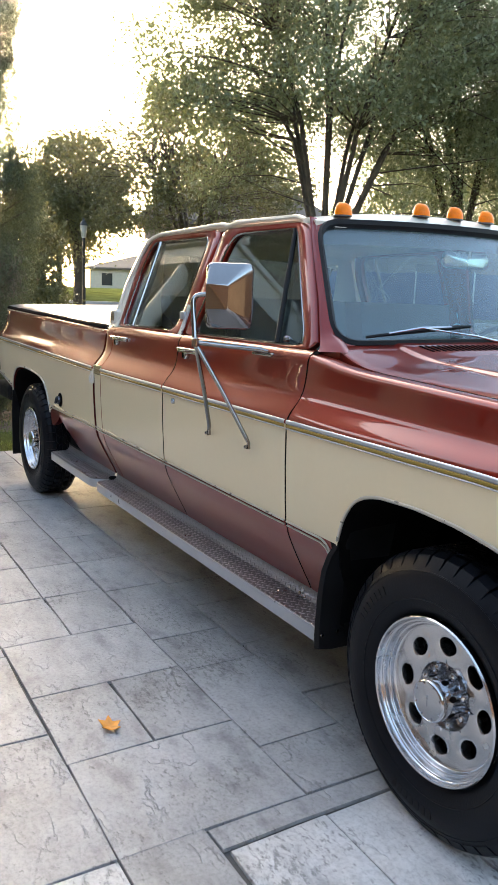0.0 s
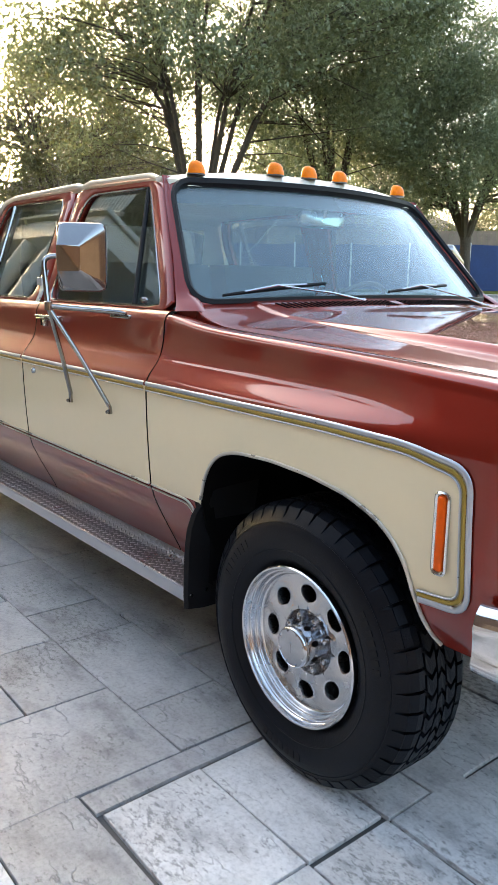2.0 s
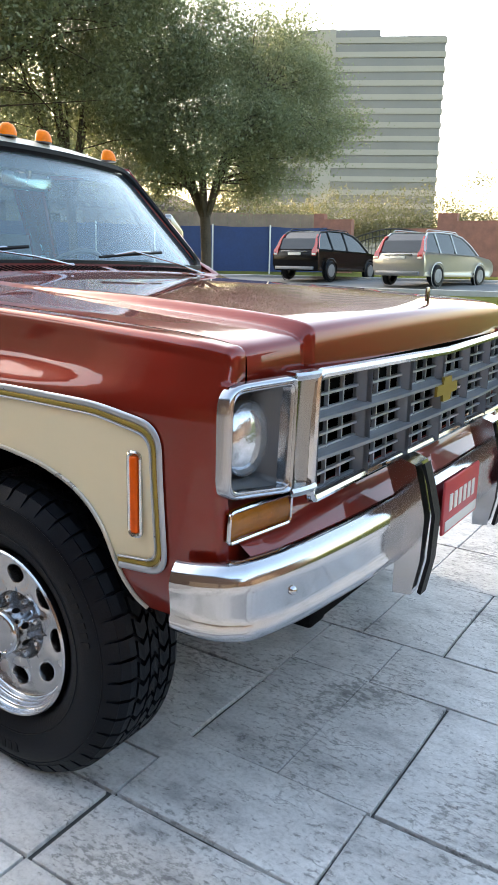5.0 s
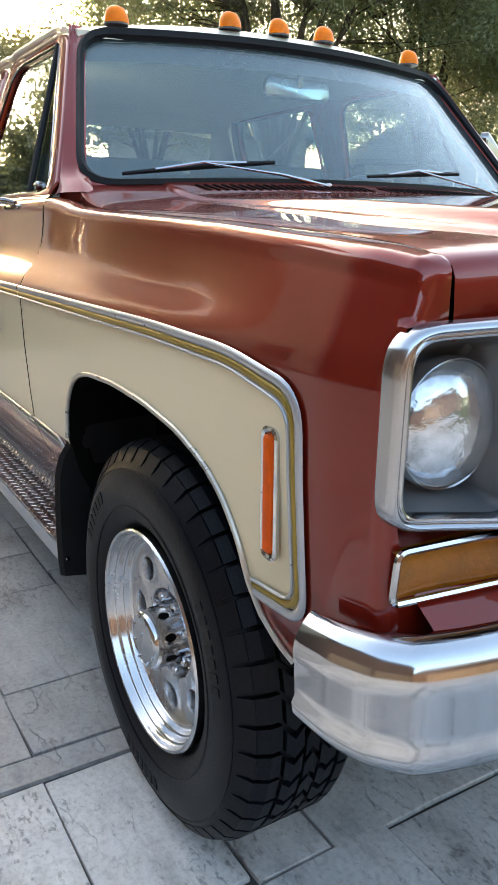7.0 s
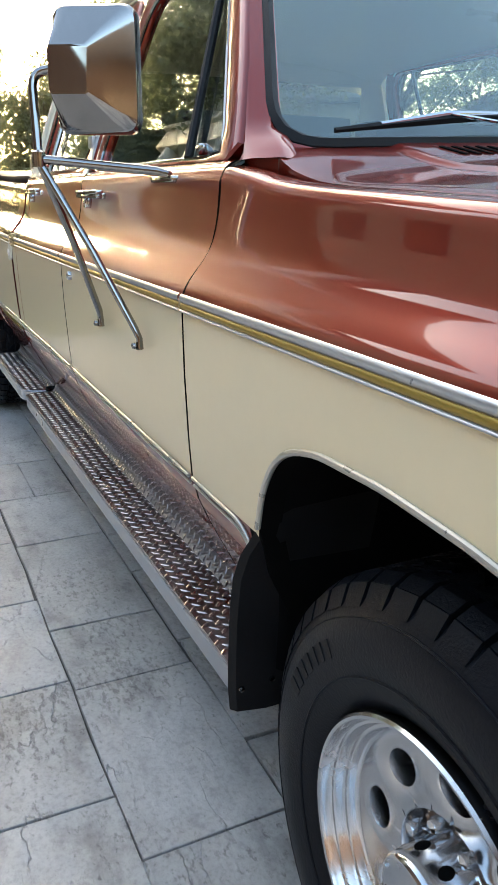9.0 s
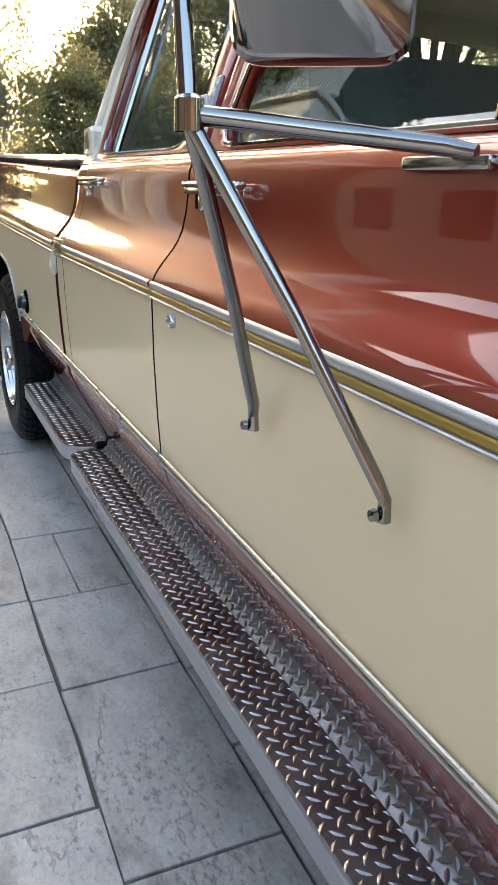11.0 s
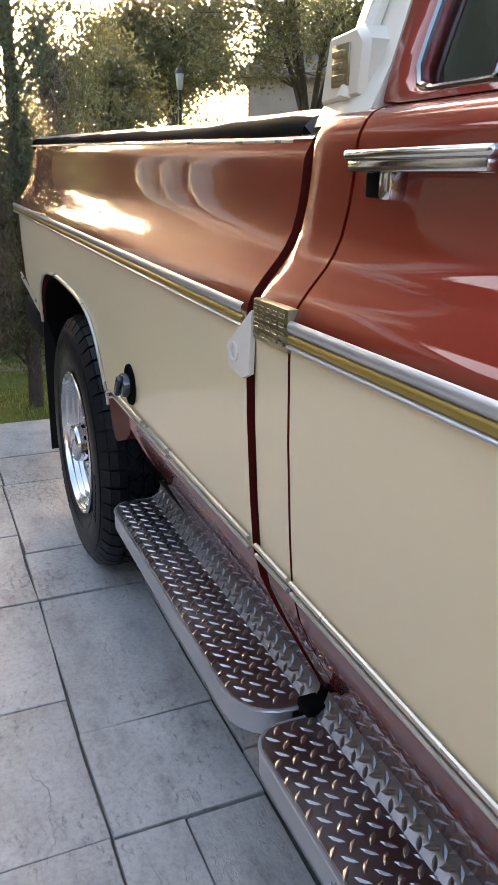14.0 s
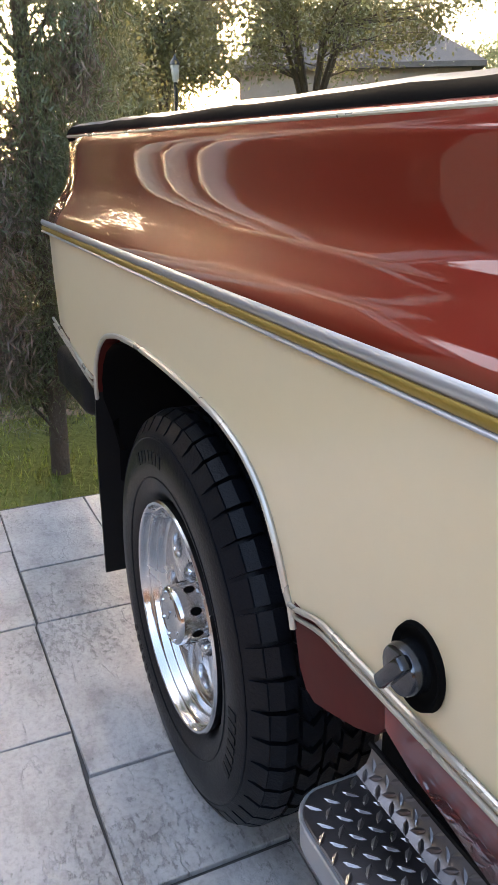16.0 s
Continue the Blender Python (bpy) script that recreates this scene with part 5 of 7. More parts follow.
# --- towing mirrors ---
def mirror_parts():
    H = Vector((-1.085, -1.045, 1.450))
    d = Vector((0.09, 0.144, 0)).normalized()
    nrm = Vector((0.144, -0.09, 0)).normalized()

    def P(u, v, w):
        return H + d * u + Vector((0, 0, v)) + nrm * w

    def ring(s, w, rad=0.030):
        pts = round_poly([(-0.085 * s, -0.118 * s), (0.085 * s, -0.118 * s), (0.085 * s, 0.118 * s), (-0.085 * s, 0.118 * s)], rad, 6)
        return [P(p[0], p[1], w) for p in pts]

    def head(bm):
        core = [P(p[0], p[1], 0.052) for p in round_poly([(-0.080, -0.048), (0.000, -0.048), (0.000, 0.039), (-0.080, 0.039)], 0.008, 6)]
        loft(bm, [ring(0.97, -0.028), ring(1.0, -0.026), ring(1.0, -0.004), ring(0.965, 0.004), ring(0.93, 0.006), core], True, True)

    def glassface(bm):
        loft(bm, [ring(0.93, -0.0275), ring(0.93, -0.0300)], True, True)
    J = Vector((-1.108, -1.165, 1.283))
    B = Vector((-1.150, -1.160, 1.450))

    def post(bm):
        tube(bm, arc([J + Vector((-0.002, 0, -0.01)), B, P(-0.05, 0.005, 0.0)], 0.035, 6), 0.0095, 10)

    def arm(bm):
        tube(bm, [J, Vector((-1.02, -0.945, 1.262)), Vector((-0.99, -0.928, 1.256))], [0.0095, 0.010, 0.007], 10)
        box(bm, (-1.10, -0.935, 1.240), (-0.965, -0.905, 1.254), 0.004)
        lathe(bm, [(1.268, 0.014), (1.296, 0.014), (1.300, 0.008)], 12, "z", (J.x, J.y, 0))

    def brace(f):
        def b(bm):
            e = Vector(f)
            tube(bm, [J + Vector((0, 0, -0.004)), J.lerp(e, 0.5), J.lerp(e, 0.93) + Vector((0, -0.006, 0)), e + Vector((0, -0.012, 0.006)), e + Vector((0, -0.012, -0.016))], [0.0085, 0.0085, 0.0085, 0.0075, 0.009], 10, flat=0.9)
            lathe(bm, [(-1.030, 0.001), (-1.028, 0.006), (-1.022, 0.007)], 10, "y", (e.x, 0, e.z - 0.008))
        return b
    m = both("towing_mirror", head, STEEL, truck, "polished stainless towing mirror", 31)
    both("mirror_glass", glassface, MIRRORM, m)
    both("mirror_post", post, STEEL, m)
    both("mirror_arm", arm, STEEL, m)
    both("mirror_brace", brace((-0.968, -1.000, 0.925)), STEEL, m)
    both("mirror_brace", brace((-1.282, -1.000, 0.925)), STEEL, m)


mirror_parts()


def pillar_hinge(bm):
    rows = []
    for z in steps(1.272, 1.41, 4):
        x = -1.818 - 0.012 * (z - 1.27) / 0.14
        y = sill(z)
        rows.append([(x - 0.016, -y - 0.002, z), (x - 0.016, -y - 0.008, z), (x + 0.016, -y - 0.008, z), (x + 0.016, -y - 0.002, z)])
    loft(bm, rows, True, True)
    box(bm, (-1.882, -0.871, 1.343), (-1.830, -0.862, 1.378), 0.003)
    for z in (1.285, 1.305, 1.375, 1.395):
        lathe(bm, [(-sill(z) - 0.012, 0.001), (-sill(z) - 0.011, 0.005), (-sill(z) - 0.007, 0.0055)], 10, "y", (-1.823, 0, z))


both("hinge_plate", pillar_hinge, SILVER, truck, "grey metal hinge plate with rivets")


# --- front end ---
def bumper(bm):
    prof = [(-0.030, 0.592), (0.000, 0.588), (0.016, 0.594), (0.024, 0.606), (0.027, 0.622), (0.022, 0.632), (0.023, 0.650), (0.024, 0.675), (0.026, 0.700), (0.027, 0.714), (0.024, 0.728), (0.017, 0.742), (0.006, 0.753), (-0.008, 0.759), (-0.020, 0.758), (-0.032, 0.738)]
    path = [(0.600, -1.016, 0.35), (0.645, -1.012, 0.6), (0.690, -0.998, 0.8), (0.728, -0.965, 1), (0.748, -0.90, 1), (0.765, -0.80, 1), (0.785, -0.6, 1), (0.800, -0.3, 1), (0.804, 0, 1)]
    path = [tuple(p) for p in arc(path, 0.06, 5)]
    path = path + [(x, -y, k) for x, y, k in path[-2::-1]]
    rings = []
    for i, (x, y, k) in enumerate(path):
        a, b = path[max(0, i - 1)], path[min(len(path) - 1, i + 1)]
        d = Vector((b[0] - a[0], b[1] - a[1], 0)).normalized()
        n = Vector((d.y, -d.x, 0))
        rings.append([Vector((x, y, 0)) + n * (o if o > 0 else o * k) + Vector((0, 0, z - 0.02 * (1 - k) * (1 if z > 0.69 else -0.4))) for o, z in prof])
    loft(bm, rings, closed=False)
    r = bmesh.ops.extrude_edge_only(bm, edges=[e for e in bm.edges if len(e.link_faces) == 1])
    for v in (g for g in r["geom"] if isinstance(g, bmesh.types.BMVert)):
        v.co.x -= 0.012
    bmesh.ops.recalc_face_normals(bm, faces=bm.faces)


bm = bmesh.new()
bumper(bm)
bump = part("front_bumper", bm, CHROME, truck, "curved chrome front bumper", 60)
for y in (-0.872, 0.872):
    bm = bmesh.new()
    lathe(bm, [(0.8095, 0.0005), (0.808, 0.006), (0.803, 0.010), (0.790, 0.0105)], 16, "x", (-0.022, y, 0.678))
    part("bumper_bolt", bm, CHROME, bump)


def guard(y):
    bm = bmesh.new()
    prof = [(0.76, 0.845), (0.80, 0.862), (0.838, 0.850), (0.852, 0.80), (0.872, 0.72), (0.868, 0.60), (0.850, 0.505), (0.80, 0.50), (0.80, 0.60), (0.79, 0.76)]
    loft(bm, [[(a, y - 0.045, b) for a, b in prof], [(a, y - 0.038, b) for a, b in prof], [(a, y + 0.038, b) for a, b in prof], [(a, y + 0.045, b) for a, b in prof]], True, True)
    g = part("bumper_guard", bm, CHROME, bump, "chrome bumper guard")
    bm = bmesh.new()
    strip = [(0.842, 0.852), (0.858, 0.80), (0.879, 0.72), (0.875, 0.60), (0.856, 0.50), (0.846, 0.505), (0.865, 0.60), (0.869, 0.72), (0.850, 0.80), (0.834, 0.845)]
    loft(bm, [[(a + 0.012, y - 0.020, b) for a, b in strip], [(a + 0.012, y + 0.020, b) for a, b in strip]], True, True)
    part("guard_pad", bm, RUBBER, g, "black rubber guard strip")


guard(-0.335)
guard(0.335)

bm = bmesh.new()
box(bm, (0.838, -0.155, 0.595), (0.848, 0.155, 0.755), 0.006)
plate = part("licence_plate", bm, PLATE_RED, truck, "red framed plate with plain bars")
bm = bmesh.new()
box(bm, (0.847, -0.14, 0.605), (0.850, 0.14, 0.635), 0.001)
for k in range(6):
    box(bm, (0.847, -0.115 + k * 0.04, 0.660), (0.850, -0.09 + k * 0.04, 0.71), 0.001)
part("plate_bars", bm, WHITEM, plate)

# lower valance behind the bumper, and the sill under the grille
bm = bmesh.new()
rows = []
for y in steps(-0.93, 0.93, 32):
    bow = 0.03 * (1 - (y / 0.93) ** 2)
    zt = 0.865 if abs(y) > 0.745 else 0.822
    rows.append([(0.655 + bow, y, zt), (0.672 + bow, y, 0.790), (0.684 + bow, y, 0.774), (0.735 + bow, y, 0.738), (0.730 + bow, y, 0.70)])
loft(bm, rows, closed=False)
part("front_valance", bm, RED, truck, "burgundy front valance panel")


def bezel(bm):
    # bright frame with its inner corner drawn down to the grille
    out = round_poly([(-0.990, 0.874), (-0.988, 1.102), (-0.818, 1.113), (-0.826, 0.868)], [0.045, 0.05, 0.012, 0.014])
    inn = round_poly([(-0.970, 0.893), (-0.965, 1.084), (-0.829, 1.094), (-0.837, 0.886)], [0.026, 0.028, 0.014, 0.014])
    o, i = ring_match(out, inn, 160)

    def X(p):
        return 0.684 + 0.068 * smoothstep(-1.0, -0.755, p[0])
    def band(f, d):
        return [(X((p[0] * (1 - f) + q[0] * f, 0)) + d, p[0] * (1 - f) + q[0] * f, p[1] * (1 - f) + q[1] * f) for p, q in zip(o, i)]
    rings = [band(0, -0.02), band(0, -0.004), band(0.08, 0.002), band(0.22, 0.006), band(0.38, 0.007), band(0.52, 0.005), band(0.60, 0.002), band(0.66, 0.002), band(0.76, 0.004), band(0.88, 0.003), band(0.97, -0.003), band(1.0, -0.010), band(1.0, -0.045)]
    loft(bm, rings, True)


def bezel_well(bm):
    inn = round_poly([(-0.971, 0.892), (-0.966, 1.085), (-0.828, 1.095), (-0.836, 0.885)], [0.026, 0.028, 0.014, 0.014])
    c = (-0.888, 0.985)
    circ = []
    for p in inn:
        a = math.atan2(p[1] - c[1], p[0] - c[0])
        circ.append((c[0] + 0.083 * math.cos(a), c[1] + 0.083 * math.sin(a)))
    loft(bm, [[(0.672 + 0.055 * smoothstep(-0.98, -0.80, p[0]), p[0], p[1]) for p in inn], [(0.648, p[0] * 0.35 + q[0] * 0.65, p[1] * 0.35 + q[1] * 0.65) for p, q in zip(inn, circ)], [(0.642, q[0], q[1]) for q in circ], [(0.634, c[0] + (q[0] - c[0]) * 0.5, c[1] + (q[1] - c[1]) * 0.5) for q in circ]], True)


def bezel_panel(bm):
    rows = []
    for k in steps(0, 1, 6):
        y = -0.822 + 0.072 * k
        x = 0.684 + 0.068 * smoothstep(-1.0, -0.755, y) - 0.018 * math.sin(math.pi * k) - 0.002
        rows.append([(x, y, 0.866 - 0.006 * k), (x - 0.002, y, 0.99), (x, y, 1.112 + 0.003 * k)])
    loft(bm, rows, closed=False)
    rows = [[(0.684 + 0.068 * smoothstep(-1.0, -0.755, y) + d, y, z + 0.014 * (y + 0.82) / 0.07 * q) for d, z, q in ((-0.02, 1.120, 0), (0.004, 1.118, 0), (0.008, 1.112, 0), (0.004, 1.102, 0), (-0.01, 1.100, 0))] for y in steps(-0.826, -0.748, 4)]
    loft(bm, rows, closed=False, mat=1)
    rows = [[(0.684 + 0.068 * smoothstep(-1.0, -0.755, y) + d, y, z) for d, z in ((-0.02, 0.878), (0.004, 0.876), (0.008, 0.868), (0.004, 0.858), (-0.01, 0.855))] for y in steps(-0.826, -0.748, 4)]
    loft(bm, rows, closed=False, mat=1)


bez = both("headlamp_bezel", bezel, SATIN, truck, "chrome headlamp bezel")
both("bezel_panel", bezel_panel, [STEEL, SATIN], bez, "polished panel beside the grille")
both("bezel_recess", bezel_well, GREYPL, bez, "grey recess round the headlamp")


def headlamp(bm):
    c = (0, -0.888, 0.985)
    prof = [(0.650, 0.0790), (0.668, 0.0790), (0.672, 0.077), (0.671, 0.075)]
    lathe(bm, prof, 40, "x", c)


def headglass(bm):
    c = (0, -0.888, 0.985)
    lathe(bm, [(0.668, 0.0760), (0.676, 0.071), (0.685, 0.058), (0.691, 0.035), (0.693, 0.012), (0.693, 0.0005)], 40, "x", c)


hl = both("headlamp", headlamp, CHROME, bez, "round headlamp ring")
both("headlamp_lens", headglass, LAMPGLASS, truck, "round fluted glass headlamp lens", 60)


def turn_frame(bm):
    ring = arc([(0, -0.86, 0.850), (0, -0.968, 0.849), (0, -0.974, 0.786), (0, -0.775, 0.786), (0, -0.772, 0.850), (0, -0.859, 0.850)], 0.012, 4)
    tube(bm, [(0.686 + 0.03 * smoothstep(-0.97, -0.70, p.y), p.y, p.z) for p in ring], 0.0045, 6)


def turn_lens(bm):
    rows = []
    for y in steps(-0.968, -0.778, 8):
        x = 0.680 + 0.03 * smoothstep(-0.97, -0.70, y)
        z0, z1 = 0.789, 0.847
        rows.append([(x - 0.02, y, z0), (x, y, z0), (x + 0.009, y, (z0 + z1) / 2), (x, y, z1), (x - 0.02, y, z1)])
    loft(bm, rows, closed=False)


ts = both("turn_signal", turn_lens, AMBER_DARK, truck, "dark amber turn signal")
both("signal_rim", turn_frame, CHROME, ts, "chrome turn signal frame")

# grille: three rows of cells, each cell with a small dark lattice
bm = bmesh.new()
ring = arc([(0, 0, 1.098), (0, -0.742, 1.108), (0, -0.752, 0.836), (0, 0.752, 0.836), (0, 0.742, 1.108), (0, 0.001, 1.098)], 0.02, 5)
tube(bm, [(0.744 + 0.025 * (1 - (p.y / 0.74) ** 2), p.y, p.z) for p in ring], 0.012, 8)
grille = part("grille", bm, CHROME, truck, "chrome framed silver grille")
bm = bmesh.new()


def gx(y):
    return 0.738 + 0.025 * (1 - (y / 0.74) ** 2)


ROWS_Z = [(1.0125, 1.095), (0.9255, 1.0025), (0.834, 0.9155)]
for z in (1.0075, 0.9205):
    rows = [[(gx(y), y, z - 0.006), (gx(y) + 0.010, y, z - 0.004), (gx(y) + 0.010, y, z + 0.004), (gx(y), y, z + 0.006), (gx(y) - 0.05, y, z + 0.004), (gx(y) - 0.05, y, z - 0.004)] for y in steps(-0.73, 0.73, 16)]
    loft(bm, rows, True, True)
part("grille_bar", bm, ARGENT, grille, "silver horizontal grille bars")
NC = 6
for c in range(NC):
    y0, y1 = -0.728 + c * 1.456 / NC, -0.728 + (c + 1) * 1.456 / NC
    for z0, z1 in ROWS_Z:
        bm = bmesh.new()
        x = gx((y0 + y1) / 2)
        a, b = y0 + 0.009, y1 - 0.009
        o = [(y0 + 0.003, z0), (y1 - 0.003, z0), (y1 - 0.003, z1), (y0 + 0.003, z1)]
        i = [(a, z0 + 0.005), (b, z0 + 0.005), (b, z1 - 0.005), (a, z1 - 0.005)]
        loft(bm, [[(x, p[0], p[1]) for p in o], [(x - 0.003, p[0], p[1]) for p in o], [(x - 0.026, p[0], p[1]) for p in i], [(x - 0.034, p[0], p[1]) for p in i]], True)
        for k in (1, 2):
            yy = a + (b - a) * k / 3
            box(bm, (x - 0.032, yy - 0.0028, z0 + 0.004), (x - 0.022, yy + 0.0028, z1 - 0.004), mat=1)
        zz = (z0 + z1) / 2
        box(bm, (x - 0.032, a - 0.002, zz - 0.0028), (x - 0.020, b + 0.002, zz + 0.0028), mat=1)
        for zz in (z0 + 0.008, z1 - 0.008):
            box(bm, (x - 0.032, a - 0.002, zz - 0.0022), (x - 0.022, b + 0.002, zz + 0.0022), mat=1)
        part("grille_cell", bm, [ARGENT, SILVER], grille, smooth=0)
bm = bmesh.new()
box(bm, (0.640, -0.73, 0.79), (0.660, 0.73, 1.12))
part("radiator_screen", bm, GAP, grille)
bm = bmesh.new()
em = [(-0.085, 0.975), (-0.035, 0.975), (-0.03, 0.955), (0.03, 0.955), (0.035, 0.975), (0.085, 0.975), (0.085, 1.005), (0.035, 1.005), (0.03, 1.025), (-0.03, 1.025), (-0.035, 1.005), (-0.085, 1.005)]
loft(bm, [[(0.770, a, b) for a, b in em], [(0.778, a, b) for a, b in em]], True, True)
part("emblem", bm, GOLD, grille, "plain gold emblem shape")

# small hood ornament post
bm = bmesh.new()
tube(bm, [(0.70, 0.0, 1.205), (0.70, 0.0, 1.262)], [0.004, 0.003], 8)
box(bm, (0.694, -0.012, 1.235), (0.700, 0.012, 1.275), 0.002)
part("hood_ornament", bm, STEEL, truck, "small upright steel hood ornament")


# --- interior ---
def bench(x, name):
    bm = bmesh.new()
    box(bm, (x - 0.10, -0.68, 0.62), (x + 0.42, 0.68, 0.98), 0.06, 3)
    for y0, y1 in ((-0.68, -0.02), (0.02, 0.68)):
        rows = []
        for k in steps(0, 1, 5):
            z, xx = 0.95 + 0.50 * k, x - 0.06 - 0.10 * k
            rows.append([(xx - 0.07, y0 + 0.03, z), (xx + 0.06, y0 + 0.03, z), (xx + 0.09, y0 + 0.10, z), (xx + 0.09, y1 - 0.10, z), (xx + 0.06, y1 - 0.03, z), (xx - 0.07, y1 - 0.03, z)])
        loft(bm, rows, True, True)
    part(name, bm, SEATM, truck, "grey cloth bench seat")


bench(-1.62, "front_seat")
bench(-2.38, "rear_seat")
bm = bmesh.new()
box(bm, (-1.00, -0.78, 0.98), (-0.70, 0.78, 1.27), 0.05, 3)
part("dashboard", bm, DASH, truck, "dark vinyl dashboard")
bm = bmesh.new()
c = Vector((-1.17, 0.38, 1.22))
ax = Vector((-0.75, 0, 0.66)).normalized()
u, w = Vector((0, 1, 0)), ax.cross(Vector((0, 1, 0)))
tube(bm, [c + (u * math.cos(2 * math.pi * k / 32) + w * math.sin(2 * math.pi * k / 32)) * 0.20 for k in range(33)], 0.012, 8, caps=False)
tube(bm, [c - u * 0.19, c, c + u * 0.19], 0.012, 6)
tube(bm, [c, c - ax * 0.30], 0.025, 8)
part("steering_wheel", bm, DASH, truck, "dark two-spoke steering wheel")
bm = bmesh.new()
ring_ = round_poly([(-0.13, -0.036), (0.13, -0.036), (0.13, 0.036), (-0.13, 0.036)], 0.032, 6)
loft(bm, [[(-1.020, 0.03 + p * k, 1.632 + q * k) for p, q in ring_] for k in (0.96,)] + [[(-1.012, 0.03 + p, 1.632 + q) for p, q in ring_], [(-1.000, 0.03 + p * 0.97, 1.632 + q * 0.95) for p, q in ring_], [(-0.990, 0.03 + p * 0.80, 1.632 + q * 0.70) for p, q in ring_]], True, True)
tube(bm, [(-0.998, 0.03, 1.64), (-0.985, 0.03, 1.69), (-1.03, 0.03, 1.73)], [0.014, 0.010, 0.009], 8)
part("rear_view_mirror", bm, ALLOY, truck, "pale rear view mirror")
bm = bmesh.new()
box(bm, (-0.86, -0.62, 1.268), (-0.74, -0.38, 1.290), 0.006)
part("dash_papers", bm, WHITEM, truck, "pale folder on the dashboard")


def inner_trim(bm):
    rows = []
    for z in (0.62, 0.9, 1.26):
        rows.append([(-2.69, -0.80, z), (-0.75, -0.80, z)])
    loft(bm, rows, closed=False)


both("door_lining", inner_trim, DASH, truck)
bm = bmesh.new()
rows = []
for z, x in ((1.27, -2.72), (1.42, -2.71), (1.68, -2.67), (1.76, -2.65)):
    rows.append([(x, y, z) for y in (-sill(z) + 0.03, -0.60, 0.60, sill(z) - 0.03)])
vs = loft(bm, rows, closed=False)
mid = [f for f in bm.faces if abs(f.calc_center_median().y) < 0.3 and 1.42 < f.calc_center_median().z < 1.68]
bmesh.ops.delete(bm, geom=mid, context="FACES")
part("cab_rear_upper", bm, ROOFC, truck, "cream cab rear panel with window opening")
bm = bmesh.new()
loft(bm, [[(-2.71, -0.60, 1.42), (-2.71, 0.60, 1.42)], [(-2.67, -0.60, 1.68), (-2.67, 0.60, 1.68)]], closed=False)
part("rear_window", bm, SIDEGLASS, truck, "tinted cab rear window", 0).visible_shadow = False


# ---------------- the ground ----------------
def rise(x, y):
    """The land climbs gently away from the drive."""
    r = math.hypot(x + 0.0, y + 1.0)
    return 0.040 * max(0.0, min(r, 62.0) - 8.0)


GRASS = surface("lawn grass", (0.100, 0.112, 0.036), 0.9, vary=0.45, scale=0.8, fine=25, bump=0.03, bump_scale=30, world=True, spec=0.0)
ASPHALT = surface("pale street asphalt", (0.20, 0.20, 0.195), 0.85, vary=0.15, scale=0.6, fine=60, bump=0.003, bump_scale=90, world=True, spec=0.0)
JOINT = surface("dark joint mortar", (0.065, 0.064, 0.062), 0.85, vary=0.3, scale=3, fine=80, world=True)
SLAB = slab_mat("stamped concrete", (0.365, 0.36, 0.357), (0.17, 0.167, 0.165), 0.18, 0.28)
SLAB_F = slab_mat("rougher stamped concrete", (0.375, 0.37, 0.366), (0.13, 0.128, 0.126), 0.75, 0.42)
SLAB_L = slab_mat("paler stamped concrete", (0.57, 0.56, 0.548), (0.12, 0.118, 0.116), 1.3, 0.35)
KERB = surface("kerb concrete", (0.34, 0.335, 0.32), 0.85, vary=0.15, world=True)
BARK = surface("tree bark", (0.075, 0.058, 0.045), 0.9, vary=0.35, scale=5, fine=40, bump=0.02, bump_scale=25)
LEAF = leaf_mat("oak leaves", (0.062, 0.080, 0.043), (0.205, 0.230, 0.135), (0.24, 0.27, 0.13), 0.36)
# yellow-green of the backlit far trees, put into the leaf colour
LEAF_Y = leaf_mat("sunlit oak leaves", (0.045, 0.054, 0.026), (0.14, 0.145, 0.07), (0.20, 0.18, 0.075), 0.32)
LEAF_C = leaf_mat("juniper needles", (0.030, 0.044, 0.023), (0.112, 0.132, 0.066), (0.12, 0.13, 0.05), 0.28)
LEAF_D = leaf_mat("dry juniper twigs", (0.06, 0.046, 0.036), (0.20, 0.155, 0.12), (0.12, 0.09, 0.06), 0.2)
BLADE = leaf_mat("grass blades", (0.07, 0.10, 0.018), (0.24, 0.27, 0.07), (0.22, 0.26, 0.05), 0.35)
BRICK = surface("red brown brick", (0.23, 0.10, 0.07), 0.85, vary=0.25, scale=4, fine=30)
DARKBRICK = surface("dark brown brick", (0.085, 0.052, 0.040), 0.9, vary=0.25, scale=4, fine=30)
STUCCO = surface("pale stucco", (0.40, 0.35, 0.275), 0.9, vary=0.08)
TANWALL = surface("tan brick wall", (0.26, 0.20, 0.15), 0.9, vary=0.15, scale=2)
SHINGLE = surface("brown shingles", (0.10, 0.080, 0.066), 0.9, vary=0.25, scale=3, fine=20)
BLUEM = surface("blue screen fabric", (0.014, 0.034, 0.105), 0.7, vary=0.25, scale=0.8, fine=10)
BROWNF = surface("weathered fence wood", (0.20, 0.145, 0.105), 0.9, vary=0.25, scale=2, fine=20)
IRON = surface("black iron", (0.012, 0.012, 0.013), 0.5, vary=0.2)
OFFICE = surface("office concrete", (0.33, 0.295, 0.25), 0.8, vary=0.06, scale=0.05)
OFFICE_G = surface("office window band", (0.17, 0.155, 0.14), 0.35, vary=0.15, scale=0.1)
CARBLACK = surface("black car paint", (0.003, 0.003, 0.004), 0.22, 0.0, 0.0, spec=0.18, vary=0.1)
CARSILVER = surface("silver car paint", (0.30, 0.295, 0.28), 0.32, 0.6, 1.0, vary=0.05)
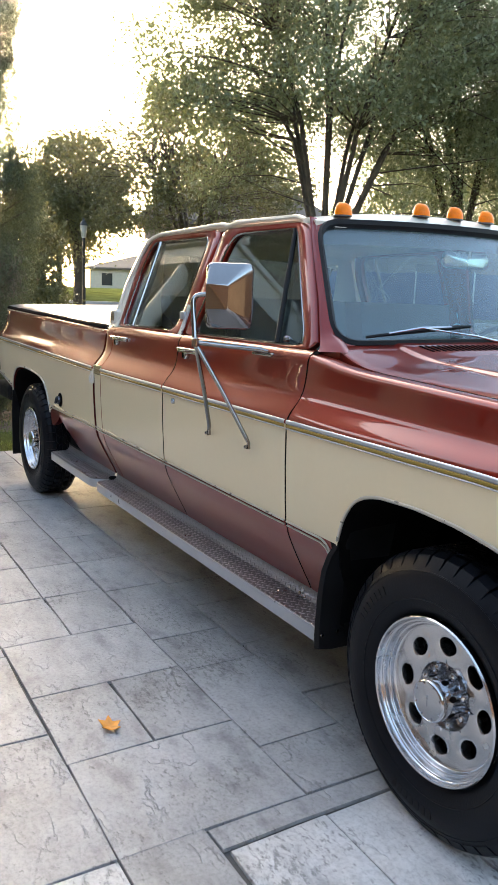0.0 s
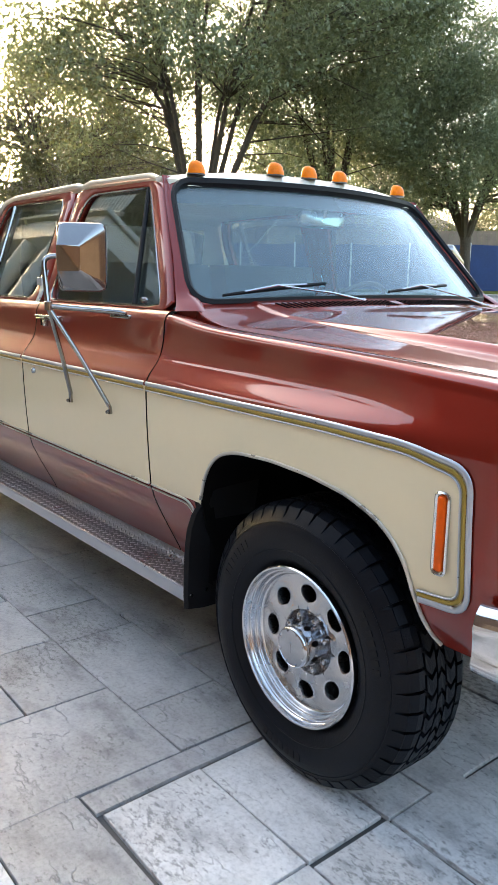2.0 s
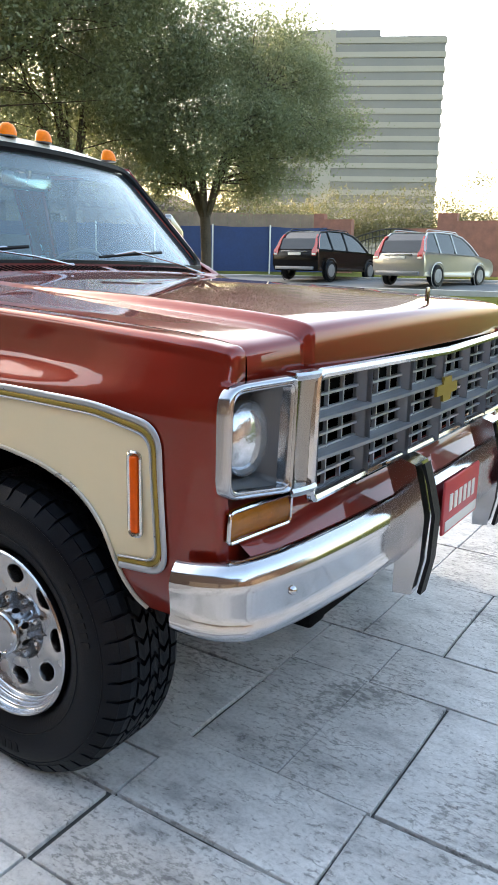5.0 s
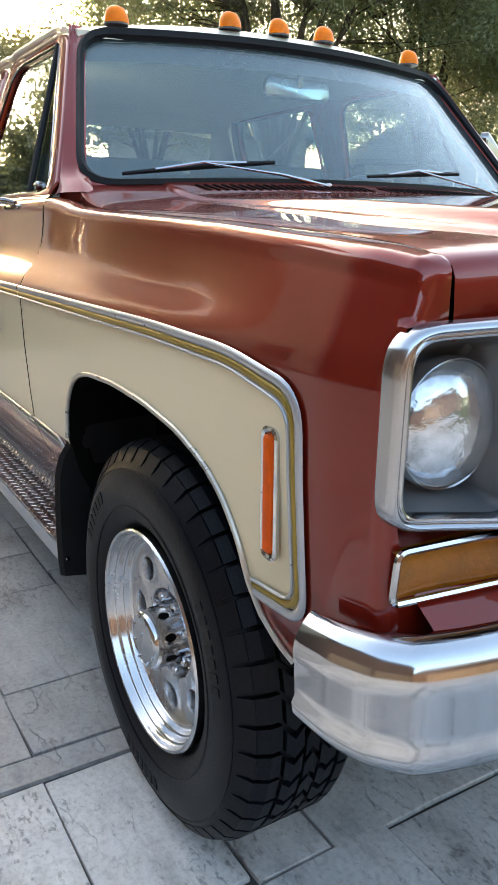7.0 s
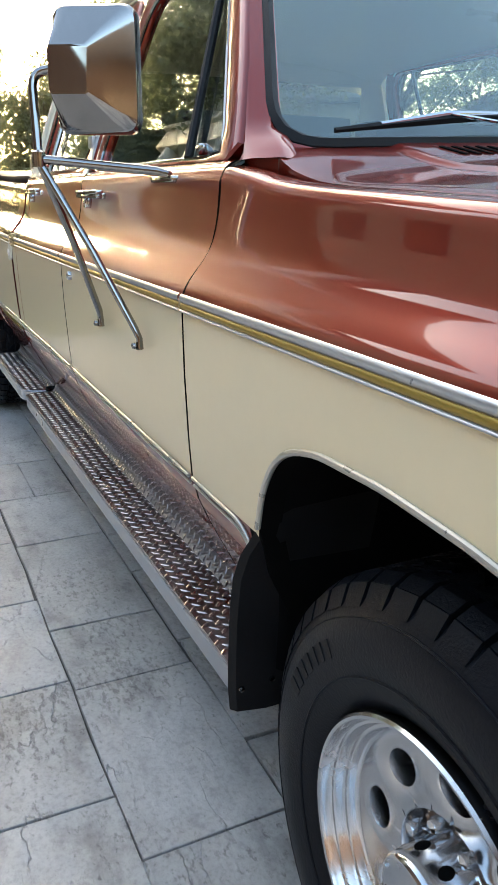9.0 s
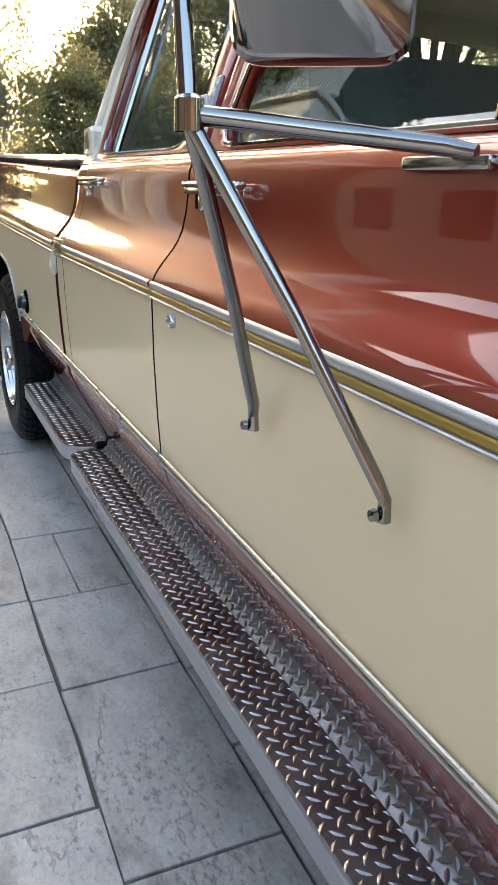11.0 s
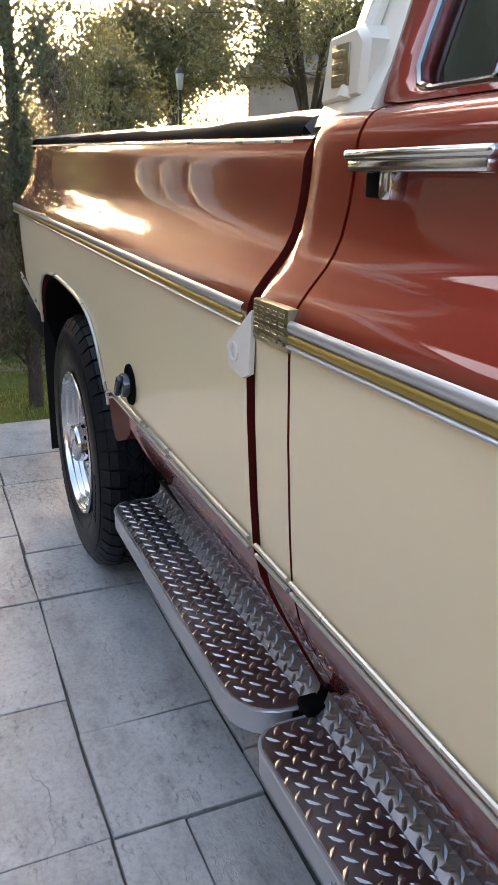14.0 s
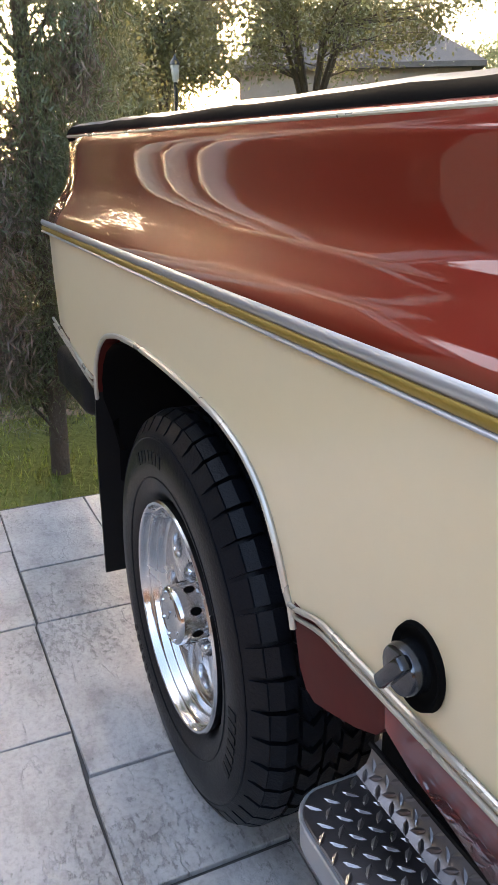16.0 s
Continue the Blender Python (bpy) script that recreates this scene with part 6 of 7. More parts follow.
CARGLASS = surface("dark car glass", (0.02, 0.025, 0.03), 0.05, vary=0.1)
DULLGLASS = surface("curtained window", (0.10, 0.09, 0.08), 0.7, vary=0.2, spec=0.1)
TAILRED = surface("red tail lamp", (0.30, 0.012, 0.008), 0.2, 0, 0.8, vary=0.1)
LANTERN = surface("smoked lantern glass", (0.35, 0.34, 0.31), 0.4, vary=0.05)

bm = bmesh.new()
radii = [0.5, 4, 6, 8, 10, 13, 17, 22, 28, 36, 46, 62, 90, 150, 300, 700, 1800]
rings = []
for r in radii:
    rings.append([(r * math.cos(2 * math.pi * k / 72), -1 + r * math.sin(2 * math.pi * k / 72), rise(r * math.cos(2 * math.pi * k / 72), -1 + r * math.sin(2 * math.pi * k / 72)) - 0.035) for k in range(72)])
loft(bm, rings, True, False)
bm.faces.new([v for v in bm.verts[:72]])
bmesh.ops.recalc_face_normals(bm, faces=bm.faces)
tagged(part("ground", bm, GRASS), "green lawn rising gently to the street", "lawn", kind="structure")


def band(name, r0, r1, a0, a1, lift, mat, label, cat, thick=0.0):
    """A strip along the curve of the street, which swings farther off towards the bright side."""
    bm = bmesh.new()
    rows = []
    for k in range(81):
        a = radians(a0 + (a1 - a0) * k / 80)
        row = []
        for r in (r0, (r0 + r1) / 2, r1):
            r += 7.0 * smoothstep(radians(142), radians(158), a)
            x, y = r * math.cos(a), -1 + r * math.sin(a)
            row.append((x, y, rise(x, y) + lift))
        if thick:
            row = [(row[0][0], row[0][1], row[0][2] - thick)] + row + [(row[2][0], row[2][1], row[2][2] - thick)]
        rows.append(row)
    loft(bm, rows, closed=False)
    bmesh.ops.recalc_face_normals(bm, faces=bm.faces)
    if sum(f.normal.z for f in bm.faces) < 0:
        bmesh.ops.reverse_faces(bm, faces=bm.faces)
    return tagged(part(name, bm, mat), label, cat, kind="structure")


band("road", 22.5, 28.2, 85, 200, 0.03, ASPHALT, "pale grey curved residential street", "street")
band("kerb_inner", 22.25, 22.5, 85, 200, 0.12, KERB, "pale concrete kerb beside the lawn", "kerb", 0.2)
band("kerb_outer", 28.2, 28.45, 85, 200, 0.12, KERB, "pale concrete kerb beside the street", "kerb", 0.2)

# the drive: dark bed with a slab on each field of the pattern
bm = bmesh.new()
box(bm, (-5.75, -7.6, -0.12), (8.0, 2.6, -0.012))
drive = tagged(part("driveway", bm, JOINT), "grey stamped concrete driveway with dark joints", "driveway", kind="structure")


def slab(x0, x1, y0, y1, light=False, rng=random.Random(11)):
    """One field, with its edges a little uneven and its rim rounded off."""
    g = 0.0035
    x0, x1, y0, y1 = x0 + g, x1 - g, y0 + g, y1 - g
    cx, cy = (x0 + x1) / 2, (y0 + y1) / 2
    outline = []
    nx, ny = max(1, round((x1 - x0) / 0.24)), max(1, round((y1 - y0) / 0.24))
    for k in range(nx):
        outline.append((x0 + (x1 - x0) * k / nx, y0))
    for k in range(ny):
        outline.append((x1, y0 + (y1 - y0) * k / ny))
    for k in range(nx):
        outline.append((x1 - (x1 - x0) * k / nx, y1))
    for k in range(ny):
        outline.append((x0, y1 - (y1 - y0) * k / ny))
    outline = [(a - cx + rng.uniform(-0.004, 0.004), b - cy + rng.uniform(-0.004, 0.004)) for a, b in outline]
    dz = rng.uniform(-0.0012, 0.0012)
    bm = bmesh.new()
    vs = loft(bm, [[(a, b, -0.014) for a, b in outline], [(a, b, -0.0015 + dz) for a, b in outline], [(a * (1 - 0.0015 / max(0.1, abs(a))), b * (1 - 0.0015 / max(0.1, abs(b))), dz) for a, b in outline]], True)
    bm.faces.new(vs[-1])
    o = part("slab", bm, SLAB_L if light else SLAB_F if cx > -2.0 else SLAB, drive, smooth=30)
    o.location = (cx, cy, 0)


def slab_row(y0, y1, cuts, light=False):
    for a, b in zip(cuts, cuts[1:]):
        slab(a, b, y0, y1, light)


XN, XF = -5.72, 3.55
# the strip beside the long joint, under the truck's flank
slab_row(-1.17, -0.845, [XN, -5.205, -4.868, -4.228, -3.910, -3.286, -2.968])
slab(-2.968, -2.515, -1.17, -1.02)
slab(-2.968, -2.515, -1.02, -0.845)
slab_row(-1.17, -0.845, [-2.515, -2.055, -1.445, -1.14, -0.56, -0.285])
# outward strips
slab_row(-1.46, -1.17, [XN, -5.36, -4.87, -4.38, -3.91, -3.42, -2.975, -2.53, -2.10, -1.645])
slab(-1.645, -1.19, -1.755, -1.17)
slab(-1.19, -0.745, -1.46, -1.17)
slab(-1.19, -0.745, -1.755, -1.46)
slab(-0.745, -0.285, -1.755, -1.17)
slab_row(-1.755, -1.46, [XN, -5.08, -4.58, -4.11, -3.69, -3.25, -2.81, -2.575, -2.11, -1.645])
rng_s = random.Random(3)


def filler(y0, y1, xa, xb, light=False):
    cuts = [xa]
    while cuts[-1] < xb - 0.75:
        cuts.append(cuts[-1] + rng_s.choice((0.31, 0.46, 0.46, 0.62)))
    cuts.append(xb)
    slab_row(y0, y1, cuts, light)


yy = -1.755
while yy > -7.3:
    h = rng_s.choice((0.31, 0.46, 0.46, 0.62))
    filler(yy - h, yy, XN, -0.285)
    yy -= h
yy = -0.845
while yy < 2.3:
    h = rng_s.choice((0.31, 0.46, 0.46, 0.62))
    filler(yy, yy + h, XN, -0.285)
    yy += h
# border course along the expansion joint
slab(-0.285, -0.195, -1.50, 0.4)
slab(-0.285, -0.195, 0.4, 2.3)
slab_row(-1.755, -1.50, [-0.31, 0.2, 0.68, 1.14, 1.6, 2.1, 2.6, 3.1, XF])
# the paler part in front
for a, b, c, d in ((-0.185, 0.275, -1.49, -1.17), (-0.185, 0.275, -1.17, -0.90), (-0.185, 0.13, -0.90, -0.72), (0.13, 0.29, -0.90, -0.72), (-0.185, 0.305, -0.72, -0.18), (-0.185, 0.31, -0.18, 0.28),
                   (0.29, 0.86, -0.90, -0.595), (0.31, 0.595, -0.595, -0.025), (0.275, 0.74, -1.49, -1.17), (0.285, 0.86, -1.17, -0.90), (0.595, 0.87, -0.595, -0.025), (0.86, 1.32, -0.90, -0.60),
                   (0.87, 1.33, -0.595, -0.025), (0.86, 1.32, -1.17, -0.90), (0.74, 1.32, -1.49, -1.17), (0.31, 0.60, -0.025, 0.28), (0.60, 1.33, -0.025, 0.28)):
    slab(a, b, c, d, True)
yy = -1.49
while yy < 2.2:
    h = rng_s.choice((0.31, 0.46, 0.62))
    filler(yy, yy + h, 1.33, XF, True)
    yy += h
yy = 0.28
while yy < 2.2:
    h = rng_s.choice((0.31, 0.46, 0.62))
    filler(yy, yy + h, -0.185, 1.33, True)
    yy += h
yy = -1.755
while yy > -7.3:
    h = rng_s.choice((0.31, 0.46, 0.62))
    filler(yy - h, yy, -0.285, XF, True)
    yy -= h


# the drive runs on ahead of the truck to the added garage, seen only mirrored in chrome
bm = bmesh.new()
rng_s = random.Random(8)
x = XF
while x < 7.9:
    y = -7.4
    while y < 2.3:
        w, h = 0.62, rng_s.choice((0.46, 0.62, 0.92))
        box(bm, (x + 0.004, y + 0.004, -0.014), (min(x + w, 7.95) - 0.004, min(y + h, 2.35) - 0.004, rng_s.uniform(-0.001, 0.001)))
        y += h
    x += 0.62
tagged(part("outlying_slabs", bm, SLAB_L, drive, "pale stamped concrete fields ahead of the truck", 0), kind="stuff")


# ---------------- trees ----------------
def leaves(name, centres, spread, count, size, mat, parent, seed, label, droop=0.0, slim=0.45):
    """A crown: count leaves about each centre, each a folded leaf of two triangles."""
    rs = np.random.RandomState(seed)
    c = np.repeat(np.array(centres, float), count, axis=0)
    n = len(c)
    off = rs.normal(0, 1, (n, 3))
    off *= (np.array(spread) * rs.uniform(0.55, 1.0, (n, 1)))
    p = c + off
    a = rs.normal(0, 1, (n, 3))
    a[:, 2] -= droop
    a /= np.linalg.norm(a, axis=1)[:, None]
    b = np.cross(a, rs.normal(0, 1, (n, 3)))
    b /= np.linalg.norm(b, axis=1)[:, None] + 1e-9
    s = size * rs.uniform(0.6, 1.3, (n, 1))
    verts = np.stack([p - a * s, p + b * s * slim, p + a * s, p - b * s * slim], axis=1).reshape(-1, 3)
    idx = np.arange(n)[:, None] * 4
    faces = np.concatenate([idx + np.array([[0, 1, 2]]), idx + np.array([[0, 2, 3]])], axis=1).reshape(-1, 3)
    me = bpy.data.meshes.new(name)
    me.from_pydata(verts.tolist(), [], faces.tolist())
    me.materials.append(mat)
    o = new(name, me)
    o.parent = parent
    return tagged(o, label)


def tree(label, base, fork, centre, radii, clumps, per, size, mat, seed, trunk_r=0.16, stems=5, spread=0.42, hollow=0.45, group="", off=(0, 0), bare=(-0.55, 0.3)):
    rng = random.Random(seed)
    z0 = rise(base[0], base[1])
    t = thing("tree", label, "tree", (base[0], base[1], z0 - 0.05), group=group)
    cs = []
    while len(cs) < clumps:
        v = Vector((rng.uniform(-1, 1), rng.uniform(-1, 1), rng.uniform(-1, 1)))
        if hollow < v.length < 1.0 and not (v.z < bare[0] and math.hypot(v.x, v.y) < bare[1]):
            k = 1 + 0.20 * noise.noise(v * 1.7 + Vector((seed, 0, 0)))
            p = Vector((off[0] + v.x * radii[0] * k, off[1] + v.y * radii[1] * k, centre + v.z * radii[2] * k))
            cs.append(p)
    bm = bmesh.new()
    tube(bm, [(0, 0, 0), (0.02, 0.03, fork * 0.5), (0, 0, fork)], [trunk_r * 1.25, trunk_r, trunk_r * 0.95], 10)
    mains = []
    for s in range(stems):
        a = 2 * math.pi * s / stems + rng.uniform(-0.4, 0.4)
        tip = Vector((off[0] * 0.7 + math.cos(a) * radii[0] * 0.55, off[1] * 0.7 + math.sin(a) * radii[1] * 0.55, centre + radii[2] * rng.uniform(0.1, 0.5)))
        bend = Vector((tip.x * 0.38, tip.y * 0.38, fork + (tip.z - fork) * 0.52)) + Vector((rng.uniform(-.2, .2), rng.uniform(-.2, .2), 0))
        pts = [Vector((0, 0, fork - 0.12)), bend * 0.5 + Vector((0, 0, fork * 0.5)), bend, bend.lerp(tip, 0.55) + Vector((rng.uniform(-.2, .2), rng.uniform(-.2, .2), 0)), tip]
        tube(bm, pts, [trunk_r * 0.62, trunk_r * 0.5, trunk_r * 0.38, trunk_r * 0.24, trunk_r * 0.1], 7)
        mains += pts[1:4] + [pts[1].lerp(pts[2], 0.5), pts[2].lerp(pts[3], 0.5)]
    for p in cs:
        m = min(mains, key=lambda q: (q - p).length + (0.6 if q.z > p.z else 0))
        j = m.lerp(p, 0.5) + Vector((rng.uniform(-.25, .25), rng.uniform(-.25, .25), rng.uniform(-.05, .2)))
        tube(bm, [m, j, p], [trunk_r * 0.16, trunk_r * 0.10, trunk_r * 0.03], 4, caps=False)
    part("trunk", bm, BARK, t, "grey brown trunk and limbs")
    leaves("crown", [tuple(p) for p in cs], (spread, spread, spread * 0.75), per, size, mat, t, seed, "dense small-leaved crown")
    return t


LEAF_O = leaf_mat("pale oak leaves", (0.052, 0.068, 0.036), (0.165, 0.185, 0.105), (0.21, 0.23, 0.10), 0.35)
tree("tall spreading live oak with many upright limbs", (-10.9, 6.3), 1.7, 6.0, (4.4, 4.2, 3.9), 400, 430, 0.041, LEAF_O, 21, 0.105, 13, 0.36, 0.25, off=(0.2, 0.4), bare=(-0.42, 0.62))
tree("rounded dark live oak beside the blue fence", (-10.4, 13.9), 2.1, 4.55, (3.6, 3.6, 2.1), 300, 620, 0.038, LEAF, 22, 0.14, 6, 0.36, 0.3)
tree("dark oak standing behind the cab", (-11.5, 10.4), 2.2, 5.6, (2.9, 2.9, 2.7), 165, 420, 0.042, LEAF, 23, 0.10, 8, 0.42, 0.3, bare=(-0.4, 0.6))
tree("spreading oak with dark limbs before the tan house", (-20.6, 8.2), 1.7, 5.0, (3.7, 3.7, 2.3), 190, 180, 0.058, LEAF_Y, 24, 0.13, 8, 0.40, 0.35)
tree("backlit yellow-green oak against the bright sky", (-27.0, 6.6), 2.6, 4.4, (2.3, 2.3, 2.0), 130, 330, 0.062, LEAF_Y, 25, 0.18, 5, 0.45, 0.3)
tree("bushy green shrub tree beyond the bed", (-15.6, 1.75), 0.6, 1.7, (0.85, 0.85, 1.4), 80, 220, 0.05, LEAF_Y, 26, 0.06, 5, 0.26, 0.2)
tree("green tree across the street", (-34.0, 16.5), 2.5, 5.0, (4.0, 4.0, 3.2), 150, 240, 0.082, LEAF, 27, 0.2, 5, 0.6, 0.3)
tree("green tree across the street", (-30.0, 25.0), 2.5, 5.2, (4.2, 4.2, 3.4), 150, 240, 0.082, LEAF, 28, 0.2, 5, 0.6, 0.3)
tree("hazy tree beyond the houses", (-48.0, 12.0), 2.5, 4.5, (4.5, 4.5, 3.6), 130, 110, 0.15, LEAF_Y, 29, 0.2, 5, 0.65, 0.3)


tree("tall dark oak beside the dwelling", (-16.2, -4.6), 4.6, 8.6, (3.2, 2.4, 3.3), 300, 250, 0.090, LEAF, 32, 0.16, 5, 0.42, 0.0)
tree("tall dark oak beside the dwelling", (-19.8, -5.2), 1.6, 5.2, (1.8, 1.7, 4.6), 260, 320, 0.095, LEAF, 31, 0.14, 5, 0.40, 0.0)
# unseen tree added so the paint's low reflections stay dark
tree("broad dark tree added far off to darken low reflections", (-46.0, -9.0), 1.5, 3.2, (4.5, 4.5, 2.8), 120, 150, 0.16, LEAF, 33, 0.2, 5, 0.7, 0.0)


def juniper(base, r, h, seed, label):
    rng = random.Random(seed)
    t = thing("cypress", label, "cypress", (base[0], base[1], rise(*base) - 0.04))
    bm = bmesh.new()
    tube(bm, [(0, 0, 0), (0.02, 0.01, 0.5), (0, 0, h * 0.5), (0, 0, h * 0.95)], [0.042, 0.036, 0.026, 0.006], 10)
    cs = []
    for k in range(int(150 * h / 4)):
        z = 0.42 + (h - 0.5) * rng.random()
        a = rng.uniform(0, 2 * math.pi)
        rr = r * (1 - 0.75 * ((z - 0.6) / h) ** 2) * rng.uniform(0.35, 1.0) * (0.55 + 0.45 * smoothstep(0.6, 1.3, z))
        p = Vector((rr * math.cos(a), rr * math.sin(a), z))
        cs.append(p)
        tube(bm, [(0, 0, z - 0.25), tuple(p)], [0.010, 0.003], 4, caps=False)
    part("trunk", bm, BARK, t, "thin grey trunk")
    fresh = [tuple(p) for i, p in enumerate(cs) if i % 5]
    dry = [tuple(p) for i, p in enumerate(cs) if i % 5 == 0]
    leaves("foliage", fresh, (0.085, 0.085, 0.15), 1800, 0.015, LEAF_C, t, seed, "feathery green needles", -1.0, 0.17)
    leaves("dry_foliage", dry, (0.07, 0.07, 0.15), 1100, 0.026, LEAF_D, t, seed + 1, "brown dry hanging twigs", 1.4, 0.10)
    return t


juniper((-6.11, -0.86), 0.46, 5.8, 41, "narrow green juniper with brown dry twigs")


# grass blades beside the drive
rs = np.random.RandomState(7)
n = 9000
px = rs.uniform(-8.4, -5.76, n)
py = rs.uniform(-3.0, 0.6, n)
keep = np.array([noise.noise(Vector((a * 1.3, b * 1.3, 0))) > -0.25 for a, b in zip(px, py)])
px, py = px[keep], py[keep]
n = len(px)
hgt = rs.uniform(0.02, 0.075, n)
ang = rs.uniform(0, 2 * np.pi, n)
lx, ly = rs.normal(0, 0.018, n), rs.normal(0, 0.018, n)
gz = np.array([rise(a, b) - 0.04 for a, b in zip(px, py)])
v = np.stack([np.stack([px - 0.004 * np.cos(ang), py - 0.004 * np.sin(ang), gz], 1), np.stack([px + 0.004 * np.cos(ang), py + 0.004 * np.sin(ang), gz], 1), np.stack([px + lx, py + ly, gz + hgt], 1)], 1).reshape(-1, 3)
me = bpy.data.meshes.new("grass")
me.from_pydata(v.tolist(), [], (np.arange(n)[:, None] * 3 + np.array([[0, 1, 2]])).tolist())
me.materials.append(BLADE)
tagged(new("grass", me), "uneven green grass beside the drive", "grass", kind="stuff")

# a bare strip of earth with dry brush
EARTH = surface("dry brown earth", (0.16, 0.115, 0.085), 0.95, vary=0.4, scale=2.5, fine=40, bump=0.02, bump_scale=25, world=True, spec=0.0)
TWIG = leaf_mat("dry brown brush", (0.035, 0.026, 0.020), (0.125, 0.092, 0.070), (0.07, 0.05, 0.03), 0.15)
bm = bmesh.new()
grid = []
for x in steps(-8.5, -6.75, 14):
    grid.append([(x, y, rise(x, y) - 0.030 + 0.02 * noise.noise(Vector((x * 2, y * 2, 1))) - 0.05 * smoothstep(-6.95 - 0.12 * math.sin(y * 4), -6.75, x)) for y in steps(-6.0, 4.2, 60)])
loft(bm, grid, closed=False)
tagged(part("garden_bed", bm, EARTH), "bare brown earth strip with dry litter", "soil", kind="structure")
rng = random.Random(71)
# the row runs on unseen behind the bed to block low light
for k in range(9):
    x, y = -7.9 + rng.uniform(-0.25, 0.3), -3.0 + k * 0.78 + rng.uniform(-0.15, 0.15)
    t = thing("brush", "low brown dry brush on bare earth", "shrub", (x, y, rise(x, y) - 0.03), group="dry brush along the garden wall")
    bm = bmesh.new()
    tips = []
    for j in range(34):
        a, r, h = rng.uniform(0, 2 * math.pi), rng.uniform(0.05, 0.42), rng.uniform(0.30, 0.92)
        tip = Vector((r * math.cos(a), r * math.sin(a) * 1.1, h))
        tube(bm, [(0.25 * tip.x, 0.25 * tip.y, 0), (0.6 * tip.x, 0.6 * tip.y, h * 0.55), tuple(tip)], [0.009, 0.006, 0.002], 4, caps=False)
        tips += [tuple(tip), tuple(tip * 0.7)]
    part("stems", bm, BARK, t, "thin brown stems")
    leaves("foliage", tips, (0.09, 0.09, 0.10), 110, 0.020, TWIG, t, 80 + k, "", 0.4, 0.22)

# brick garden wall behind the junipers
bm = bmesh.new()
box(bm, (-8.75, -6.5, -0.1), (-8.55, -0.2, 1.05), 0.01)
for k in range(14):
    box(bm, (-8.552, -6.5, 0.02 + k * 0.075), (-8.543, -0.2, 0.082 + k * 0.075), 0.003, 1)
tagged(part("garden_wall", bm, BRICK), "low brown brick garden wall in shade", "wall", kind="structure")

# fallen leaf
bm = bmesh.new()
rng = random.Random(2)
pts = [(0.0, 0.0)] + [((0.045 if k % 2 else 0.028) * math.cos(2 * math.pi * k / 11) * 1.2, (0.040 if k % 2 else 0.022) * math.sin(2 * math.pi * k / 11)) for k in range(11)]
vs = [bm.verts.new((a, b, 0.006 + 0.012 * noise.noise(Vector((a * 40, b * 40, 3))) + 0.010 * (a * a + b * b) / 0.002)) for a, b in pts]
for k in range(11):
    bm.faces.new((vs[0], vs[1 + k], vs[1 + (k + 1) % 11]))
r = bmesh.ops.extrude_face_region(bm, geom=bm.faces[:])
for q in (g for g in r["geom"] if isinstance(g, bmesh.types.BMVert)):
    q.co.z += 0.0015
bmesh.ops.recalc_face_normals(bm, faces=bm.faces)
leaf = part("fallen_leaf", bm, surface("orange dry leaf", (0.62, 0.24, 0.02), 0.6, vary=0.3, scale=40))
leaf.location = (-0.88, -1.565, 0.003)
tagged(leaf, "dry orange fallen leaf lying on the driveway", "leaf")


# ---------------- lamp post, fences, houses, cars ----------------
lx, ly = -19.55, 4.41
lp = thing("street_lamp", "black post lamp with a smoked lantern by the street", "street lamp", (lx, ly, rise(lx, ly) - 0.05))
bm = bmesh.new()
tube(bm, [(0, 0, 0), (0, 0, 0.5), (0, 0, 2.55)], [0.075, 0.048, 0.040], 12)
lathe(bm, [(0.0, 0.14), (0.12, 0.14), (0.3, 0.08), (0.5, 0.06)], 12, "z")
part("post", bm, IRON, lp)
bm = bmesh.new()
lathe(bm, [(2.55, 0.05), (2.60, 0.07), (2.86, 0.10), (2.88, 0.09)], 8, "z", caps=True)
part("lantern", bm, LANTERN, lp, "smoked lantern glass")
bm = bmesh.new()
lathe(bm, [(2.88, 0.12), (2.96, 0.08), (3.02, 0.03), (3.08, 0.012)], 8, "z", caps=True)
part("cap", bm, IRON, lp)


def polar(az, d, eye=(1.46, -2.24)):
    return eye[0] + d * math.cos(radians(az)), eye[1] + d * math.sin(radians(az))


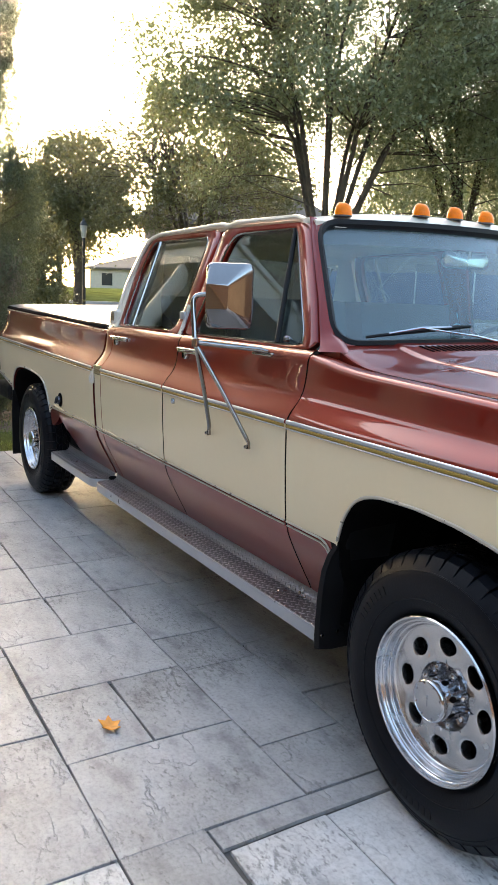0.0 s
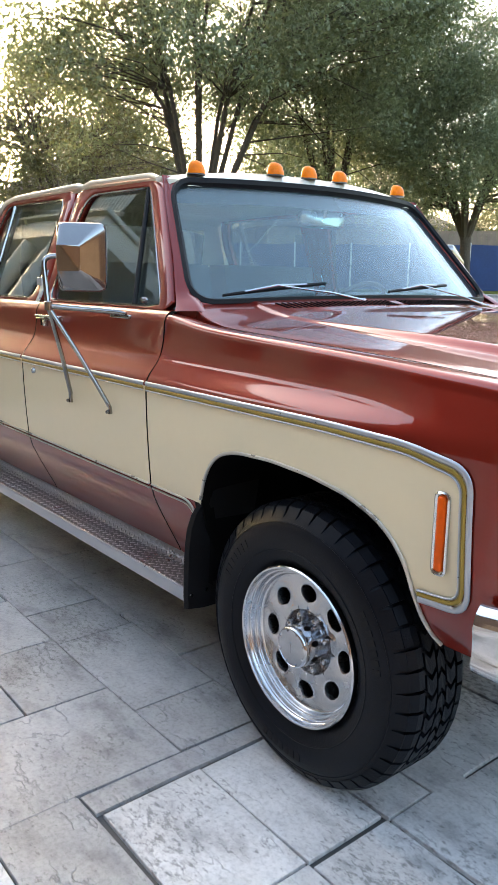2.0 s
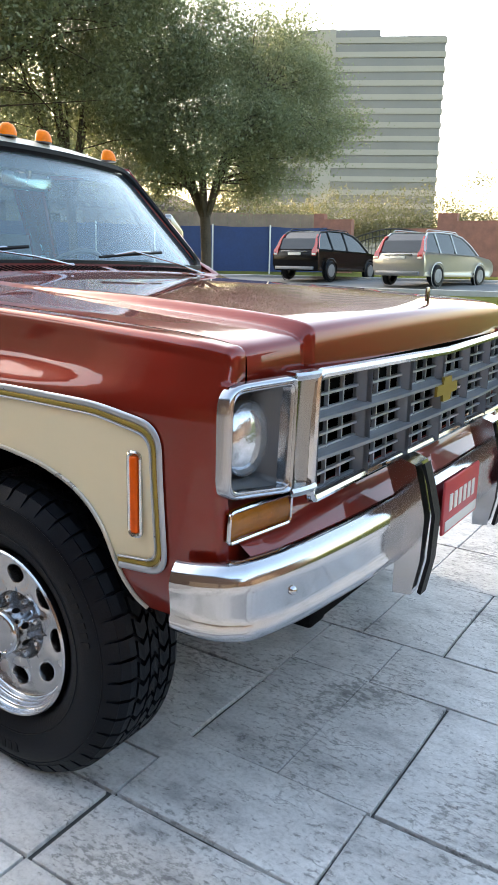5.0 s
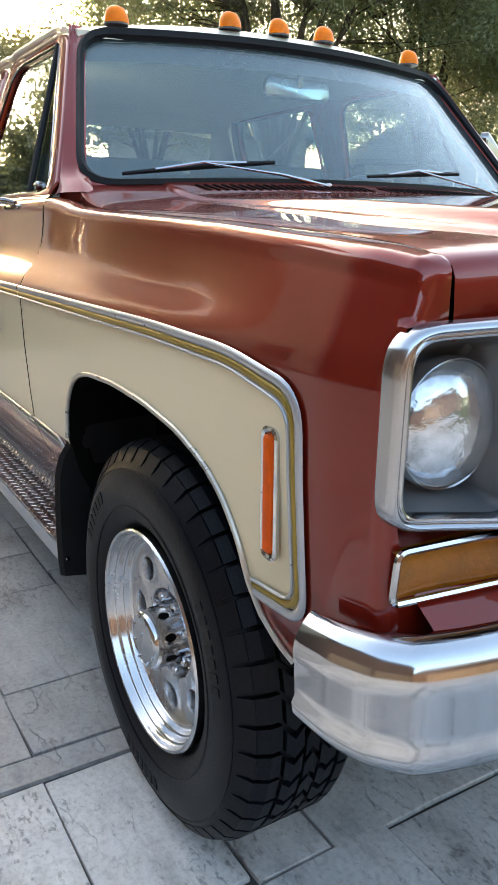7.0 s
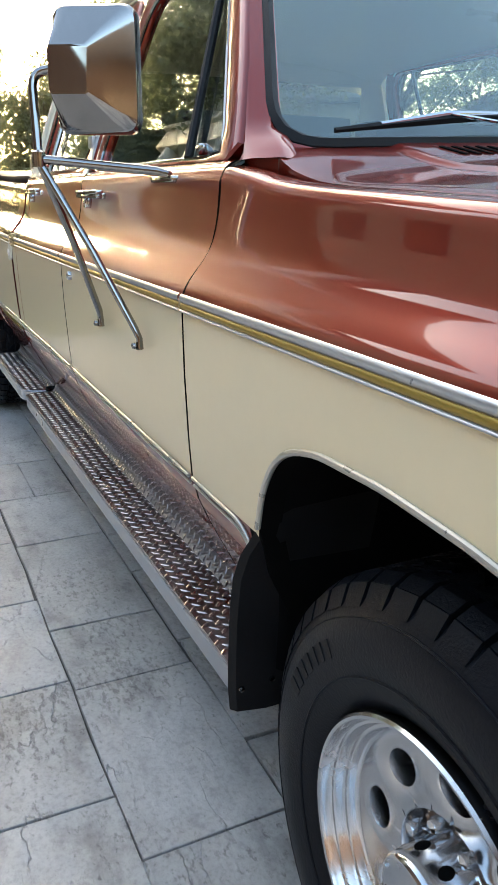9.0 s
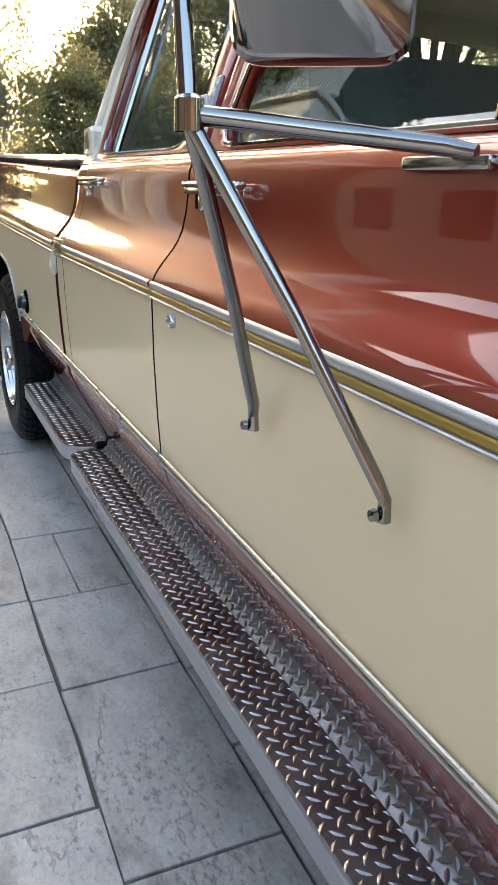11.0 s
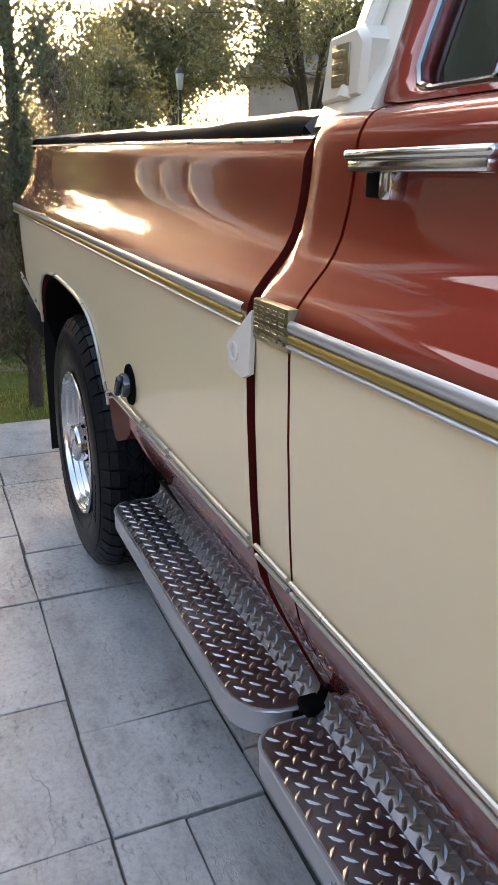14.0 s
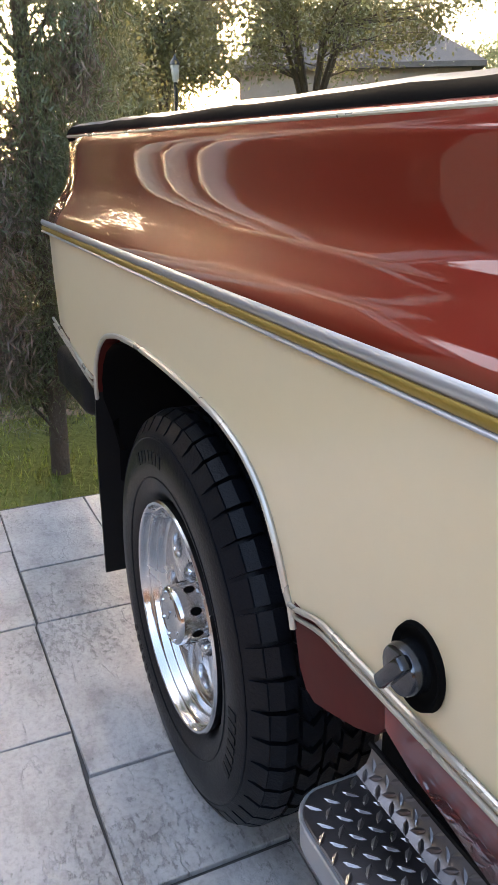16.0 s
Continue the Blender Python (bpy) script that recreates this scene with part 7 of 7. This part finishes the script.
def fence_run(name, a, b, h, mat, label, cat, post_every=2.4, post_mat=None, post_h=0.0, boards=0.0):
    A, B = Vector((*a, 0)), Vector((*b, 0))
    L = (B - A).length
    f = thing(name, label, cat, (a[0], a[1], 0), kind="structure")
    d = (B - A).normalized()
    side = Vector((-d.y, d.x, 0))
    n = int(L / post_every)
    for k in range(n):
        p, q = d * (L * k / n), d * (L * (k + 1) / n)
        zp, zq = rise(*(A + p)[:2]), rise(*(A + q)[:2])
        bm = bmesh.new()
        if boards:
            m = int((q - p).length / boards)
            for j in range(m):
                u, w = p.lerp(q, j / m), p.lerp(q, (j + 0.94) / m)
                z = zp + (zq - zp) * j / m
                o = side * (0.012 if j % 2 else 0.0)
                loft(bm, [[u + o + Vector((0, 0, z)), w + o + Vector((0, 0, z)), w + o + side * 0.02 + Vector((0, 0, z)), u + o + side * 0.02 + Vector((0, 0, z))], [u + o + Vector((0, 0, z + h)), w + o + Vector((0, 0, z + h)), w + o + side * 0.02 + Vector((0, 0, z + h)), u + o + side * 0.02 + Vector((0, 0, z + h))]], True, True)
        else:
            rows = []
            for j in range(9):
                u = p.lerp(q, j / 8)
                z = zp + (zq - zp) * j / 8
                o = side * (0.05 * math.sin(math.pi * j / 8) * (1 if k % 2 else -0.6))
                rows.append([u + Vector((0, 0, z + 0.05)), u + o + Vector((0, 0, z + h * 0.5)), u + Vector((0, 0, z + h - 0.05 * math.sin(math.pi * j / 8)))])
            loft(bm, rows, closed=False)
            r = bmesh.ops.extrude_face_region(bm, geom=bm.faces[:])
            for v in (g for g in r["geom"] if isinstance(g, bmesh.types.BMVert)):
                v.co += side * 0.01
            bmesh.ops.recalc_face_normals(bm, faces=bm.faces)
        part("panel", bm, mat, f)
        if post_mat:
            bm = bmesh.new()
            tube(bm, [p + side * -0.05 + Vector((0, 0, zp - 0.05)), p + side * -0.05 + Vector((0, 0, zp + h + post_h))], 0.035, 8)
            part("post", bm, post_mat, f)
    return f


fence_run("fence_blue", polar(146, 36), polar(117.6, 34.5), 1.95, BLUEM, "blue mesh screen fence on steel posts", "fence", 2.4, WHITEM, 0.05)
fence_run("fence_wood", polar(146, 39), polar(118, 38), 2.55, BROWNF, "weathered brown wooden board fence", "fence", 2.4, None, 0, 0.2)


def house(label, a, b, depth, wall_h, roof_h, wall_mat, roof_mat, windows=3, group=""):
    """A gabled house whose front runs from a to b."""
    A, B = Vector((*a, 0)), Vector((*b, 0))
    d = (B - A).normalized()
    s = Vector((-d.y, d.x, 0))
    if s.dot(A) < 0:
        s = -s
    L = (B - A).length
    z0 = min(rise(*a), rise(*b)) - 0.3
    hs = thing("house", label, "house", (a[0], a[1], z0))
    H = wall_h + 0.3

    def P(u, w, z):
        return d * u + s * w + Vector((0, 0, z))
    bm = bmesh.new()
    loft(bm, [[P(0, 0, 0), P(L, 0, 0), P(L, depth, 0), P(0, depth, 0)], [P(0, 0, H), P(L, 0, H), P(L, depth, H), P(0, depth, H)]], True, True)
    w = part("wall", bm, wall_mat, hs, smooth=0)
    bm = bmesh.new()
    e = 0.45
    hip = min(depth * 0.45, L * 0.3)
    base = [P(-e, -e, H), P(L + e, -e, H), P(L + e, depth + e, H), P(-e, depth + e, H)]
    low = [p - Vector((0, 0, 0.18)) for p in base]
    r1, r2 = P(hip, depth / 2, H + roof_h), P(L - hip, depth / 2, H + roof_h)
    v = [bm.verts.new(p) for p in base]
    vl = [bm.verts.new(p) for p in low]
    a1, a2 = bm.verts.new(r1), bm.verts.new(r2)
    for q in ((v[0], v[1], a2, a1), (v[1], v[2], a2), (v[2], v[3], a1, a2), (v[3], v[0], a1), tuple(vl[::-1])):
        bm.faces.new(q)
    for i in range(4):
        bm.faces.new((vl[i], vl[(i + 1) % 4], v[(i + 1) % 4], v[i]))
    part("roof", bm, roof_mat, hs, smooth=0)
    for k in range(windows):
        u = L * (k + 0.5) / windows
        bm = bmesh.new()
        for (u0, u1, za, zb, o) in ((u - 0.55, u + 0.55, H - 1.75, H - 0.55, 0.03),):
            loft(bm, [[P(u0, -o, za), P(u1, -o, za), P(u1, -o, zb), P(u0, -o, zb)], [P(u0, 0.05, za), P(u1, 0.05, za), P(u1, 0.05, zb), P(u0, 0.05, zb)]], True, True)
        part("window", bm, CARGLASS, w, smooth=0)
    return hs


house("low white house with a brown roof across the street", polar(161.6, 80, (1.37, -2.38)), polar(154, 77, (1.37, -2.38)), 9.0, 2.15, 1.45, STUCCO, SHINGLE, 3)
house("large tan brick house behind the oak", (-31.8, 11.2), (-27.6, 18.6), 9.0, 3.9, 2.6, TANWALL, SHINGLE, 0)
house("tan house with a grey roof farther along", (-26.5, 21.0), (-23.5, 28.0), 8.0, 2.9, 1.8, TANWALL, SHINGLE, 2)
house("low house with a grey roof behind the fence", polar(133, 46), polar(126.5, 46), 9.0, 2.6, 1.4, TANWALL, SHINGLE, 2)

# red brick wall with a black arched gate
wa, wb = polar(118.0, 35.5), polar(104, 33.0)
A, B = Vector((*wa, 0)), Vector((*wb, 0))
d = (B - A).normalized()
s = Vector((-d.y, d.x, 0))
bm = bmesh.new()
z = rise(*wa)
Lw = (B - A).length
for u0, u1, h in ((-0.4, 0.1, 2.55), (0.1, 1.4, 2.3), (5.2, 6.0, 2.5), (6.0, Lw, 2.2)):
    loft(bm, [[d * u0, d * u1, d * u1 + s * 0.35, d * u0 + s * 0.35], [d * u0 + Vector((0, 0, h)), d * u1 + Vector((0, 0, h)), d * u1 + s * 0.35 + Vector((0, 0, h)), d * u0 + s * 0.35 + Vector((0, 0, h))]], True, True)
w = part("brick_wall", bm, BRICK, smooth=0)
w.location = (wa[0], wa[1], z)
tagged(w, "red brown brick boundary wall with piers", "wall", kind="structure")
gate = thing("iron_gate", "black iron gate with an arched top rail", "gate", (wa[0], wa[1], z))
bm = bmesh.new()
top = [d * (1.4 + 3.8 * k / 16) + Vector((0, 0, 1.45 + 0.45 * math.sin(math.pi * k / 16))) + s * 0.15 for k in range(17)]
tube(bm, top, 0.035, 6)
tube(bm, [p - Vector((0, 0, 0.25)) for p in top], 0.025, 6)
tube(bm, [d * 1.4 + s * 0.15 + Vector((0, 0, 0.2)), d * 5.2 + s * 0.15 + Vector((0, 0, 0.2))], 0.03, 6)
part("gate_frame", bm, IRON, gate)
for k in range(1, 24):
    f = k / 24
    q = d * (1.4 + 3.8 * f) + s * 0.15
    bm = bmesh.new()
    tube(bm, [q + Vector((0, 0, 0.1)), q + Vector((0, 0, 1.45 + 0.45 * math.sin(math.pi * f)))], 0.016, 5)
    part("bar", bm, IRON, gate)
bm = bmesh.new()
loft(bm, [[d * 1.4 + s * 6, d * 5.2 + s * 6], [d * 1.4 + s * 6 + Vector((0, 0, 2.2)), d * 5.2 + s * 6 + Vector((0, 0, 2.2))]], closed=False)
loft(bm, [[d * 1.4 + s * 6.2, d * 5.2 + s * 6.2], [d * 1.4 + s * 6.2 + Vector((0, 0, 2.2)), d * 5.2 + s * 6.2 + Vector((0, 0, 2.2))]], closed=False)
w = part("brick_wall", bm, BRICK, smooth=0)
w.location = (wa[0], wa[1], z)
tagged(w, "red brown brick wall seen through the gate", "wall", kind="structure")


def car(label, loc, heading, paint):
    """An estate car: x ahead, built about its middle."""
    c = thing("parked_car", label, "car", (loc[0], loc[1], rise(*loc) + 0.03), heading)
    low = [(2.30, 0.30), (2.40, 0.46), (2.40, 0.66), (2.30, 0.80), (2.05, 0.91), (1.25, 1.01), (-2.18, 1.07), (-2.32, 1.02), (-2.38, 0.86), (-2.36, 0.52), (-2.28, 0.32)]
    bm = bmesh.new()
    rings = []
    for y, k, d in ((-0.90, 0.90, 0.10), (-0.945, 0.965, 0.04), (-0.95, 0.985, 0.0), (-0.84, 1.0, 0.0), (0.84, 1.0, 0.0), (0.95, 0.985, 0.0), (0.945, 0.965, 0.04), (0.90, 0.90, 0.10)):
        rings.append([(x * k, y * (0.93 if z > 0.95 else 0.96 if z < 0.4 else 1.0), z + (d if z < 0.5 else -d * 0.4)) for x, z in low])
    loft(bm, rings, True, True)
    for x in (1.42, -1.42):
        for y in (-0.93, 0.93):
            lathe(bm, [(-0.012, 0.39), (0.0, 0.42), (0.012, 0.39)], 24, "y", (x, y * 1.005, 0.36))
    part("body", bm, paint, c, smooth=40)
    # cabin: glass all round under a painted roof
    prof = [(1.28, 1.00), (0.80, 1.36), (0.38, 1.58), (-0.20, 1.68), (-1.20, 1.69), (-1.80, 1.64), (-2.10, 1.42), (-2.24, 1.06)]

    def across(s, x, z, grow=0.0):
        return (x, s * (0.885 - 0.25 * ((z - 1.0) / 0.7) ** 1.3 + grow), z + grow)
    bm = bmesh.new()
    loft(bm, [[across(s, x, z) for x, z in prof] for s in (-1, -0.8, 0.8, 1)], closed=False)
    for s in (-1, 1):
        bm.faces.new([bm.verts.new(across(s, x, z)) for x, z in prof])
    bmesh.ops.remove_doubles(bm, verts=bm.verts, dist=1e-4)
    bmesh.ops.recalc_face_normals(bm, faces=bm.faces)
    part("cabin_glass", bm, CARGLASS, c, "dark windows", smooth=30)
    bm = bmesh.new()
    loft(bm, [[across(s, x, z, 0.014) for x, z in prof[2:6]] for s in (-1.02, -0.9, 0, 0.9, 1.02)], closed=False)
    for y in (-1, 1):
        tube(bm, [across(y, x, z, 0.004) for x, z in prof], 0.035, 6)
        for xa, xb, zb in ((-0.25, -0.32, 1.68), (-1.25, -1.36, 1.68)):
            tube(bm, [across(y, xa, 1.03, 0.004), across(y, xb, zb, 0.004)], 0.04, 6)
        tube(bm, [(-1.75, y * 0.60, 1.70), (-1.65, y * 0.60, 1.76), (0.10, y * 0.60, 1.75), (0.25, y * 0.60, 1.67)], 0.018, 6)
    part("roof", bm, paint, c, smooth=35)
    for y in (-1, 1):
        bm = bmesh.new()
        loft(bm, [[(xx - 0.02, y * yy - w, z), (xx + 0.14, y * yy - w, z), (xx + 0.14, y * yy + w, z), (xx - 0.02, y * yy + w, z)] for xx, yy, z, w in ((-2.36, 0.80, 0.84, 0.09), (-2.35, 0.80, 1.02, 0.09), (-2.22, 0.79, 1.16, 0.06), (-2.12, 0.74, 1.42, 0.04), (-1.99, 0.70, 1.56, 0.03))], True, True)
        lamp = part("tail_lamp", bm, TAILRED, c)
        bm = bmesh.new()
        box(bm, (-2.395, y * 0.80 - 0.07, 0.855), (-2.37, y * 0.80 + 0.07, 0.915), 0.006)
        part("reverse_lamp", bm, WHITEM, lamp, "white reversing lens")
        for x in (1.42, -1.42):
            bm = bmesh.new()
            lathe(bm, [(-0.10, 0.22), (-0.11, 0.30), (-0.06, 0.345), (0.08, 0.345), (0.11, 0.30), (0.10, 0.22)], 24, "y", (x, y * 0.86, 0.345))
            w = part("wheel", bm, TYRE, c)
            bm = bmesh.new()
            lathe(bm, [(y * 0.10, 0.0), (y * 0.115, 0.05), (y * 0.10, 0.22)], 20, "y", (x, y * 0.86, 0.345))
            part("rim", bm, ARGENT, w)
    bm = bmesh.new()
    box(bm, (-2.42, -0.80, 0.36), (-2.33, 0.80, 0.47), 0.03)
    part("rear_bumper", bm, ARGENT, c, "pale lower bumper strip")
    bm = bmesh.new()
    box(bm, (-2.40, -0.55, 0.965), (-2.345, 0.55, 0.99), 0.006)
    part("tailgate_strip", bm, SATIN, c, "bright tailgate strip")
    bm = bmesh.new()
    box(bm, (-2.405, -0.26, 0.85), (-2.37, 0.26, 0.94), 0.005)
    part("plate", bm, WHITEM, c, "pale blank plate")
    return c


sx, sy = polar(117.3, 29.5)
car("black estate car parked on the street", (sx, sy), 86, CARBLACK)
sx, sy = polar(109.8, 27.5)
car("silver estate car parked on the street", (sx, sy), 80, CARSILVER)

# office tower far off
ob_ = thing("office_building", "tall pale office building with dark window bands", "building", (*polar(117.2, 210), 2.0), 27)
bm = bmesh.new()
W, D, HT = 48.0, 24.0, 52.0
box(bm, (-W / 2, -D / 2, 0), (W / 2, D / 2, HT))
part("core", bm, OFFICE_G, ob_, smooth=0)
for k in range(16):
    bm = bmesh.new()
    z = 4 + k * 3.1
    box(bm, (-W / 2 - 0.25, -D / 2 - 0.25, z), (W / 2 + 0.25, D / 2 + 0.25, z + 1.25))
    part("floor_band", bm, OFFICE, ob_, smooth=0)
bm = bmesh.new()
box(bm, (-W / 2 - 0.4, -D / 2 - 0.4, 0), (W / 2 + 0.4, D / 2 + 0.4, 3.6))
part("podium", bm, OFFICE, ob_, smooth=0)
bm = bmesh.new()
box(bm, (-W / 2 - 0.5, -D / 2 - 0.5, HT - 2), (-W / 2 + 5, -D / 2 + 5, HT))
box(bm, (-6, -D / 2 - 0.45, 0), (-1.5, -D / 2 + 0.2, HT + 1.5))
part("shaft", bm, OFFICE, ob_, smooth=0)
bm = bmesh.new()
box(bm, (-10, -8, HT), (9, 8, HT + 2.5))
part("penthouse", bm, OFFICE_G, ob_, smooth=0)

# bushes along the far boundary
rng = random.Random(9)
for k in range(9):
    x, y = polar(108 + k * 3.4, 48 + rng.uniform(-3, 4))
    t = thing("bush", "yellow green bush beyond the fence", "bush", (x, y, rise(x, y)), group="bushes beyond the fence")
    cs = [(rng.gauss(0, 1.3), rng.gauss(0, 0.8), 1.6 + abs(rng.gauss(0, 0.9))) for _ in range(26)]
    leaves("foliage", cs, (0.7, 0.6, 0.5), 240, 0.085, LEAF_Y, t, 60 + k, "")

# the dwelling beside the drive: porch and bay seen only mirrored in glass and paint, wing and garage added
hb = thing("house", "two-storey dark brick dwelling with a white columned porch", "house", (-3.0, -7.6, 0))
bm = bmesh.new()
box(bm, (-22, -8, -0.1), (-13.6, 0.5, 8.9))
part("wall", bm, DARKBRICK, hb, smooth=0)
# unseen wing, raised and darkened to block sky and keep reflections dark
bm = bmesh.new()
box(bm, (-13.6, -6, -0.1), (12, 0, 6.0))
part("blocking_wall", bm, DARKBRICK, hb, "dark brick wing added to block the sky", 0)


def hip_roof(x0, x1, y0, y1, z, h):
    """A hipped roof over the rectangle, ridge along its longer side."""
    bm = bmesh.new()
    d = min(x1 - x0, y1 - y0) / 2
    along = x1 - x0 >= y1 - y0
    r0, r1 = ((x0 + d, (y0 + y1) / 2, z + h), (x1 - d, (y0 + y1) / 2, z + h)) if along else (((x0 + x1) / 2, y0 + d, z + h), ((x0 + x1) / 2, y1 - d, z + h))
    if r0 == r1:
        r1 = (r1[0] + 0.01, r1[1] + 0.01, r1[2])
    rf = [bm.verts.new(q) for q in ((x0, y1, z), (x1, y1, z), (x1, y0, z), (x0, y0, z), r0, r1)]
    for q in (((0, 1, 5, 4), (1, 2, 5), (2, 3, 4, 5), (3, 0, 4)) if along else ((0, 1, 5), (1, 2, 4, 5), (2, 3, 4), (3, 0, 5, 4))) + ((3, 2, 1, 0),):
        bm.faces.new([rf[k] for k in q])
    bmesh.ops.recalc_face_normals(bm, faces=bm.faces)
    return bm


part("roof", hip_roof(-22.6, -13.0, -8.6, 1.1, 8.85, 1.8), SHINGLE, hb, smooth=0)
part("blocking_roof", hip_roof(-13.5, 12.6, -6.6, 0.6, 5.95, 1.7), SHINGLE, hb, smooth=0)
# garage doors added out of view, brown to keep reflections dark
for x0 in (0.6, 6.2):
    bm = bmesh.new()
    for k in range(4):
        box(bm, (x0, 0.0, 0.02 + k * 0.55), (x0 + 4.9, 0.06, 0.54 + k * 0.55), 0.01)
    part("added_garage_door", bm, BROWNF, hb, "brown garage door added out of view")
# two-storey porch: white columns, a balcony with a balustrade, a roof over it
PY0, FZ = 3.4, 5.85
bm = bmesh.new()
box(bm, (-13.6, 0.0, FZ - 0.55), (-8.3, PY0, FZ - 0.10), 0.02)
box(bm, (-13.7, 0.0, FZ - 0.10), (-8.2, PY0 + 0.1, FZ), 0.03)
porch = part("balcony", bm, WHITEM, hb, "white balcony floor with a deep fascia")
for x in (-12.9, -11.41, -9.96):
    bm = bmesh.new()
    tube(bm, [(x, PY0 - 0.2, -0.1), (x, PY0 - 0.2, FZ - 0.5)], [0.20, 0.18], 14)
    tube(bm, [(x, PY0 - 0.2, FZ), (x, PY0 - 0.2, FZ + 3.2)], [0.12, 0.10], 14)
    box(bm, (x - 0.16, PY0 - 0.36, FZ), (x + 0.16, PY0 - 0.04, FZ + 0.14), 0.02)
    box(bm, (x - 0.15, PY0 - 0.35, FZ + 0.86), (x + 0.15, PY0 - 0.05, FZ + 0.94), 0.02)
    part("column", bm, WHITEM, porch)
for x0, x1 in ((-12.8, -11.5), (-11.3, -10.05), (-9.85, -8.3)):
    bm = bmesh.new()
    box(bm, (x0, PY0 - 0.26, FZ + 0.80), (x1, PY0 - 0.14, FZ + 0.90), 0.02)
    box(bm, (x0, PY0 - 0.25, FZ + 0.10), (x1, PY0 - 0.15, FZ + 0.17), 0.01)
    n = int((x1 - x0) / 0.13)
    for k in range(n):
        xx = x0 + (x1 - x0) * (k + 0.5) / n
        tube(bm, [(xx, PY0 - 0.2, FZ + 0.15), (xx, PY0 - 0.2, FZ + 0.45), (xx, PY0 - 0.2, FZ + 0.82)], [0.025, 0.042, 0.025], 6)
    part("balustrade", bm, WHITEM, porch)
bm = bmesh.new()
box(bm, (-14.0, -0.2, FZ + 3.2), (-8.2, PY0 + 0.4, FZ + 3.55), 0.03)
part("porch_roof", bm, STUCCO, hb)
bm = bmesh.new()
box(bm, (-8.0, -0.5, -0.1), (-3.4, 1.0, 5.6), 0.02)
bay = part("bay_wall", bm, STUCCO, hb, "pale rendered bay wall", 0)
for x, z in ((-7.4, 0.9), (-5.4, 0.9)):
    bm = bmesh.new()
    box(bm, (x, 0.98, z), (x + 0.9, 1.04, z + 1.35), 0.01)
    part("window", bm, DULLGLASS, bay)
bm = bmesh.new()
box(bm, (-10.0, 0.0, 0.85), (-9.0, 0.06, 3.0), 0.01)
part("door", bm, BROWNF, hb, "brown front door")
# unseen garage added ahead of the truck to darken the chrome's reflections
bm = bmesh.new()
box(bm, (11.0, 0.05, -0.1), (17.0, 13.0, 3.0))
part("added_garage_wall", bm, DARKBRICK, hb, smooth=0)
part("added_garage_roof", hip_roof(10.5, 17.5, -0.4, 13.5, 2.95, 2.2), SHINGLE, hb, smooth=0)
bm = bmesh.new()
for k in range(4):
    box(bm, (10.94, 5.2, 0.02 + k * 0.55), (11.0, 9.8, 0.54 + k * 0.55), 0.01)
part("added_garage_door", bm, BROWNF, hb, "brown garage door added out of view")
